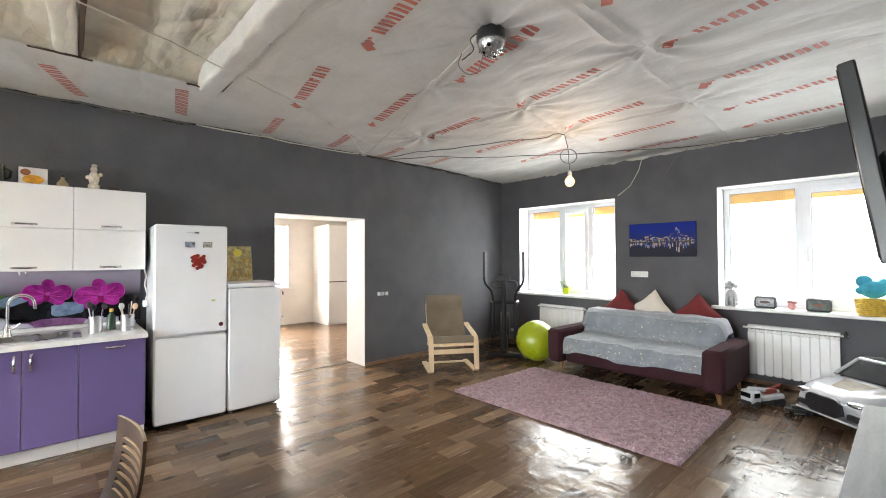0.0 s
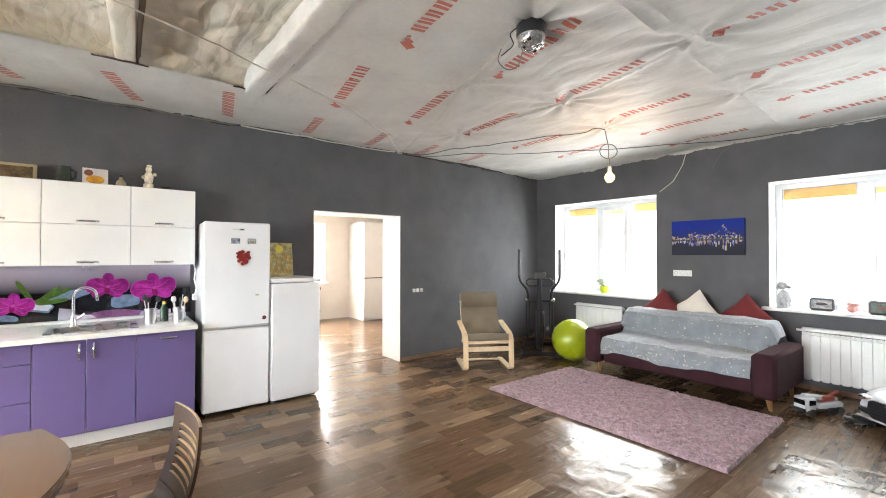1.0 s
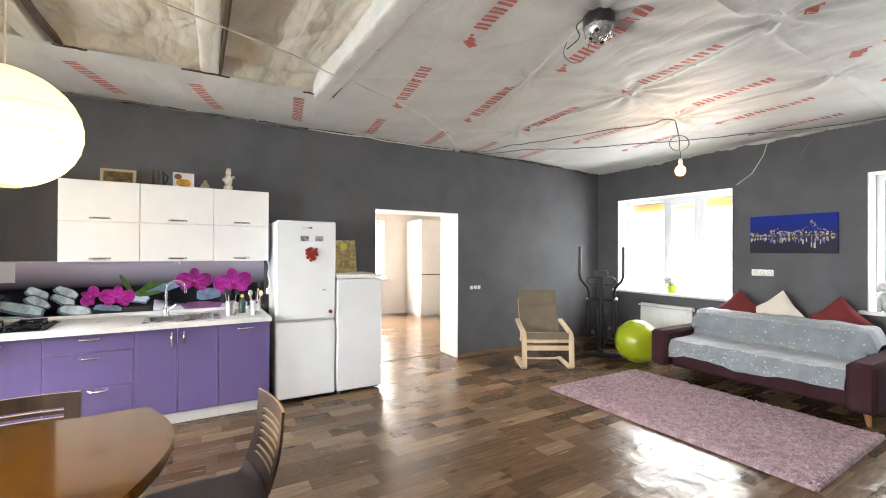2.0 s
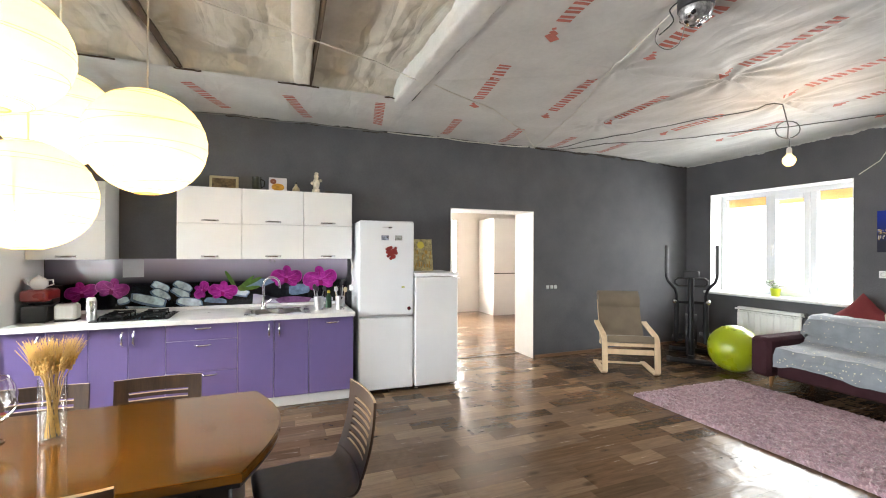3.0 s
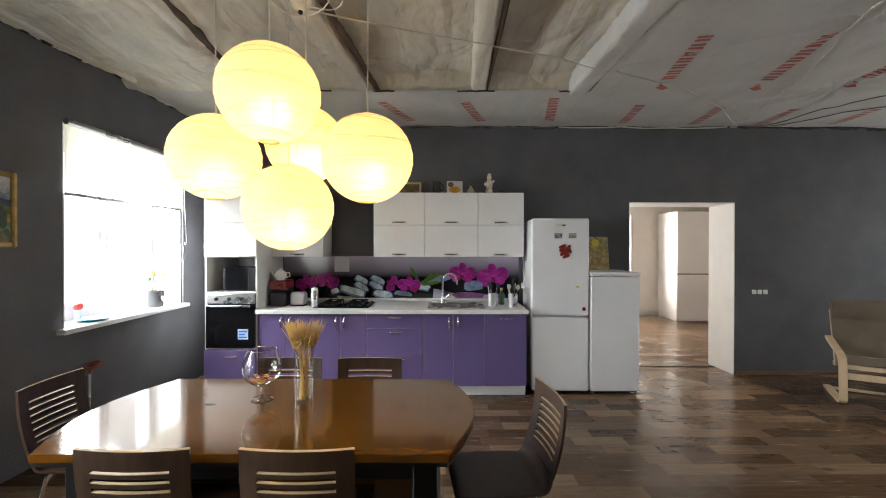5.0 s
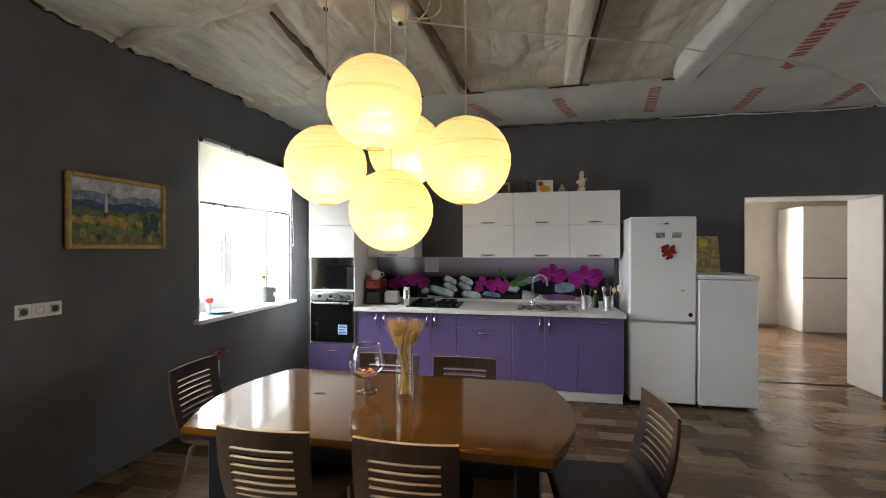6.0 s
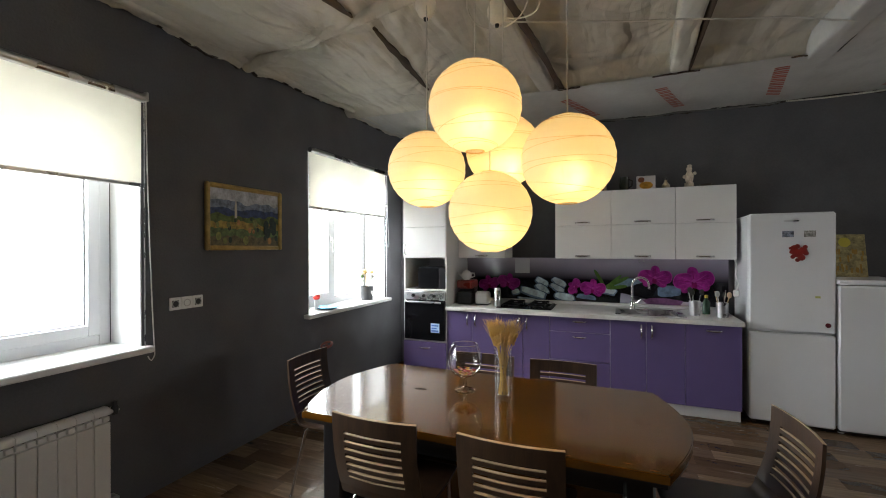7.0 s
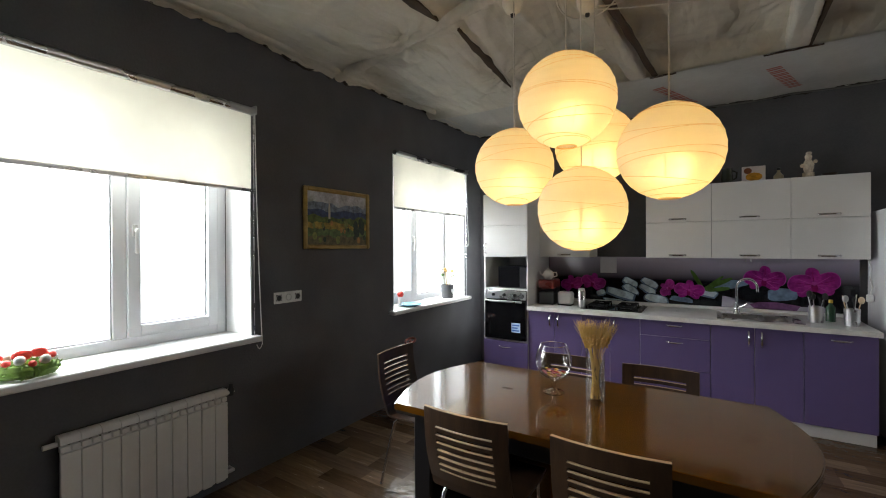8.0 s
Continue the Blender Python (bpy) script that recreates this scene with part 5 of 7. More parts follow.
part("sun", Shape().lathe([(0.001, 0), (0.042, 0)], 18).turned(pose(0.125, -0.002, 0.30, 90)), mat("yellow_paint", (0.68, 0.58, 0.08), 0.7), ca)
rn = random.Random(5)
for k in range(26):
    x_, z_ = 0.02 + 0.225 * rn.random(), 0.03 + 0.20 * rn.random()
    part("brush_stroke", Shape().box(x_ - 0.006, x_ + 0.006, -0.0025, 0.0, z_ - 0.02, z_ + 0.02, 0), (mat("ochre_stroke", (0.42, 0.25, 0.05), 0.7) if k == 0 else bpy.data.materials["ochre_stroke"]), ca, "", False)


# ---- dining table and chairs ----
def table_outline(grow=0.0):
    pts = []
    xl, xr, y0, y1 = -1.46 - grow, -0.005 + grow, 1.465 - grow, 2.31 + grow
    for i in range(13):
        t = i / 12
        pts.append((xr + 0.115 * math.sin(math.pi * t) + 0.01 * t, y0 + (y1 - y0) * t))
    for i in range(13):
        t = 1 - i / 12
        pts.append((xl - 0.115 * math.sin(math.pi * t), y0 + (y1 - y0) * t))
    return pts


tb = thing("dining_table", ORIGIN, "polished brown dining table with rounded ends", "dining table")
tt = Shape().prism(table_outline(), 0.722, 0.748).prism(table_outline(-0.004), 0.748, 0.751)
part("tabletop", tt, TABLE, tb)
part("burn_mark", Shape().prism([(-1.094 + 0.030 * math.cos(k * 0.5236) * (1 + 0.3 * math.sin(k * 2.2)), 1.928 + 0.013 * math.sin(k * 0.5236)) for k in range(12)], 0.7508, 0.7516), UNDER, tb, "small dark burn mark")
part("edge_band", Shape().prism(table_outline(-0.006), 0.704, 0.722), TABLE_DARK, tb, "black edge under the top")
part("apron", Shape().box(-1.36, -0.08, 1.58, 1.605, 0.60, 0.704, 0.004).box(-1.36, -0.08, 2.17, 2.195, 0.60, 0.704, 0.004), TABLE_DARK, tb)
for lx0 in (-1.40, -0.14):
    part("leg_panel", Shape().box(lx0, lx0 + 0.10, 1.53, 2.24, 0.0, 0.704, 0.01), TABLE_DARK, tb)
part("stretcher", Shape().box(-1.30, -0.14, 1.86, 1.90, 0.10, 0.62, 0.006), TABLE, tb)


def back_curve(z):
    """Depth of the bent shell at height z."""
    u = (z - 0.45) / 0.36
    return -0.165 - 0.075 * max(u, 0) - 0.020 * math.sin(3.14 * min(max(u, 0), 1))


chair = thing("dining_chair", pose(-1.045, 1.622, 0), "dark walnut bent plywood chair with slotted back", "chair", "chairs round the table")
CW = 0.375


def bow(u):
    return 0.020 * (1 - (2 * u - 1) ** 2)


def back_pt(u, z):
    return ((u - 0.5) * CW, back_curve(z) - bow(u) + 0.01, z)


PLY_EDGE = wood("pale_plywood_edge", (0.34, 0.24, 0.14), (0.50, 0.38, 0.25), 0.45, "x")
bk = Shape()
bk.slab(14, 4, lambda u, v: back_pt(u, 0.745 + 0.065 * v), 0.011)
for k in range(6):
    z0 = 0.555 + k * 0.0325
    part("slat", Shape().slab(8, 1, lambda u, v, z0=z0: back_pt(0.16 + 0.68 * u, z0 + 0.016 * v), 0.011), PLY, chair)
    part("slot_edge", Shape().slab(8, 1, lambda u, v, z0=z0: back_pt(0.16 + 0.68 * u, z0 + 0.016 + 0.003 * v), 0.0112), PLY_EDGE, chair, "pale cut plywood edge")
for e0 in (0.0, 0.84):
    bk.slab(3, 6, lambda u, v, e0=e0: back_pt(e0 + 0.16 * u, 0.545 + 0.20 * v), 0.011)
bk.slab(14, 4, lambda u, v: back_pt(u, 0.50 + 0.045 * v), 0.011)
part("backrest", bk, PLY, chair)
part("slot_edge", Shape().slab(10, 1, lambda u, v: back_pt(0.16 + 0.68 * u, 0.545 + 0.003 * v), 0.0112), PLY_EDGE, chair, "pale cut plywood edge")
part("rim_edge", Shape().slab(14, 1, lambda u, v: back_pt(u, 0.810 + 0.002 * v), 0.0112), PLY_EDGE, chair, "pale cut plywood edge")


def seat_pt(u, v):
    if v < 0.22:
        a = (1 - v / 0.22) * math.pi / 2
        return ((u - 0.5) * CW, -0.135 - 0.045 * math.sin(a) + (bow(u) * -1 + 0.01) * math.sin(a), 0.50 - 0.055 * math.cos(a) - 0.0 + 0.0)
    if v < 0.85:
        t = (v - 0.22) / 0.63
        return ((u - 0.5) * CW * (1 + 0.04 * math.sin(math.pi * t)), -0.135 + 0.33 * t, 0.445 + 0.008 * t)
    t = (v - 0.85) / 0.15
    return ((u - 0.5) * CW * (1 - 0.05 * t), 0.195 + 0.03 * math.sin(t * 1.3), 0.453 - 0.025 * t * t)


part("seat", Shape().slab(12, 22, seat_pt, -0.011), PLY, chair)
for sx in (-1, 1):
    fpts = [(sx * 0.165, 0.185, 0.008), (sx * 0.160, 0.165, 0.40), (sx * 0.155, 0.15, 0.428), (sx * 0.155, -0.10, 0.428), (sx * 0.160, -0.13, 0.40), (sx * 0.18, -0.22, 0.008)]
    part("leg_frame", Shape().tube(fpts, 0.010, 10).ball((fpts[0][0], fpts[0][1], 0.010), 0.012, 6).ball((fpts[-1][0], fpts[-1][1], 0.010), 0.012, 6), CHROME, chair, "bent chrome tube legs")
part("cross_bar", Shape().tube([(-0.155, 0.06, 0.424), (0.155, 0.06, 0.424)], 0.008, 8).tube([(-0.155, -0.08, 0.424), (0.155, -0.08, 0.424)], 0.008, 8), CHROME, chair)
for cx, cy, rz in ((-0.505, 1.622, 0), (-0.455, 2.27, 180), (-0.93, 2.275, 180), (0.232, 1.925, 96), (-1.735, 2.125, -88)):
    copy_thing(chair, pose(cx, cy, 0, 0, 0, rz))

# goblet and vase on the table
TZ = 0.751
gb = thing("glass_goblet", pose(-0.878, 2.000, TZ) @ Matrix.Scale(0.94, 4), "large clear brandy glass on the dining table", "glass")
prof = [(0.053, 0.0), (0.055, 0.003), (0.022, 0.010), (0.010, 0.020), (0.009, 0.060), (0.016, 0.070), (0.052, 0.084), (0.080, 0.110), (0.094, 0.145), (0.093, 0.185), (0.082, 0.222), (0.068, 0.250), (0.0665, 0.2505)]
part("bowl_and_stem", Shape().lathe(prof, 40), CLEAR, gb)
# added chrome ring draws the bright highlight of the clear glass rim
part("rim", Shape().tube([(0.0672 * math.cos(a), 0.0672 * math.sin(a), 0.250) for a in [k * 6.28318 / 32 for k in range(33)]], 0.0016, 6), CHROME, gb, "chrome ring painting the highlight on the glass rim")
rn = random.Random(3)
single_mats = [mat("dried_petal_" + nm, c, 0.8) for nm, c in (("pink", (0.45, 0.18, 0.20)), ("cream", (0.60, 0.48, 0.36)), ("red", (0.28, 0.04, 0.04)), ("ochre", (0.50, 0.32, 0.06)))]
po = thing("dried_petals", pose(-0.878, 2.000, TZ + 0.074) @ Matrix.Scale(0.94, 4), "dried petals and pods inside the goblet", "potpourri")
for k in range(56):
    a, r_ = rn.random() * 6.28, 0.052 * math.sqrt(rn.random())
    h_ = 0.004 + 0.020 * (r_ / 0.052) ** 2 + rn.random() * 0.014
    part("petal", Shape().ball((r_ * math.cos(a), r_ * math.sin(a), h_), 0.006 + 0.005 * rn.random(), 4, (1.3, 0.9, 0.5)), single_mats[k % 4], po)
vs = thing("glass_vase", pose(-0.668, 1.955, TZ), "slim clear glass vase holding dried wheat", "vase")
part("vase", Shape().lathe([(0.037, 0), (0.039, 0.01), (0.042, 0.238), (0.0405, 0.2385)], 36), CLEAR, vs)
wh = thing("wheat_bunch", pose(-0.668, 1.955, TZ + 0.022), "dry golden wheat ears in the vase", "dried flowers")
stem_s, ear_s, awn_s = Shape(), Shape(), Shape()
for k in range(80):
    a, sp_ = rn.random() * 6.28, rn.random() ** 0.6
    ca, sa = math.cos(a), math.sin(a)
    b0 = Vector((0.022 * math.cos(a + 2), 0.022 * math.sin(a + 2), 0.0))
    b1 = Vector((0.032 * sp_ * ca, 0.032 * sp_ * sa, 0.205))
    tip = Vector((0.050 * sp_ * ca, 0.050 * sp_ * sa, 0.236 + 0.024 * rn.random()))
    if k % 3 == 0:
        stem_s.tube([b0, b1, tip], 0.0016, 5)
    d_ = Vector((0.40 * sp_ * ca, 0.40 * sp_ * sa, 1.0)).normalized()
    for q in range(7):
        ear_s.ball(tip + d_ * q * 0.007 + Vector((0.0022 * math.cos(q * 2.1 + a), 0.0022 * math.sin(q * 2.1 + a), 0)), 0.0046, 5, (1, 1, 1.6))
    for q in range(6):
        w_ = Vector((rn.random() - 0.5, rn.random() - 0.5, rn.random() * 0.5 - 0.3)) * 0.040
        awn_s.tube([tip + d_ * 0.015, tip + d_ * 0.100 + w_], 0.0009, 4, 0.0004)
tagged(part("wheat_stems", stem_s, WHEAT, wh), kind="stuff")
tagged(part("wheat_grain", ear_s, mat("ripe_wheat_ears", (0.46, 0.28, 0.075), 0.8, 0, 0.3), wh), kind="stuff")
tagged(part("wheat_bristle", awn_s, mat("pale_straw", (0.54, 0.37, 0.13), 0.8, 0, 0.2), wh), kind="stuff")


# ---- paper lanterns and ceiling lamp ----
for i, (lx, ly, lz, lr) in enumerate(LANTERNS):
    ln = thing("paper_lantern", pose(lx, ly, lz), "lit round cream paper lantern on a cord", "pendant lamp", "paper lanterns over the table")
    n_, rows = 40, 26
    sh = Shape()
    a0 = math.asin(0.2)

    def skin(u, v, lr=lr, i=i):
        ph_ = -math.pi / 2 + a0 + (math.pi - 2 * a0) * v
        rib = 1 - 0.010 * abs(math.sin(v * 13 * math.pi))
        r_ = lr * math.cos(ph_) * rib * (1 + 0.006 * math.sin(u * 6.28 * 5 + i))
        return (r_ * math.cos(6.28318 * u), r_ * math.sin(6.28318 * u), lr * math.sin(ph_) * 0.97)
    part("paper_shade", sh.sheet(48, 52, skin), PAPER, ln)
    wr = Shape()
    for k in range(9):
        v0 = (k + 0.7 + 0.35 * math.sin(k * 3.1 + i)) / 10
        tilt = 0.06 * math.sin(k * 2.4 + i * 1.7)
        ring = []
        for j in range(33):
            u = j / 32
            v = min(max(v0 + tilt * math.sin(6.28318 * u + k), 0.01), 0.99)
            p = Vector(skin(u, v))
            ring.append(p * 1.003)
        wr.tube(ring, 0.0009, 4)
    part("wire_ribs", wr, WIRE, ln, "thin wire ribs")
    seam = Shape()
    for k in range(8):
        u = (k + 0.3 * i) / 8
        seam.sheet(1, 24, lambda a, b, u=u: Vector(skin(u + (a - 0.5) * 0.0045, 0.01 + 0.98 * b)) * 1.002)
    part("paper_seam", seam, PAPER, ln, "overlapped paper seam")
    for zz, rr in ((-0.97 * lr * math.sin(math.pi / 2 - a0), 0.2 * lr), (0.97 * lr * math.sin(math.pi / 2 - a0), 0.2 * lr)):
        part("end_ring", Shape().tube([(rr * math.cos(k * 0.3927), rr * math.sin(k * 0.3927), zz) for k in range(17)], 0.0025, 6), WIRE, ln)
    part("bulb", Shape().lathe([(0.001, -0.095), (0.022, -0.088), (0.030, -0.065), (0.026, -0.04), (0.014, -0.01), (0.013, 0.02), (0.001, 0.022)], 16), glowing("lantern_bulb_glow", (1.0, 0.72, 0.38), 8.0) if i == 0 else bpy.data.materials["lantern_bulb_glow"], ln)
    part("cord", Shape().tube([(0, 0, 0.02), (0, 0, bay(lx, ly) - lz)], 0.0035, 6), CORD, ln)

CX, CY = -0.715, 1.975
CTOP = bay(CX, CY)
ch = thing("ceiling_lamp", pose(CX, CY, CTOP), "old white chandelier whose shades carry the lantern cords", "ceiling lamp")
BRASS = mat("aged_brass", (0.40, 0.32, 0.16), 0.35, 0.8)
TULIP = mat("frosted_tulip_glass", (0.80, 0.76, 0.66), 0.35)
part("rosette", Shape().lathe([(0.001, -0.10), (0.035, -0.09), (0.080, -0.03), (0.095, 0.004), (0.001, 0.006)], 24), BRASS, ch)
part("hub", Shape().lathe([(0.001, -0.215), (0.020, -0.205), (0.038, -0.170), (0.022, -0.130), (0.018, -0.09)], 18), BRASS, ch)
for ex, ey in ((-0.345, -0.045), (0.345, -0.085), (-0.015, -0.240), (-0.025, 0.155)):
    am = part("arm", Shape().tube([(0.02 * ex, 0.02 * ey, -0.17), (0.35 * ex, 0.35 * ey, -0.215), (0.75 * ex, 0.75 * ey, -0.185), (ex, ey, -0.165)], 0.008, 8), BRASS, ch)
    part("shade", Shape().lathe([(0.016, -0.160), (0.036, -0.180), (0.053, -0.222), (0.052, -0.250), (0.036, -0.285), (0.014, -0.298), (0.001, -0.299)], 20, (ex, ey, 0)), TULIP, am, "frosted egg-shaped shade")
    part("tip", Shape().lathe([(0.012, -0.298), (0.010, -0.312), (0.001, -0.314)], 10, (ex, ey, 0)), BLACK, am, "small black tip")
for r_, z_, a0_ in ((0.20, -0.17, 3.4), (0.15, -0.20, 5.2)):
    part("loose_flex", Shape().tube([(0.02 + r_ * math.cos(a0_ + t), r_ * math.sin(a0_ + t), z_ - 0.13 * math.sin(0.5 * t) ** 2) for t in [k * 6.28318 / 24 for k in range(20)]], 0.004, 6), CORD, ch)


# ---- bare bulb, disco lamp and ceiling cables ----
bb_ = thing("bare_bulb", pose(4.245, 2.31, 2.278), "lit bare bulb hanging from a looped flex", "bulb")
part("glass_bulb", Shape().lathe([(0.001, -0.078), (0.024, -0.073), (0.043, -0.052), (0.050, -0.026), (0.044, -0.002), (0.024, 0.020), (0.015, 0.035)], 20), BULB, bb_)
part("socket", Shape().lathe([(0.016, 0.030), (0.020, 0.034), (0.020, 0.075), (0.010, 0.090), (0.001, 0.092)], 16), WHITE_PLASTIC, bb_)
cz = 2.752 - 2.278
flex = [(0, 0, 0.085), (0.004, 0, 0.16)] + [(-0.02 - 0.07 * math.sin(t), 0.07 * 0.8 * math.sin(t), 0.24 + 0.075 * -math.cos(t)) for t in [k * 6.28318 / 16 for k in range(17)]] + [(0.005, 0.01, 0.28), (0.0, 0.05, cz - 0.004)]
part("flex", Shape().tube(flex, 0.0045, 6), CORD_DARK, bb_)

dc = thing("disco_lamp", pose(2.16, 1.585, film(2.16, 1.585) - 0.004), "black ceiling disco lamp with clear dome and loose wire", "ceiling lamp")
part("base", Shape().lathe([(0.001, 0.004), (0.080, 0.004), (0.088, -0.010), (0.088, -0.068), (0.080, -0.074)], 32), BLACK, dc)
dome = mat("silvery_dome", (0.50, 0.49, 0.49), 0.12, 0.7, 0.6, 40, 80, 0.6)
part("dome", Shape().lathe([(0.082, -0.072), (0.080, -0.098), (0.064, -0.128), (0.036, -0.146), (0.001, -0.152)], 32), dome, dc)
for k in range(14):
    a, t = k * 2.4, 0.4 + 0.9 * (k % 7) / 7
    part("lens", Shape().ball((0.076 * math.cos(a) * math.sin(t), 0.076 * math.sin(a) * math.sin(t), -0.074 - 0.074 * math.cos(t)), 0.014, 6), (CHROME, BLACK_GLASS)[k % 3 == 0], dc)


def smooth_path(knots, steps=8):
    """Rounded line through a few knots."""
    ks = [Vector(k) for k in knots]
    ks = [ks[0]] + ks + [ks[-1]]
    out = []
    for a, b, c, d in zip(ks, ks[1:], ks[2:], ks[3:]):
        for q in range(steps):
            t = q / steps
            out.append(0.5 * (2 * b + (c - a) * t + (2 * a - 5 * b + 4 * c - d) * t * t + (3 * b - a - 3 * c + d) * t * t * t))
    return out + [ks[-1]]


part("loose_wire", Shape().tube(smooth_path([(-0.07, 0.04, -0.02), (-0.105, 0.07, -0.06), (-0.09, 0.06, -0.12), (-0.13, 0.08, -0.17), (-0.15, 0.10, -0.19)]), 0.0035, 6), BLACK, dc)
part("loose_wire", Shape().tube(smooth_path([(-0.15, 0.10, -0.15), (-0.165, 0.11, -0.22), (-0.12, 0.08, -0.27), (-0.06, 0.05, -0.24), (-0.035, 0.03, -0.13)]), 0.0028, 6), CORD_DARK, dc)


def cable(pts, drop, m, label, r=0.005, height=film, end=0.0):
    """Flex clipped under the ceiling film, sagging between clips."""
    out = []
    for (x0, y0), (x1, y1) in zip(pts, pts[1:]):
        for k in range(10):
            t = k / 10
            x, y = x0 + (x1 - x0) * t, y0 + (y1 - y0) * t
            out.append((x, y, height(x, y) - 0.010 - drop * math.sin(math.pi * t) * (0.6 + 0.5 * noise.noise((x, y, 7)))))
    out.append((*pts[-1], height(*pts[-1]) - 0.010 - end))
    return single("ceiling_cable", Shape().tube(out, r, 6), m, ORIGIN, label, "cable", "cables on the ceiling")


cable([(3.25, 4.74), (3.60, 4.05), (4.05, 2.95), (4.245, 2.36)], 0.035, CORD_DARK, "dark flex running under the film to the bulb", end=0.034)
cable([(3.28, 4.76), (3.9, 4.15), (4.8, 3.3), (5.5, 2.3), (6.1, 1.2), (6.15, -0.1)], 0.03, CORD_DARK, "dark cable sagging under the ceiling film")
cable([(3.26, 4.72), (2.65, 4.05), (2.0, 3.55), (1.28, 3.20)], 0.012, CORD, "pale cable running across the film")
cable([(1.22, 3.20), (0.75, 2.95), (0.2, 2.75), (-0.35, 2.55), (-0.79, 2.36)], 0.008, CORD, "pale cable running across the old film", 0.005, lambda x, y: 2.80)
cable([(2.12, 1.60), (2.35, 2.35), (2.75, 3.3), (3.2, 4.6)], 0.006, CORD, "pale cable leading to the disco lamp", 0.004)
cable([(-2.5, 4.835), (-1.2, 4.83), (-0.3, 4.82), (0.4, 4.83), (1.25, 4.82)], 0.03, CORD_DARK, "grey cables bundled along the wall top", 0.008, bay)
cable([(1.3, 4.83), (2.0, 4.82), (2.6, 4.83), (3.2, 4.80)], 0.02, CORD, "pale cables bundled along the wall top", 0.007)
dr_ = Shape().tube([(6.17, 2.35, 2.80), (6.185, 2.40, 2.65), (6.185, 2.52, 2.45), (6.19, 2.70, 2.33)], 0.005, 6)
single("hanging_wire", dr_, CORD, ORIGIN, "pale loose wire hanging down the grey wall", "cable", "cables on the ceiling")
single("hanging_wire", Shape().tube([(6.17, 1.75, 2.85), (6.185, 1.95, 2.72), (6.19, 2.05, 2.55)], 0.004, 6), CORD_DARK, ORIGIN, "dark loose wire on the grey wall", "cable", "cables on the ceiling")


# ---- pictures and switches ----
cp_ = thing("city_picture", ORIGIN, "wide dark blue night city canvas on the wall", "picture")
part("canvas", Shape().box(RIGHT - 0.025, RIGHT - 0.002, 1.70, 2.54, 1.455, 1.905, 0.003), print_mat("night_sky_print", (0.024, 0.025, 0.040), (0.008, 0.022, 0.21), 1.56, 1.82, 0.6), cp_)
rn = random.Random(11)
lights_ = [mat("city_light_" + nm, c, 0.35) for nm, c in (("amber", (0.34, 0.20, 0.07)), ("white", (0.40, 0.36, 0.30)), ("blue", (0.06, 0.10, 0.30)))]
for k in range(170):
    y_ = 1.72 + 0.80 * rn.random()
    tall = 0.035 + 0.14 * max(0, 1 - abs(y_ - 1.93) / 0.16) + 0.05 * max(0, 1 - abs(y_ - 2.25) / 0.2)
    z_ = 1.655 + tall * rn.random() ** 1.6
    w_, h_ = 0.005 + 0.012 * rn.random(), 0.005 + 0.014 * rn.random()
    part("city_light", Shape().box(RIGHT - 0.0262 - 0.00002 * k, RIGHT - 0.025, y_, y_ + w_, z_, z_ + h_, 0), lights_[(0, 1, 0, 2)[k % 4]], cp_, "", False)
    if k % 2:
        part("water_reflection", Shape().box(RIGHT - 0.0262 - 0.00002 * k, RIGHT - 0.025, y_, y_ + w_ * 0.7, 1.645 - (z_ - 1.655) * 0.8 - h_ * 2, 1.645 - (z_ - 1.655) * 0.5, 0), lights_[(0, 1, 2)[k % 3]], cp_, "", False)
part("skyline", Shape().box(RIGHT - 0.0258, RIGHT - 0.025, 1.71, 2.53, 1.642, 1.668, 0), mat("dark_skyline", (0.02, 0.018, 0.022), 0.35), cp_, "", False)

lp = thing("landscape_painting", ORIGIN, "gilt framed oil painting of a green valley", "painting")
PY0, PY1, PZ0, PZ1 = 2.005, 2.708, 1.464, 1.936
fr_ = Shape()
fwid = 0.034
fr_.box(LEFT + 0.002, LEFT + 0.035, PY0, PY0 + fwid, PZ0, PZ1, 0.010).box(LEFT + 0.002, LEFT + 0.035, PY1 - fwid, PY1, PZ0, PZ1, 0.010)
fr_.box(LEFT + 0.002, LEFT + 0.034, PY0 + fwid, PY1 - fwid, PZ0, PZ0 + fwid, 0.010).box(LEFT + 0.002, LEFT + 0.034, PY0 + fwid, PY1 - fwid, PZ1 - fwid, PZ1, 0.010)
part("frame", fr_, GOLD, lp)
cy0, cy1, cz0, cz1 = PY0 + fwid, PY1 - fwid, PZ0 + fwid, PZ1 - fwid
part("canvas", Shape().box(LEFT + 0.004, LEFT + 0.014, cy0, cy1, cz0, cz1, 0), mat("painted_sky", (0.44, 0.46, 0.50), 0.45, 0, 0.5, 14, 60, 0.4), lp, "", False)


def ridge(k, base, amp, freq, m, seed):
    s_ = Shape()
    top = [(cy0 + (cy1 - cy0) * i / 40, min(cz1, base + amp * (noise.noise((i / 40 * freq, seed, 0)) + 0.4 * noise.noise((i / 40 * freq * 3, seed, 2))))) for i in range(41)]
    x = LEFT + 0.014 + 0.0008 * (k + 1)
    s_.add([(x, y, z) for y, z in top] + [(x, y, cz0) for y, _ in top], [(i, i + 1, i + 42, i + 41) for i in range(40)])
    part("painted_layer", s_, m, lp, "", False)


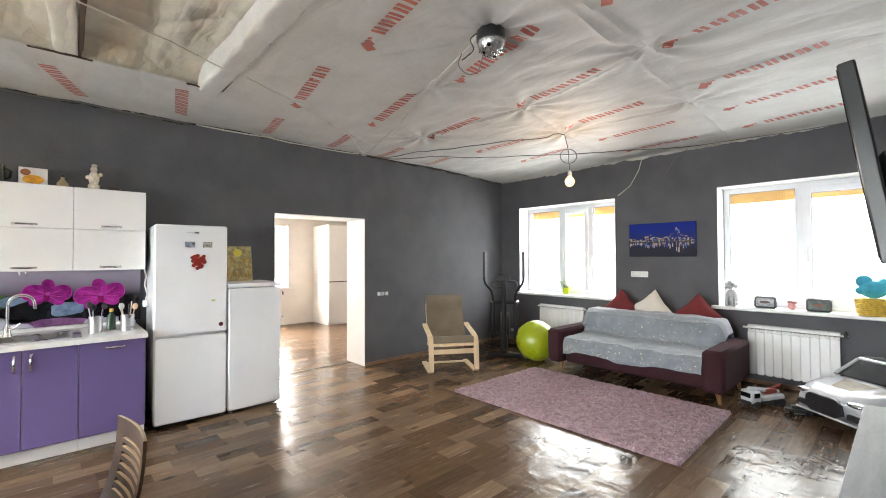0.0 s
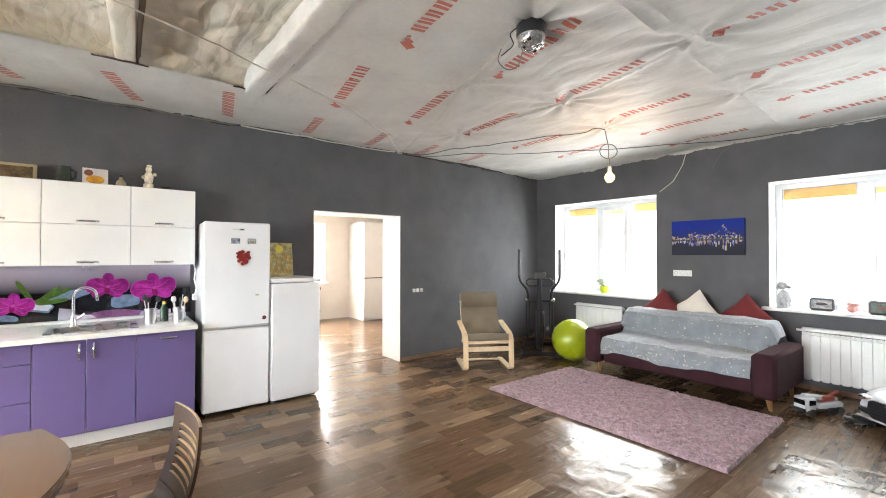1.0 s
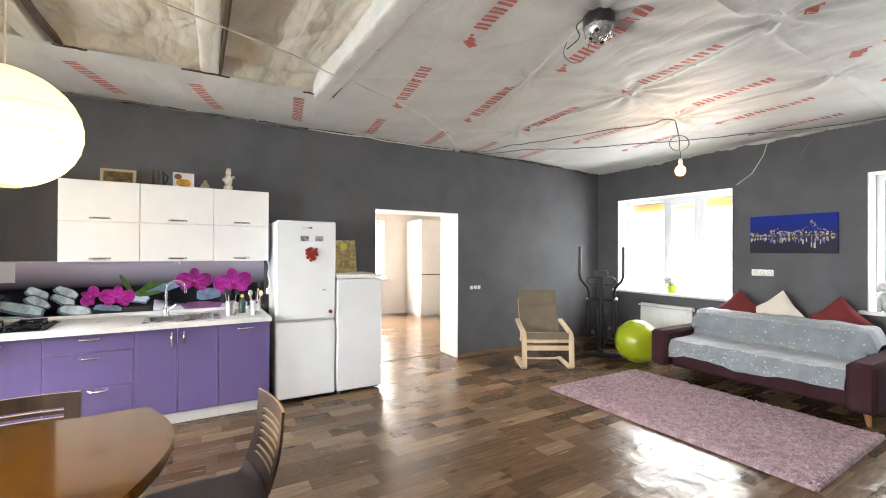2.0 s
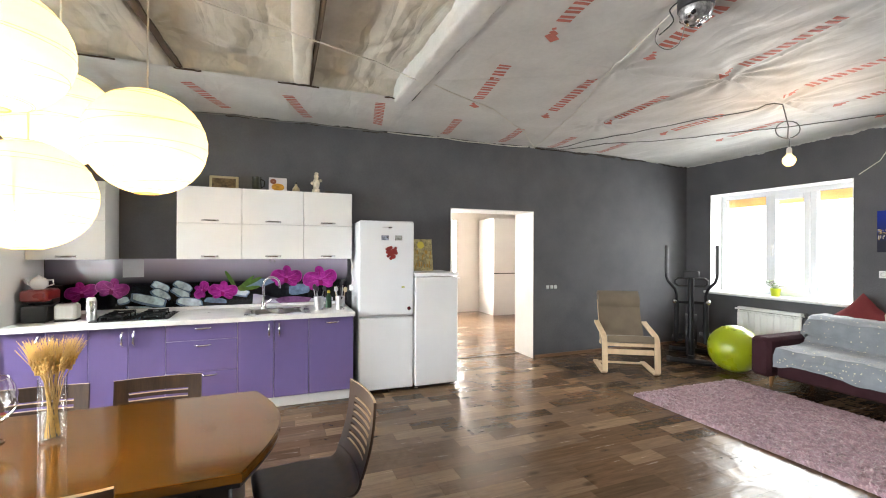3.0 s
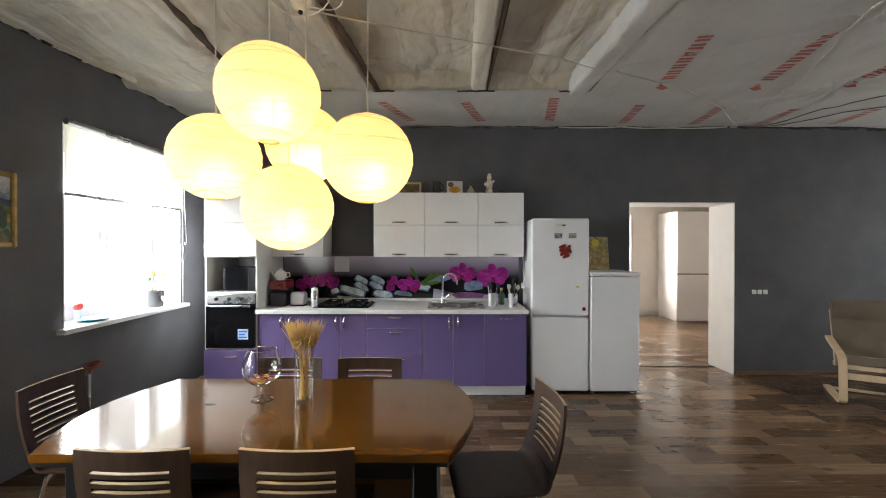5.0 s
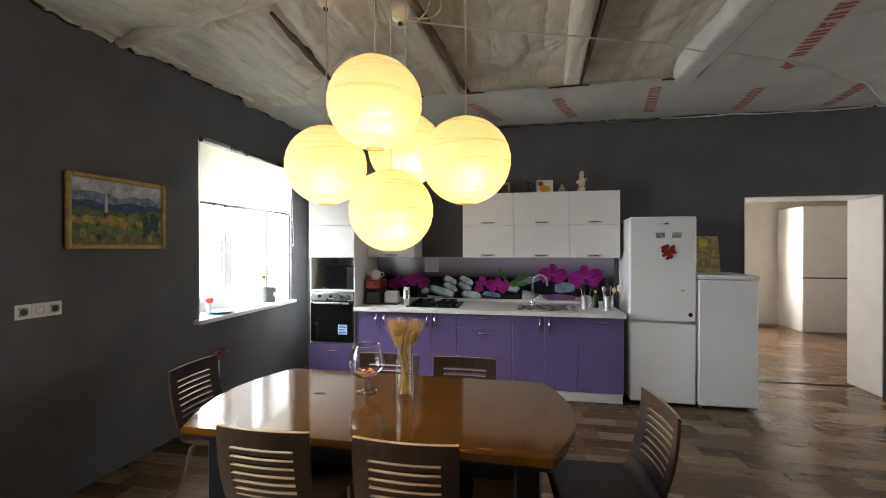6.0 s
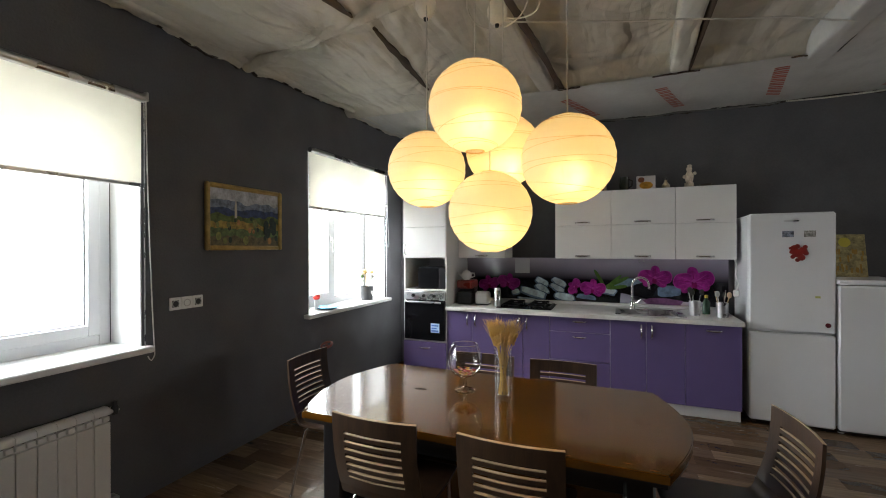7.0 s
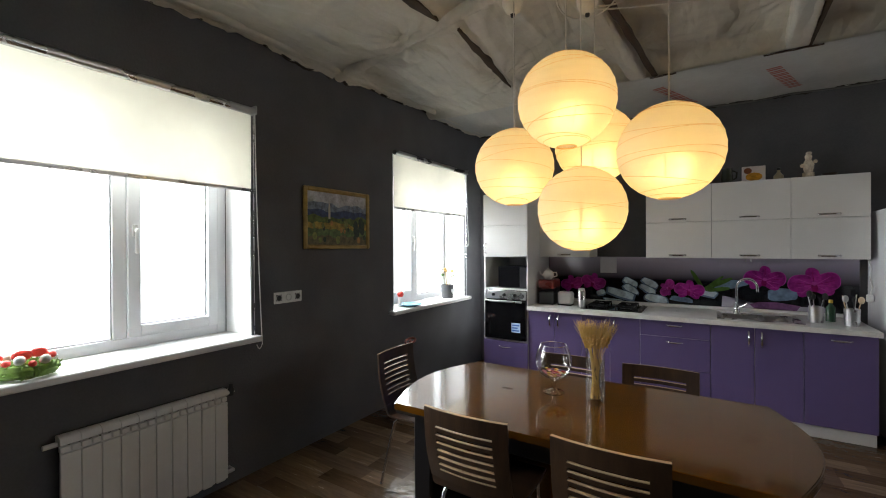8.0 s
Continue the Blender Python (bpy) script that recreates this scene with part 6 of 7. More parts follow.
for k, (b_, a_, f_, c_) in enumerate(((1.82, 0.05, 3, (0.16, 0.20, 0.28)), (1.765, 0.035, 4, (0.03, 0.055, 0.14)), (1.715, 0.03, 5, (0.09, 0.13, 0.03)), (1.67, 0.03, 6, (0.32, 0.22, 0.04)), (1.62, 0.03, 7, (0.10, 0.15, 0.05)), (1.565, 0.025, 8, (0.13, 0.11, 0.05)))):
    ridge(k, b_, a_, f_, mat("oil_layer_%s" % "abcdef"[k], c_, 0.4, 0, 0.6, 26, 80, 0.5), 3.0 + k)
part("painted_church", Shape().box(LEFT + 0.019, LEFT + 0.0205, 2.245, 2.265, 1.70, 1.79, 0).add([(LEFT + 0.0205, 2.245, 1.79), (LEFT + 0.0205, 2.265, 1.79), (LEFT + 0.0205, 2.255, 1.835)], [(0, 1, 2)]), mat("painted_white", (0.50, 0.47, 0.40), 0.5), lp, "", False)
rn = random.Random(4)
tree_m = [mat("painted_tree_" + nm, c, 0.45, 0, 0.5, 30, 90, 0.5) for nm, c in (("dark", (0.02, 0.04, 0.025)), ("olive", (0.20, 0.22, 0.06)), ("rust", (0.42, 0.20, 0.06)))]
for k in range(30):
    y_, z_, r_ = cy0 + 0.03 + (cy1 - cy0 - 0.06) * rn.random(), cz0 + 0.02 + 0.20 * rn.random(), 0.010 + 0.016 * rn.random()
    if k > 22:
        y_, z_, r_ = cy1 - 0.04 - 0.10 * rn.random(), cz0 + 0.06 + 0.13 * rn.random(), 0.028
    ov = Shape().lathe([(0.001, 0), (r_, 0)], 10).turned(pose(LEFT + 0.0212 + 0.0002 * k, y_, z_, 0, 90, 0) @ Matrix.Diagonal((1.4, 1, 1, 1)))
    part("painted_tree", ov, tree_m[k % 3 if k < 23 else 0], lp, "", False)


def switch_bank(name, origin, n, gang, label, sockets=(), tall=0.078, gap=0.002, bare=()):
    """Row of wall plates; local x runs along the wall and -y into the room."""
    t = thing(name, origin, label, "switch")
    for k in range(n):
        pl = part("plate", Shape().box(k * gang, k * gang + gang - gap, -0.010, 0.0, 0.0, tall, 0.004), WHITE_PLASTIC, t)
        if k in bare:
            part("open_insert", Shape().box(k * gang + 0.016, k * gang + gang - 0.018, -0.0115, -0.009, 0.018, tall - 0.018, 0.002), BLACK, pl, "dark open insert")
        if k in sockets:
            part("socket_ring", Shape().tube([(k * gang + gang / 2 + 0.022 * math.cos(a), -0.011, 0.039 + 0.022 * math.sin(a)) for a in [j * 0.5236 for j in range(13)]], 0.003, 6), mat("shaded_socket", (0.45, 0.45, 0.44), 0.4) if "shaded_socket" not in bpy.data.materials else bpy.data.materials["shaded_socket"], pl)
        else:
            part("rocker", Shape().box(k * gang + 0.010, k * gang + gang - gap - 0.010, -0.014, -0.009, 0.010, tall - 0.010, 0.003), WHITE_PLASTIC, pl)
    return t


switch_bank("light_switch", pose(3.53, DOORWALL, 0.930), 3, 0.064, "three small white light switches in a row on the wall", gap=0.014, tall=0.050)
switch_bank("power_sockets", pose(RIGHT, 2.53, 1.175, 0, 0, -90), 3, 0.078, "row of three white sockets on the wall", (0, 1, 2))
switch_bank("power_sockets", pose(LEFT, 1.762, 1.086, 0, 0, 90), 3, 0.078, "white socket row with two dark open inserts", (0, 1, 2), 0.080, 0.001, (0, 2))


# ---- radiators ----
def radiator(origin, n, height, label):
    """Sectional radiator: local x along the wall, -y into the room."""
    r = thing("radiator", origin, label, "radiator", "white sectional radiators")
    w = 0.078
    for k in range(n):
        a, b = k * w + 0.0012, k * w + w - 0.0012
        s_ = Shape().box(a, b, -0.085, -0.068, 0.012, height - 0.078, 0.003).box(a + 0.020, b - 0.020, -0.069, -0.02, 0.02, height - 0.05, 0.004)
        s_.box(a + 0.005, b - 0.005, -0.083, -0.02, 0.0, 0.05, 0.010)
        sec = part("section", s_, RAD, r)
        cap = [(-0.020, height - 0.040), (-0.020, height - 0.006), (-0.030, height), (-0.060, height), (-0.075, height - 0.004), (-0.085, height - 0.014), (-0.088, height - 0.034), (-0.080, height - 0.040)]
        m_ = len(cap)
        part("top_cap", Shape().add([(a, y_, z_) for y_, z_ in cap] + [(b, y_, z_) for y_, z_ in cap], [tuple(range(m_)), tuple(reversed(range(m_, 2 * m_)))] + [(i_, (i_ + 1) % m_, m_ + (i_ + 1) % m_, m_ + i_) for i_ in range(m_)]), RAD, sec)
        mid = (a + b) / 2
        for t0, t1 in ((a + 0.001, mid - 0.004), (mid + 0.004, b - 0.001)):
            part("louvre", Shape().box(t0, t1, -0.082, -0.050, height - 0.074, height - 0.046, 0.004), RAD, sec)
    # added dark block: paints the shade seen between the louvres
    part("inner_core", Shape().box(0.006, n * w - 0.006, -0.060, -0.050, height - 0.080, height - 0.030, 0.002), UNDER, r, "dark block painted for the shade behind the louvres")
    L2 = n * w
    part("fin_plate", Shape().box(0.004, L2 - 0.006, -0.066, -0.060, 0.02, height - 0.06, 0.002), RAD, r)
    part("pipe", Shape().tube([(-0.05, -0.05, height - 0.035), (0.01, -0.05, height - 0.035)], 0.012, 10), RAD, r)
    part("pipe", Shape().tube([(L2, -0.05, height - 0.035), (L2 + 0.05, -0.05, height - 0.035), (L2 + 0.05, -0.002, height - 0.035)], 0.012, 10), RAD, r)
    part("pipe", Shape().tube([(L2, -0.05, 0.03), (L2 + 0.05, -0.05, 0.03), (L2 + 0.05, -0.002, 0.03)], 0.012, 10), STEEL, r)
    part("valve", Shape().lathe([(0.016, -0.02), (0.018, 0.02), (0.012, 0.03), (0.012, 0.05), (0.001, 0.052)], 12, (L2 + 0.04, -0.05, height - 0.035)), BLACK, r, "dark valve head")
    part("bracket", Shape().box(0.1, 0.13, -0.03, -0.001, height - 0.1, height - 0.06, 0.002).box(L2 - 0.13, L2 - 0.1, -0.03, -0.001, height - 0.1, height - 0.06, 0.002), STEEL, r)
    return r


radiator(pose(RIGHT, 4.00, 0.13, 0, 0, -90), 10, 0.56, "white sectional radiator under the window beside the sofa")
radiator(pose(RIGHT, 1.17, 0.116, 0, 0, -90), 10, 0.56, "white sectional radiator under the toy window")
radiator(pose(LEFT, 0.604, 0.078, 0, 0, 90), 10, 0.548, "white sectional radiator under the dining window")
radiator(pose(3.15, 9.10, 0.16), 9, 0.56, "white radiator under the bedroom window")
vp = thing("pipe_valve", pose(LEFT + 0.05, 3.22, 0.0), "rusty red valve on a heating pipe", "valve")
part("pipe", Shape().tube([(0, 0, 0), (0, 0, 0.52)], 0.013, 10).tube([(0, 0, 0.50), (-0.05, 0, 0.50)], 0.013, 10), STEEL, vp)
part("wheel", Shape().tube([(0.03 + 0.048 * math.cos(a), 0.048 * math.sin(a), 0.57 + 0.018 * math.sin(a)) for a in [j * 0.5236 for j in range(13)]], 0.012, 8).ball((0.03, 0, 0.56), 0.018, 6).tube([(0, 0, 0.5), (0.03, 0, 0.56)], 0.012, 8), TERRACOTTA, vp, "rusty red hand wheel")


# ---- sofa corner ----
sf = thing("sofa", ORIGIN, "plum fabric sofa with wooden legs under a throw", "sofa")
SY0_, SY1_ = 1.09, 3.04
part("base", Shape().box(4.99, 5.86, SY0_ + 0.20, SY1_ - 0.20, 0.14, 0.30, 0.02), SOFA, sf)
for y0 in (SY0_, SY1_ - 0.20):
    part("armrest", Shape().box(4.88, 5.84, y0, y0 + 0.20, 0.14, 0.55, 0.035), SOFA, sf)
part("seat_cushion", Shape().box(4.96, 5.62, SY0_ + 0.205, SY1_ - 0.205, 0.30, 0.43, 0.05), SOFA, sf)
part("backrest", Shape().box(5.52, 5.86, SY0_ + 0.205, SY1_ - 0.205, 0.30, 0.72, 0.07), SOFA, sf)
for lx0, ly0 in ((5.06, 1.20), (5.06, 2.92), (5.76, 1.20), (5.76, 2.92)):
    part("leg", Shape().tube([(lx0, ly0, 0.145), (lx0 + 0.03 * (1 if lx0 > 5.4 else 0.3), ly0 + 0.02 * (1 if ly0 > 2 else -1), 0.0)], 0.030, 12, 0.015), wood("brown_leg_wood", (0.14, 0.06, 0.02), (0.24, 0.12, 0.05), 0.4, "z") if "brown_leg_wood" not in bpy.data.materials else bpy.data.materials["brown_leg_wood"], sf)


def throw_at(u, v):
    """Path over the back, down to the seat and over its front edge."""
    prof_ = [(5.87, 0.42), (5.875, 0.66), (5.82, 0.745), (5.62, 0.745), (5.53, 0.70), (5.50, 0.58), (5.47, 0.46), (5.40, 0.442), (5.10, 0.442), (4.985, 0.43), (4.945, 0.37), (4.94, 0.31), (4.935, 0.26)]
    t = v * (len(prof_) - 1)
    i_ = min(int(t), len(prof_) - 2)
    f_ = t - i_
    x = prof_[i_][0] + (prof_[i_ + 1][0] - prof_[i_][0]) * f_
    z = prof_[i_][1] + (prof_[i_ + 1][1] - prof_[i_][1]) * f_
    y = 1.30 + 1.54 * u
    w_ = 0.016 * noise.noise((y * 4, v * 9, 1)) + 0.010 * noise.noise((y * 11, v * 16, 4))
    if v < 0.45:
        side = max(0.0, abs(u - 0.5) - 0.455) / 0.045
        y += (u - 0.5) * 0.13
        z -= 0.15 * side * side
    if v > 0.80:
        z += 0.05 * noise.noise((y * 2.2, 3, 1)) * (v - 0.8) * 5 - 0.02 * (u - 0.5)
        x += 0.012 * math.sin(y * 14) * (v - 0.8) * 5
    return (x - 0.012 + w_ * 0.8, y + 0.02 * noise.noise((v * 6, u * 3, 8)), z + 0.020 + w_)


th = thing("sofa_throw", ORIGIN, "grey blue throw with white dots spread over the sofa", "blanket")
part("cloth", Shape().slab(60, 60, throw_at, -0.006), THROW, th)
dts = Shape()
rn = random.Random(8)
for k in range(330):
    u, v = 0.03 + 0.94 * rn.random(), 0.20 + 0.78 * rn.random()
    p = Vector(throw_at(u, v))
    e = 0.004
    nn = (Vector(throw_at(u + e, v)) - Vector(throw_at(u - e, v))).cross(Vector(throw_at(u, v + e)) - Vector(throw_at(u, v - e))).normalized()
    t1 = Vector((0, 1, 0))
    t2 = nn.cross(t1).normalized()
    r_ = 0.003 + 0.005 * rn.random()
    for sgn in (1, -1):
        dts.add([tuple(p + nn * 0.0085 * sgn + (t1 * math.cos(a) + t2 * math.sin(a)) * r_) for a in [j * 1.0472 for j in range(6)]], [(0, 1, 2, 3, 4, 5)])
tagged(part("dots", dts, DOTS, th, "white woven dots", False), kind="stuff")


def cushion(y, z, size, tilt, m, label):
    def pt(u, v, s):
        a, b = 2 * u - 1, 2 * v - 1
        puff = (max(0, 1 - a ** 2) * max(0, 1 - b ** 2)) ** 0.45 * 0.075
        k = 1 - 0.10 * (1 - abs(a)) * abs(b) ** 3
        k2 = 1 - 0.10 * (1 - abs(b)) * abs(a) ** 3
        return (s * puff, a * size / 2 * k2, b * size / 2 * k)
    s_ = Shape().sheet(16, 16, lambda u, v: pt(u, v, 1)).sheet(16, 16, lambda u, v: pt(u, v, -1))
    return single("cushion", s_, m, pose(5.955, y, z, 0, 6, 0) @ pose(0, 0, 0, tilt), label, "cushion", "cushions on the sofa")


cushion(2.56, 0.735, 0.40, 43, RED_CUSHION, "dark red cushion propped behind the sofa back")
cushion(2.16, 0.745, 0.41, 52, CREAM_CUSHION, "cream cushion propped behind the sofa back")
cushion(1.63, 0.735, 0.40, 46, RED_CUSHION, "dark red cushion propped behind the sofa back")

RX0, RX1, RY0, RY1 = 3.44, 4.86, 1.02, 3.23
NX, NY = 150, 230
jit = np.random.RandomState(2).rand(NY + 1, NX + 1, 3)


def pile(u, v):
    i_, j_ = round(u * NX), round(v * NY)
    q = jit[j_, i_]
    edge = min(u, 1 - u, v, 1 - v)
    h = 0.006 if edge < 1e-6 else 0.020 + 0.020 * q[2] + 0.006 * noise.noise((u * 14, v * 22, 0))
    x = RX0 + (RX1 - RX0) * u + 0.010 * (q[0] - 0.5) + 0.015 * noise.noise((v * 5, 1, 1)) * (1 if u in (0.0, 1.0) else 0)
    y = RY0 + (RY1 - RY0) * v + 0.010 * (q[1] - 0.5) + 0.06 * (u - 0.5) * (0.5 - v)
    return (x, y, h)


rg = thing("shaggy_rug", ORIGIN, "dusty pink shaggy rug on the floor", "rug")
part("tufted_top", Shape().sheet(NX, NY, pile), RUG, rg, "", False)
part("backing", Shape().box(RX0 + 0.01, RX1 - 0.01, RY0 + 0.02, RY1 - 0.02, 0.001, 0.009, 0.002), RUG, rg)

single("exercise_ball", Shape().lathe([(max(0.283 * math.sin(math.pi * i / 40), 1e-4) * (1 - 0.006 * (i % 2) * (1 if 8 < i < 32 else 0)), 0.280 - 0.280 * math.cos(math.pi * i / 40)) for i in range(41)], 56), BALL, pose(5.27, 3.47, 0, 0, 0, 0), "lime green exercise ball on the floor", "ball")

# elliptical trainer, local -y faces the room
el = thing("elliptical_trainer", pose(5.25, 4.03, 0, 0, 0, -52), "black elliptical trainer in the room corner", "exercise machine")
part("base_rail", Shape().box(-0.04, 0.04, -0.25, 0.50, 0.05, 0.11, 0.012), BLACK_METAL, el)
for sy in (-0.24, 0.48):
    st_ = part("stabiliser", Shape().tube([(-0.24, sy, 0.04), (0.24, sy, 0.04)], 0.034, 14), BLACK_METAL, el)
    for sx in (-1, 1):
        part("end_cap", Shape().tube([(sx * 0.235, sy, 0.042), (sx * 0.275, sy, 0.042)], 0.041, 14), BLACK, st_)
part("flywheel_housing", Shape().tube([(-0.07, 0.22, 0.36), (0.07, 0.22, 0.36)], 0.23, 28).box(-0.05, 0.05, -0.15, 0.2, 0.08, 0.30, 0.02), BLACK, el)
part("mast", Shape().tube([(0, -0.14, 0.09), (0, -0.10, 0.6), (0, -0.06, 1.10)], 0.036, 14), BLACK_METAL, el)
part("console", Shape().box(-0.095, 0.095, -0.10, -0.05, 1.10, 1.20, 0.014), BLACK, el)
part("pulse_grip", Shape().tube([(-0.04, -0.08, 1.0), (-0.15, -0.10, 1.0), (-0.185, -0.10, 1.03), (-0.185, -0.10, 1.07), (-0.15, -0.10, 1.10), (-0.04, -0.08, 1.10)], 0.015, 10).tube([(0.04, -0.08, 1.0), (0.15, -0.10, 1.0), (0.185, -0.10, 1.03), (0.185, -0.10, 1.07), (0.15, -0.10, 1.10), (0.04, -0.08, 1.10)], 0.015, 10), BLACK, el)
part("axle", Shape().tube([(-0.21, -0.08, 0.78), (0.21, -0.08, 0.78)], 0.020, 12), BLACK_METAL, el)
for sx in (-1, 1):
    a_ = part("swing_arm", Shape().tube([(sx * 0.165, -0.08, 0.78), (sx * 0.165, -0.10, 0.88), (sx * 0.185, -0.14, 0.96), (sx * 0.265, -0.17, 1.06), (sx * 0.285, -0.17, 1.12), (sx * 0.285, -0.15, 1.52)], 0.018, 12), BLACK_METAL, el)
    part("foam_grip", Shape().tube([(sx * 0.285, -0.165, 1.16), (sx * 0.285, -0.15, 1.53)], 0.022, 12), BLACK, a_)
    part("pivot_cap", Shape().ball((sx * 0.19, -0.09, 0.79), 0.032, 10), CHROME, a_, "chrome pivot cap")
    part("lower_arm", Shape().tube([(sx * 0.165, -0.08, 0.78), (sx * 0.17, -0.10, 0.26)], 0.034, 12), BLACK_METAL, el)
    b_ = part("pedal_bar", Shape().tube([(sx * 0.17, -0.10, 0.26), (sx * 0.15, 0.32, 0.34 + 0.08 * sx)], 0.020, 10), BLACK_METAL, el)
    part("pedal", Shape().box(sx * 0.16 - 0.065, sx * 0.16 + 0.065, -0.10, 0.22, 0.29 + 0.03 * sx, 0.33 + 0.03 * sx, 0.012), BLACK, b_)

# bentwood armchair, local -y is its front
ac = thing("bentwood_armchair", pose(3.951, 3.774, 0, 0, 0, -31.3), "pale birch bentwood armchair with taupe cushion", "armchair")
for sx in (-0.29, 0.29):
    path = [(0.60, 0.018), (0.30, 0.018), (0.05, 0.018), (-0.005, 0.05), (0.0, 0.12), (0.012, 0.28), (0.02, 0.37), (0.045, 0.425), (0.10, 0.455), (0.28, 0.490), (0.46, 0.525), (0.54, 0.545)]
    fine_ = []
    for (ya, za), (yb, zb) in zip(path, path[1:]):
        fine_ += [(ya + (yb - ya) * k / 3, za + (zb - za) * k / 3) for k in range(3)]
    fine_.append(path[-1])
    # flat bent lamella: wide across, thin along its curve
    sh_ = Shape()
    k0 = len(sh_.v)
    for i_, (y_, z_) in enumerate(fine_):
        ya, za = fine_[max(i_ - 1, 0)]
        yb, zb = fine_[min(i_ + 1, len(fine_) - 1)]
        d_ = Vector((0, yb - ya, zb - za)).normalized()
        nrm_ = Vector((0, -d_.z, d_.y)) * 0.012
        for ox, sg in ((-0.030, 1), (0.030, 1), (0.030, -1), (-0.030, -1)):
            sh_.v.append((sx + ox, y_ + nrm_.y * sg, z_ + nrm_.z * sg))
    for i_ in range(len(fine_) - 1):
        for j_ in range(4):
            a0_ = k0 + i_ * 4
            sh_.f.append((a0_ + j_, a0_ + (j_ + 1) % 4, a0_ + 4 + (j_ + 1) % 4, a0_ + 4 + j_))
    sh_.f += [(k0, k0 + 3, k0 + 2, k0 + 1), tuple(k0 + (len(fine_) - 1) * 4 + j_ for j_ in range(4))]
    part("side_frame", sh_, BIRCH, ac)
    part("back_post", Shape().box(sx * 0.83 - 0.02, sx * 0.83 + 0.02, -0.012, 0.012, -0.25, 0.34, 0.005).turned(pose(0, 0.545, 0.50, -24)), BIRCH, ac)
part("cross_rail", Shape().box(-0.26, 0.26, 0.02, 0.045, 0.24, 0.30, 0.006), BIRCH, ac)
part("cross_rail", Shape().box(-0.26, 0.26, 0.02, 0.045, 0.335, 0.375, 0.006), BIRCH, ac)
part("cross_rail", Shape().box(-0.26, 0.26, 0.52, 0.545, 0.006, 0.032, 0.006), BIRCH, ac)
part("cross_rail", Shape().box(-0.26, 0.26, 0.50, 0.525, 0.26, 0.31, 0.006), BIRCH, ac)


def pad(u, v):
    if v < 0.5:
        t = v * 2
        y, z = 0.0 + 0.46 * t, 0.385 - 0.125 * t + 0.02 * math.sin(math.pi * t)
    else:
        t = (v - 0.5) * 2
        y, z = 0.46 + 0.29 * t + 0.02 * math.sin(math.pi * t), 0.26 + 0.635 * t
    return (-0.255 + 0.51 * u, y, z + 0.006 * math.sin(math.pi * u) + 0.006 * noise.noise((u * 5, v * 12, 0)))


part("cushion", Shape().slab(14, 36, pad, 0.075), BEIGE, ac)
part("head_pillow", Shape().slab(14, 10, lambda u, v: (-0.252 + 0.504 * u, 0.632 + 0.075 * v - 0.040 * math.sin(math.pi * v), 0.740 + 0.160 * v), 0.035), BEIGE, ac)

# things on the sofa-side sills
PLANT = thing("potted_plant", pose(6.27, 3.60, WIN_SOFA[2] + 0.002), "small green plant in a lime pot on the sill", "plant")
part("pot", Shape().lathe([(0.001, 0), (0.045, 0), (0.060, 0.105), (0.055, 0.105), (0.042, 0.01)], 24), mat("lime_pot", (0.45, 0.55, 0.02), 0.3), PLANT)
part("soil", Shape().lathe([(0.054, 0.088), (0.001, 0.092)], 20), UNDER, PLANT)
rn = random.Random(21)
lf = mat("plant_leaf", (0.07, 0.13, 0.03), 0.45, 0, 0.3)
for k in range(20):
    a, r_ = rn.random() * 6.28, 0.06 + 0.13 * rn.random()
    b_ = Vector((0.012 * math.cos(a), 0.012 * math.sin(a), 0.09))
    t_ = Vector((r_ * 0.6 * math.cos(a), r_ * math.sin(a), 0.15 + 0.07 * rn.random()))
    s_ = Shape().tube([b_, (b_ + t_) / 2 + Vector((0, 0, 0.02)), t_], 0.002, 5)
    sd = Vector((-math.sin(a), math.cos(a), 0)) * 0.024
    dn = Vector((math.cos(a), math.sin(a), -0.25)).normalized()
    s_.add([t_, t_ + dn * 0.025 + sd, t_ + dn * 0.06, t_ + dn * 0.025 - sd, t_ + dn * 0.028 + Vector((0, 0, 0.007))], [(0, 1, 4), (1, 2, 4), (2, 3, 4), (3, 0, 4)])
    part("leaf", s_, lf, PLANT)
SZ = WIN_TOY[2] + 0.002
dg = Shape().ball((0, 0, 0.075), 0.05, 10, (0.8, 1, 1.5)).ball((0, 0.01, 0.185), 0.036, 10, (1, 1.1, 1)).ball((-0.02, -0.035, 0.175), 0.020, 8).tube([(0, 0.02, 0.20), (0, 0.05, 0.15)], 0.012, 6).tube([(0, -0.02, 0.2), (0, -0.045, 0.16)], 0.010, 6).tube([(-0.03, -0.02, 0.10), (-0.04, -0.025, 0.0)], 0.014, 8).tube([(-0.03, 0.03, 0.10), (-0.04, 0.03, 0.0)], 0.014, 8).ball((0.02, 0, 0.025), 0.05, 8, (1, 1, 0.5))
single("dog_figurine", dg, mat("pale_grey_ceramic", (0.40, 0.40, 0.41), 0.4, 0, 0.35, 26, 60, 0.2), pose(6.24, 1.345, SZ) @ Matrix.Scale(1.35, 4), "pale grey sitting dog figurine on the sill", "figurine")


def cased_toy(y, m1, m2, m3, label):
    t = thing("packed_toy", pose(6.24, y, SZ, 0, 0, -88) @ Matrix.Scale(0.82, 4), label, "box", "boxes on the window sill")
    part("case", Shape().box(-0.125, 0.125, -0.045, 0.045, 0, 0.165, 0.022), m1, t)
    part("picture_panel", Shape().box(-0.10, 0.10, -0.048, -0.044, 0.03, 0.14, 0.003), m2, t)
    part("badge", Shape().ball((0, -0.048, 0.088), 0.06, 10, (1, 0.05, 0.32)), m3, t)


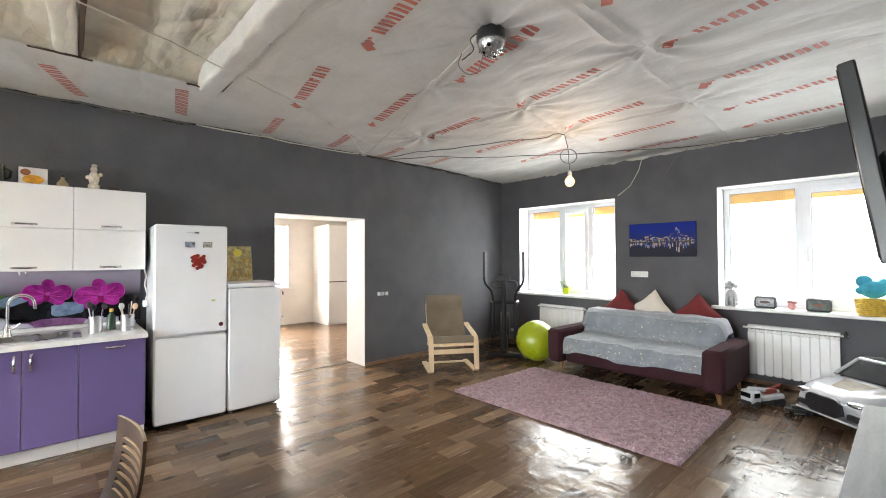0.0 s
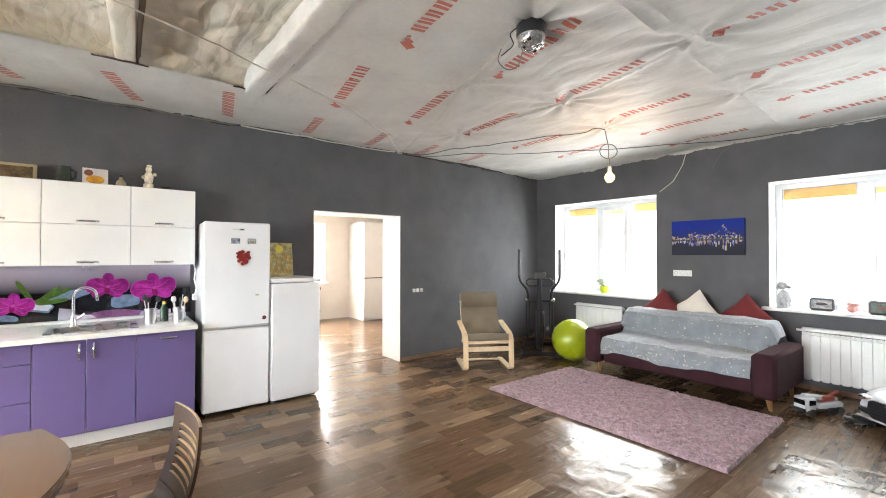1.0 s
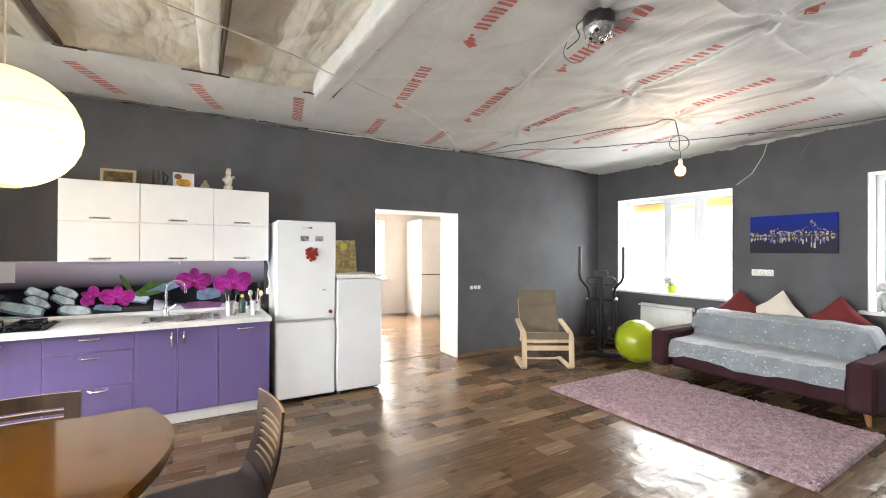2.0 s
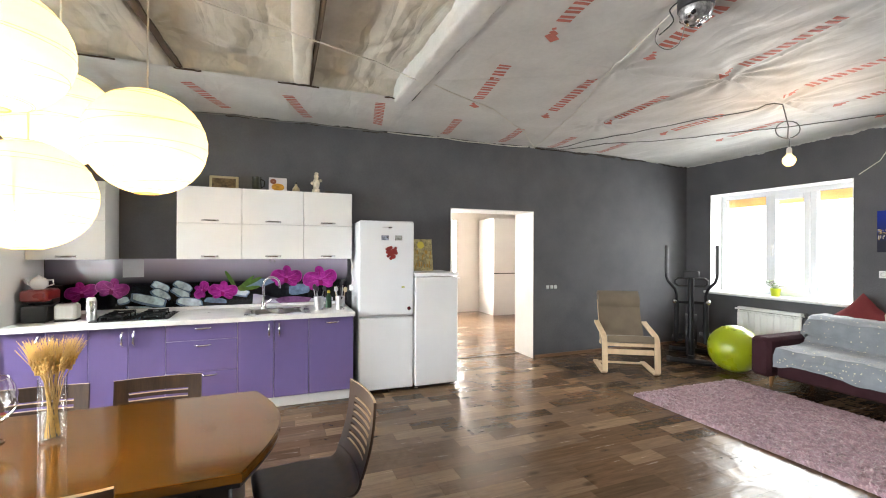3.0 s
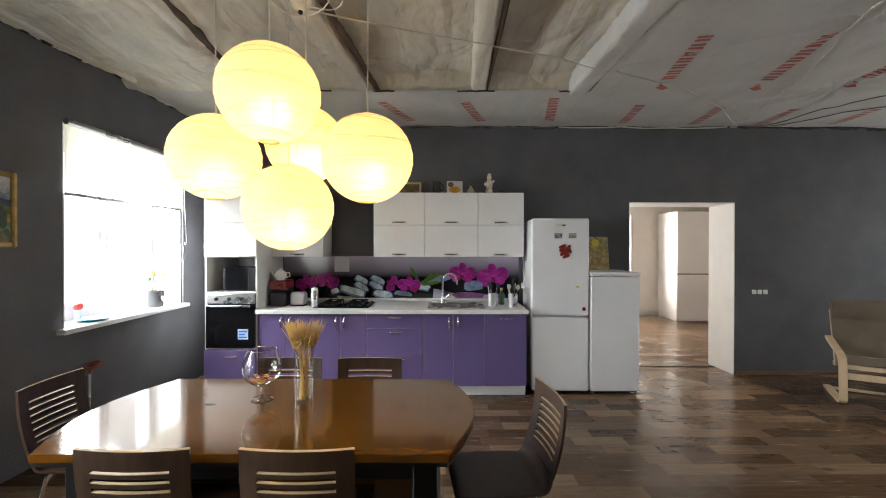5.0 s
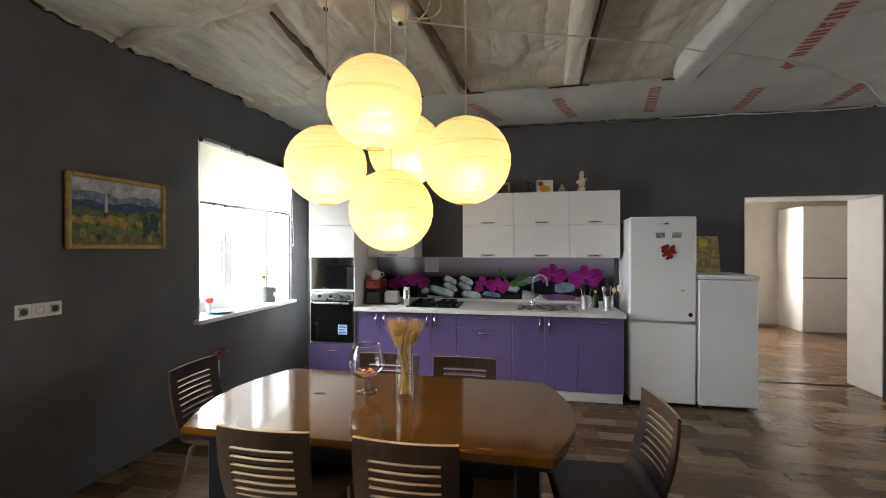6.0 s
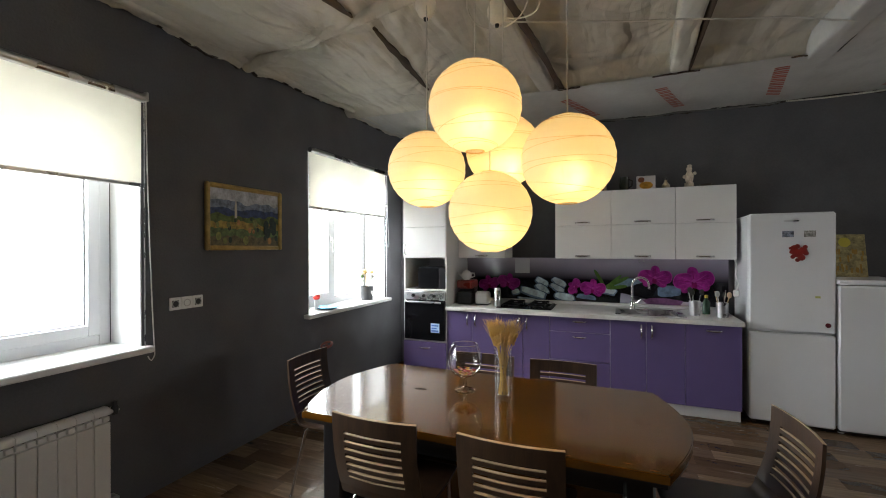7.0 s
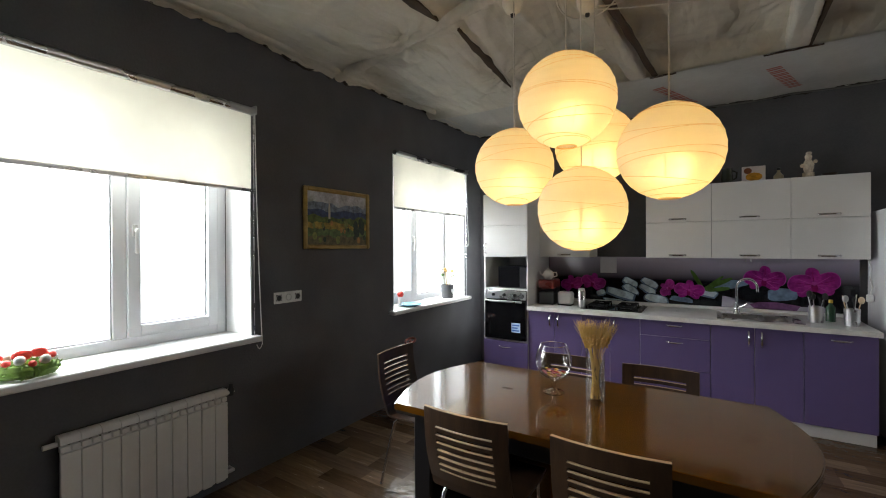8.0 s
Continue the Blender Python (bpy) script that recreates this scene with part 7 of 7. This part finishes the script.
cased_toy(1.02, mat("dark_grey_case", (0.06, 0.06, 0.065), 0.4), mat("grey_picture", (0.30, 0.31, 0.32), 0.4, 0, 0.7, 30, 80), mat("brown_badge", (0.10, 0.05, 0.04), 0.4), "dark grey packed toy case on the sill")
cased_toy(0.56, mat("black_case", (0.02, 0.02, 0.022), 0.4), mat("dark_teal_picture", (0.05, 0.08, 0.07), 0.4, 0, 0.8, 30, 80), mat("rust_badge", (0.16, 0.055, 0.03), 0.5, 0, 0.5, 40, 90), "black packed toy case on the sill")
pk = Shape().ball((0, 0, 0.035), 0.035, 10).ball((0, -0.025, 0.075), 0.016, 8).ball((0, 0.02, 0.08), 0.018, 8).ball((0, 0, 0.07), 0.020, 8)
single("pink_trinket", pk, mat("pink_ceramic", (0.62, 0.30, 0.28), 0.4), pose(6.24, 0.785, SZ) @ Matrix.Scale(1.15, 4), "small pink ceramic trinket on the sill", "trinket")
bk_ = thing("toy_basket", pose(6.23, 0.15, SZ) @ Matrix.Scale(1.25, 4), "yellow woven basket on the sill", "basket")
bs_ = Shape()
for k in range(9):
    r_ = 0.088 + 0.022 * k / 8
    bs_.tube([(r_ * math.cos(a) + 0.003 * math.sin(a * 12 + k * 3.14), r_ * math.sin(a), 0.008 + k * 0.0145) for a in [j * 6.28318 / 32 for j in range(33)]], 0.0085, 6)
part("weave", bs_, mat("yellow_wicker", (0.62, 0.42, 0.06), 0.6, 0, 0.3, 30, 90, 0.4), bk_)
part("liner", Shape().lathe([(0.001, 0.005), (0.084, 0.005), (0.105, 0.125)], 24), mat("dark_yellow_liner", (0.40, 0.26, 0.04), 0.8), bk_)
tyb = Shape().ball((0, 0.0, 0.18), 0.085, 12, (1, 1, 0.8)).ball((0, 0.05, 0.24), 0.05, 10).ball((0, -0.06, 0.22), 0.045, 10).ball((-0.03, 0.07, 0.17), 0.03, 8)
single("blue_soft_toy", tyb, mat("turquoise_plush", (0.05, 0.33, 0.45), 0.9, 0, 0.2, 20, 200, 0.5), pose(6.23, 0.15, SZ + 0.025) @ Matrix.Scale(1.3, 4), "turquoise plush lump in the yellow basket", "soft toy")

# ---- toys on the floor ----
car = thing("ride_on_car", pose(5.52, 0.10, 0, 0, 0, 141), "white ride-on toy car with black grille", "toy car")
CARW = mat("white_car_plastic", (0.48, 0.49, 0.51), 0.24, 0, 0.05, 4, 90, 0.0, coat=0.2)
TINT = mat("dark_tinted_plastic", (0.008, 0.008, 0.010), 0.25, 0, 0.1, spec=0.12)
CL = 0.96


def car_body(u, v):
    """Hull: u across from one sill to the other, v from nose to tail."""
    x = CL / 2 - CL * v
    nose = max(0, 0.16 - v) / 0.16
    w_ = 0.325 * (1 - 0.16 * nose ** 2 - 0.10 * max(0, v - 0.88) / 0.12)
    top = 0.285 + 0.075 * min(v / 0.42, 1) ** 0.7 - 0.05 * nose ** 2
    a = math.pi * u
    cx = math.cos(a)
    side = abs(cx) ** 0.40 * (1 if cx > 0 else -1)
    arch = 0.030 * math.exp(-((v - 0.22) / 0.12) ** 2) * abs(side) ** 4
    return (x + 0.05 * (1 - abs(side) ** 2) * nose, w_ * side, 0.10 + (top + arch - 0.10) * (math.sin(a) ** 0.34 if 0 < u < 1 else 0))


hull = Shape().sheet(32, 40, car_body)
hull.sheet(32, 4, lambda u, v: (car_body(u, 0)[0] - 0.012 * v, car_body(u, 0)[1] * (1 - 0.96 * v), 0.10 + (car_body(u, 0)[2] - 0.10) * (1 - v) + 0.07 * v))
hull.box(-CL / 2 + 0.02, CL / 2 - 0.03, -0.29, 0.29, 0.09, 0.104, 0.01)
part("body", hull, CARW, car)
part("grille", Shape().prism([(-0.165, 0.14), (-0.11, 0.105), (0.11, 0.105), (0.165, 0.14), (0.150, 0.235), (0.11, 0.258), (-0.11, 0.258), (-0.150, 0.235)], 0.0, 0.03).turned(pose(CL / 2 + 0.022, 0, 0, 90, 0, 90)), BLACK, car, "black front grille")
for k in range(6):
    part("grille_bar", Shape().tube([(CL / 2 + 0.054, -0.13, 0.125 + k * 0.025), (CL / 2 + 0.054, 0.13, 0.125 + k * 0.025)], 0.003, 6), BLACK_METAL, car)
part("bumper_lip", Shape().box(CL / 2 - 0.06, CL / 2 + 0.045, -0.27, 0.27, 0.082, 0.102, 0.010), CARW, car)
part("undertray", Shape().box(-CL / 2 + 0.05, CL / 2 - 0.02, -0.26, 0.26, 0.06, 0.085, 0.006), mat("dark_blue_plastic", (0.02, 0.03, 0.10), 0.4), car)
for sx in (-1, 1):
    part("headlight", Shape().ball((CL / 2 - 0.02, sx * 0.225, 0.245), 0.075, 12, (0.65, 1.0, 0.33)), CHROME, car, "silver headlight")
    part("fog_vent", Shape().box(CL / 2 - 0.02, CL / 2 + 0.026, sx * 0.225 - 0.05, sx * 0.225 + 0.05, 0.115, 0.165, 0.010), BLACK, car)
    for wx in (0.27, -0.28):
        wl_ = part("wheel", Shape().tube([(wx, sx * 0.235, 0.10), (wx, sx * 0.322, 0.10)], 0.10, 24), BLACK, car)
        part("rim", Shape().tube([(wx, sx * 0.32, 0.10), (wx, sx * 0.329, 0.10)], 0.065, 16), CHROME, wl_)
part("hood_decal", Shape().sheet(8, 6, lambda u, v: (0.36 - 0.20 * v, (u - 0.5) * (0.16 + 0.14 * v), car_body(0.5, 0.5 - (0.36 - 0.20 * v) / CL)[2] + 0.004)), mat("bronze_decal", (0.11, 0.075, 0.03), 0.35, 0.2, 0.6, 14, 60), car, "bronze bonnet decal")
part("windscreen", Shape().slab(10, 6, lambda u, v: (0.10 - 0.17 * v, (u - 0.5) * (0.54 - 0.10 * v), 0.362 + 0.135 * v), 0.008), TINT, car, "dark windscreen")
part("cabin", Shape().box(-0.40, 0.08, -0.25, 0.25, 0.345, 0.385, 0.02), BLACK, car, "black seat well")
part("side_rail", Shape().tube([(0.11, -0.28, 0.365), (-0.06, -0.235, 0.500), (-0.12, -0.225, 0.512), (-0.30, -0.225, 0.50), (-0.42, -0.25, 0.39)], 0.018, 8), CARW, car)
part("side_rail", Shape().tube([(0.11, 0.28, 0.365), (-0.06, 0.235, 0.500), (-0.12, 0.225, 0.512), (-0.30, 0.225, 0.50), (-0.42, 0.25, 0.39)], 0.018, 8), CARW, car)
part("roof_rail", Shape().tube([(-0.08, -0.23, 0.508), (-0.08, 0.23, 0.508)], 0.018, 8), CARW, car)
part("steering_wheel", Shape().tube([(-0.10, 0.08 + 0.07 * math.cos(a), 0.44 + 0.07 * math.sin(a)) for a in [j * 0.5236 for j in range(13)]], 0.011, 8), BLACK, car)

tr = thing("toy_truck", pose(5.35, 0.90, 0, 0, 0, 152) @ Matrix.Scale(1.0, 4), "white toy truck lying on the floor by the radiator", "toy truck")
part("cab", Shape().box(0.08, 0.20, -0.065, 0.065, 0.045, 0.165, 0.015), CARW, tr)
part("window", Shape().box(0.196, 0.204, -0.05, 0.05, 0.10, 0.145, 0.003).box(0.10, 0.17, -0.068, 0.068, 0.10, 0.145, 0.003), BLACK_GLASS, tr)
part("chassis", Shape().box(-0.24, 0.20, -0.05, 0.05, 0.035, 0.055, 0.005), BLACK, tr)
part("load", Shape().box(-0.22, 0.05, -0.06, 0.06, 0.058, 0.11, 0.012).tube([(-0.2, 0, 0.12), (0.05, 0, 0.16), (0.16, 0, 0.175)], 0.022, 10), CARW, tr)
part("crane_arm", Shape().box(-0.16, -0.02, -0.03, 0.03, 0.112, 0.160, 0.008).tube([(-0.10, 0, 0.15), (-0.20, 0.02, 0.19)], 0.014, 8), mat("rust_red_plastic", (0.20, 0.035, 0.02), 0.4), tr, "rust red crane arm")
part("bumper", Shape().box(0.198, 0.212, -0.06, 0.06, 0.04, 0.07, 0.004), BLACK, tr)
for wx in (0.14, -0.08, -0.17):
    for sx in (-1, 1):
        part("wheel", Shape().tube([(wx, sx * 0.045, 0.035), (wx, sx * 0.075, 0.035)], 0.035, 16), BLACK, tr)
t2 = thing("small_toy_car", pose(5.30, 0.62, 0, 0, 0, 110), "small black toy car beside the truck", "toy car")
part("body", Shape().box(-0.10, 0.10, -0.045, 0.045, 0.015, 0.05, 0.012).box(-0.06, 0.05, -0.038, 0.038, 0.05, 0.08, 0.014), BLACK, t2)
for wx in (-0.06, 0.06):
    for sx in (-1, 1):
        part("wheel", Shape().tube([(wx, sx * 0.032, 0.02), (wx, sx * 0.05, 0.02)], 0.02, 12), BLACK_METAL, t2)

# ---- television and dresser along the short wall ----
tv = thing("television", pose(2.44, -0.03, 1.43, -8), "black flat television tilted on a wall bracket", "television")
part("housing", Shape().box(0, 1.10, -0.035, 0.018, 0, 0.77, 0.006), BLACK, tv)
part("screen", Shape().box(0.012, 1.088, 0.018, 0.022, 0.02, 0.755, 0.002), BLACK_GLASS, tv)
part("rear_bulge", Shape().box(0.25, 0.85, -0.075, -0.035, 0.08, 0.45, 0.02), BLACK, tv)
part("bracket_arm", Shape().box(0.52, 0.58, -0.335, -0.07, 0.22, 0.27, 0.006), BLACK_METAL, tv)
dw_ = thing("dresser", pose(2.25, TVWALL + 0.005, 0), "whitewashed wooden dresser below the television", "dresser")
WASH = wood("whitewashed_wood", (0.17, 0.18, 0.19), (0.25, 0.265, 0.275), 0.6, "x", 0.0, 8)
part("body", Shape().box(0.01, 1.45, 0, 0.40, 0.03, 0.575, 0.004), WASH, dw_)
part("top", Shape().box(0, 1.465, 0, 0.42, 0.576, 0.60, 0.005), WASH, dw_)
for k in range(2):
    for j in range(3):
        d_ = part("drawer", Shape().box(0.02 + j * 0.477, 0.485 + j * 0.477, 0.40, 0.416, 0.05 + k * 0.265, 0.305 + k * 0.265, 0.004), WASH, dw_)
        part("handle", Shape().box(0.20 + j * 0.477, 0.30 + j * 0.477, 0.416, 0.43, 0.17 + k * 0.265, 0.185 + k * 0.265, 0.004), STEEL, d_)
for fx in (0.06, 1.40):
    for fy in (0.05, 0.36):
        part("foot", Shape().box(fx - 0.025, fx + 0.025, fy - 0.025, fy + 0.025, 0, 0.03, 0.003), WASH, dw_)

# ---- things on the west sills ----
KZ, DZ = WIN_KITCHEN[2] + 0.002, WIN_DINING[2] + 0.002
pl = thing("blue_plate", pose(LEFT - 0.04, 3.38, KZ), "shallow blue plate on the kitchen sill", "plate")
part("plate", Shape().lathe([(0.001, 0.0), (0.07, 0.0), (0.12, 0.022), (0.117, 0.026), (0.068, 0.006), (0.001, 0.006)], 32), mat("blue_glaze", (0.16, 0.42, 0.58), 0.2), pl)
rc = thing("red_trinket", pose(LEFT - 0.10, 3.30, KZ), "little red and white trinket on the sill", "trinket")
part("foot", Shape().lathe([(0.001, 0), (0.03, 0), (0.02, 0.03), (0.022, 0.10), (0.001, 0.102)], 14), WHITE_PLASTIC, rc)
part("head", Shape().ball((0, 0, 0.125), 0.034, 10, (1, 1, 0.9)), mat("bright_red", (0.60, 0.03, 0.02), 0.4), rc)
hp_ = thing("flower_pot", pose(LEFT - 0.09, 4.18, KZ) @ Matrix.Scale(1.2, 4), "dark pot with a white heart and dry stems", "plant pot")
part("pot", Shape().lathe([(0.001, 0), (0.055, 0), (0.062, 0.13), (0.056, 0.13), (0.05, 0.01)], 24), mat("dark_grey_pot", (0.045, 0.045, 0.048), 0.5), hp_)
hs = [(0.030 * (16 * math.sin(t) ** 3) / 16, 0.030 * (13 * math.cos(t) - 5 * math.cos(2 * t) - 2 * math.cos(3 * t)) / 16) for t in [k * 6.28318 / 24 for k in range(24)]]
part("heart", Shape().prism(hs, 0.0, 0.004).turned(pose(0.062, 0, 0.07, 90, 0, 90)), WHITE_PLASTIC, hp_, "white heart ornament")
rn = random.Random(31)
for k in range(9):
    a = rn.random() * 6.28
    t_ = (0.05 * math.cos(a), 0.05 * math.sin(a), 0.22 + 0.06 * rn.random())
    part("stem", Shape().tube([(0.01 * math.cos(a), 0.01 * math.sin(a), 0.10), t_], 0.002, 5).ball(t_, 0.018, 6, (1, 1, 0.8)), (CREAM_CUSHION, WHEAT, lf)[k % 3], hp_)
wr_ = thing("spring_wreath", pose(LEFT - 0.06, 0.53, DZ), "small moss wreath with red ornaments on the sill", "wreath")
ms = Shape()
for k in range(260):
    a, b = rn.random() * 6.28, rn.random() * 6.28
    c_ = Vector(((0.085 + 0.032 * math.cos(b)) * math.cos(a), (0.085 + 0.032 * math.cos(b)) * math.sin(a), 0.034 + 0.028 * math.sin(b)))
    ms.tube([c_, c_ + Vector((rn.random() - 0.5, rn.random() - 0.5, rn.random() - 0.2)) * 0.03], 0.004, 4, 0.001)
ms.tube([(0.085 * math.cos(t), 0.085 * math.sin(t), 0.034) for t in [k * 6.28318 / 24 for k in range(25)]], 0.030, 8)
part("moss", ms, mat("moss_green", (0.14, 0.24, 0.04), 0.9, 0, 0.4, 40, 120, 0.5), wr_)
for k in range(12):
    a = k * 0.53
    part("ornament", Shape().ball((0.09 * math.cos(a), 0.09 * math.sin(a), 0.068 + 0.01 * (k % 3)), 0.015 + 0.006 * (k % 2), 8), (bpy.data.materials["bright_red"], CREAM_CUSHION, bpy.data.materials["bright_red"], WHITE_PLASTIC)[k % 4], wr_)
part("bow", Shape().ball((0.03, -0.02, 0.10), 0.03, 8, (0.5, 1.2, 0.8)).ball((0.03, 0.035, 0.105), 0.026, 8, (0.5, 1.2, 0.8)), bpy.data.materials["bright_red"], wr_)

# ---- bedroom wardrobe ----
wd = thing("white_wardrobe", pose(4.60, 8.33, 0), "tall white two-part wardrobe in the bedroom", "wardrobe")
part("body", Shape().box(0, 1.50, 0.02, 0.74, 0.0, 2.17, 0.004), WHITE_GLOSS, wd)
for k in range(2):
    part("upper_door", Shape().box(0.003 + k * 0.75, 0.747 + k * 0.75, 0, 0.018, 0.945, 2.165, 0.003), WHITE_GLOSS, wd)
    part("lower_door", Shape().box(0.003 + k * 0.75, 0.747 + k * 0.75, 0, 0.018, 0.04, 0.925, 0.003), WHITE_GLOSS, wd)

part("dark_joint", Shape().box(0.0, 1.50, 0.006, 0.0195, 0.926, 0.944, 0), UNDER, wd, "dark joint between upper and lower doors", False)


# ---- floor: wood-look pieces ----
fl = thing("floor", ORIGIN, "glossy brown wood-look floor covering", "floor", "", "structure")
part("underlay", Shape().box(LEFT - 0.01, RIGHT, BACK, DOORWALL, -0.06, -0.004, 0).box(1.2, 6.2, DOORWALL, 9.10, -0.06, -0.004, 0), UNDER, fl, "", False)
PW = 0.135
lengths = (0.30, 0.40, 0.52)
shared = {}
rest = Shape()
count = 0
rn = random.Random(17)


def lay(x0, x1, y0, y1):
    global count
    y = y0
    while y < y1 - 1e-4:
        ye = min(y + PW, y1)
        x = x0 - rn.random() * 0.4
        while x < x1 - 1e-4:
            ln_ = lengths[rn.randrange(3)]
            a, b = max(x, x0), min(x + ln_, x1)
            near = -0.4 < a < 3.9 and 1.0 < y < 4.2
            if b - a > 0.01:
                if near and count < 300 and abs(b - a - ln_) < 1e-6 and abs(ye - y - PW) < 1e-6:
                    if ln_ not in shared:
                        shared[ln_] = mesh_from("floor_piece", Shape().box(0.00012, ln_ - 0.00012, 0.00012, PW - 0.00012, -0.004, 0.0, 0.0002), FLOOR, False)
                    o = new("floor_piece", shared[ln_])
                    o.location = (a, y, 0)
                    o.parent = fl
                    count += 1
                else:
                    rest.box(a + 0.00012, b - 0.00012, y + 0.00012, ye - 0.00012, -0.004, 0.0, 0)
            x += ln_
        y = ye


lay(LEFT, RIGHT, BACK, DOORWALL)
lay(DOOR[0], DOOR[1], DOORWALL, DOORWALL + THICK)
lay(1.2, 6.2, DOORWALL + THICK, 9.10)
rest_ob = new("floor_pieces", mesh_from("floor_pieces", rest, FLOOR, False, False))
rest_ob.parent = fl
tagged(rest_ob, kind="stuff")
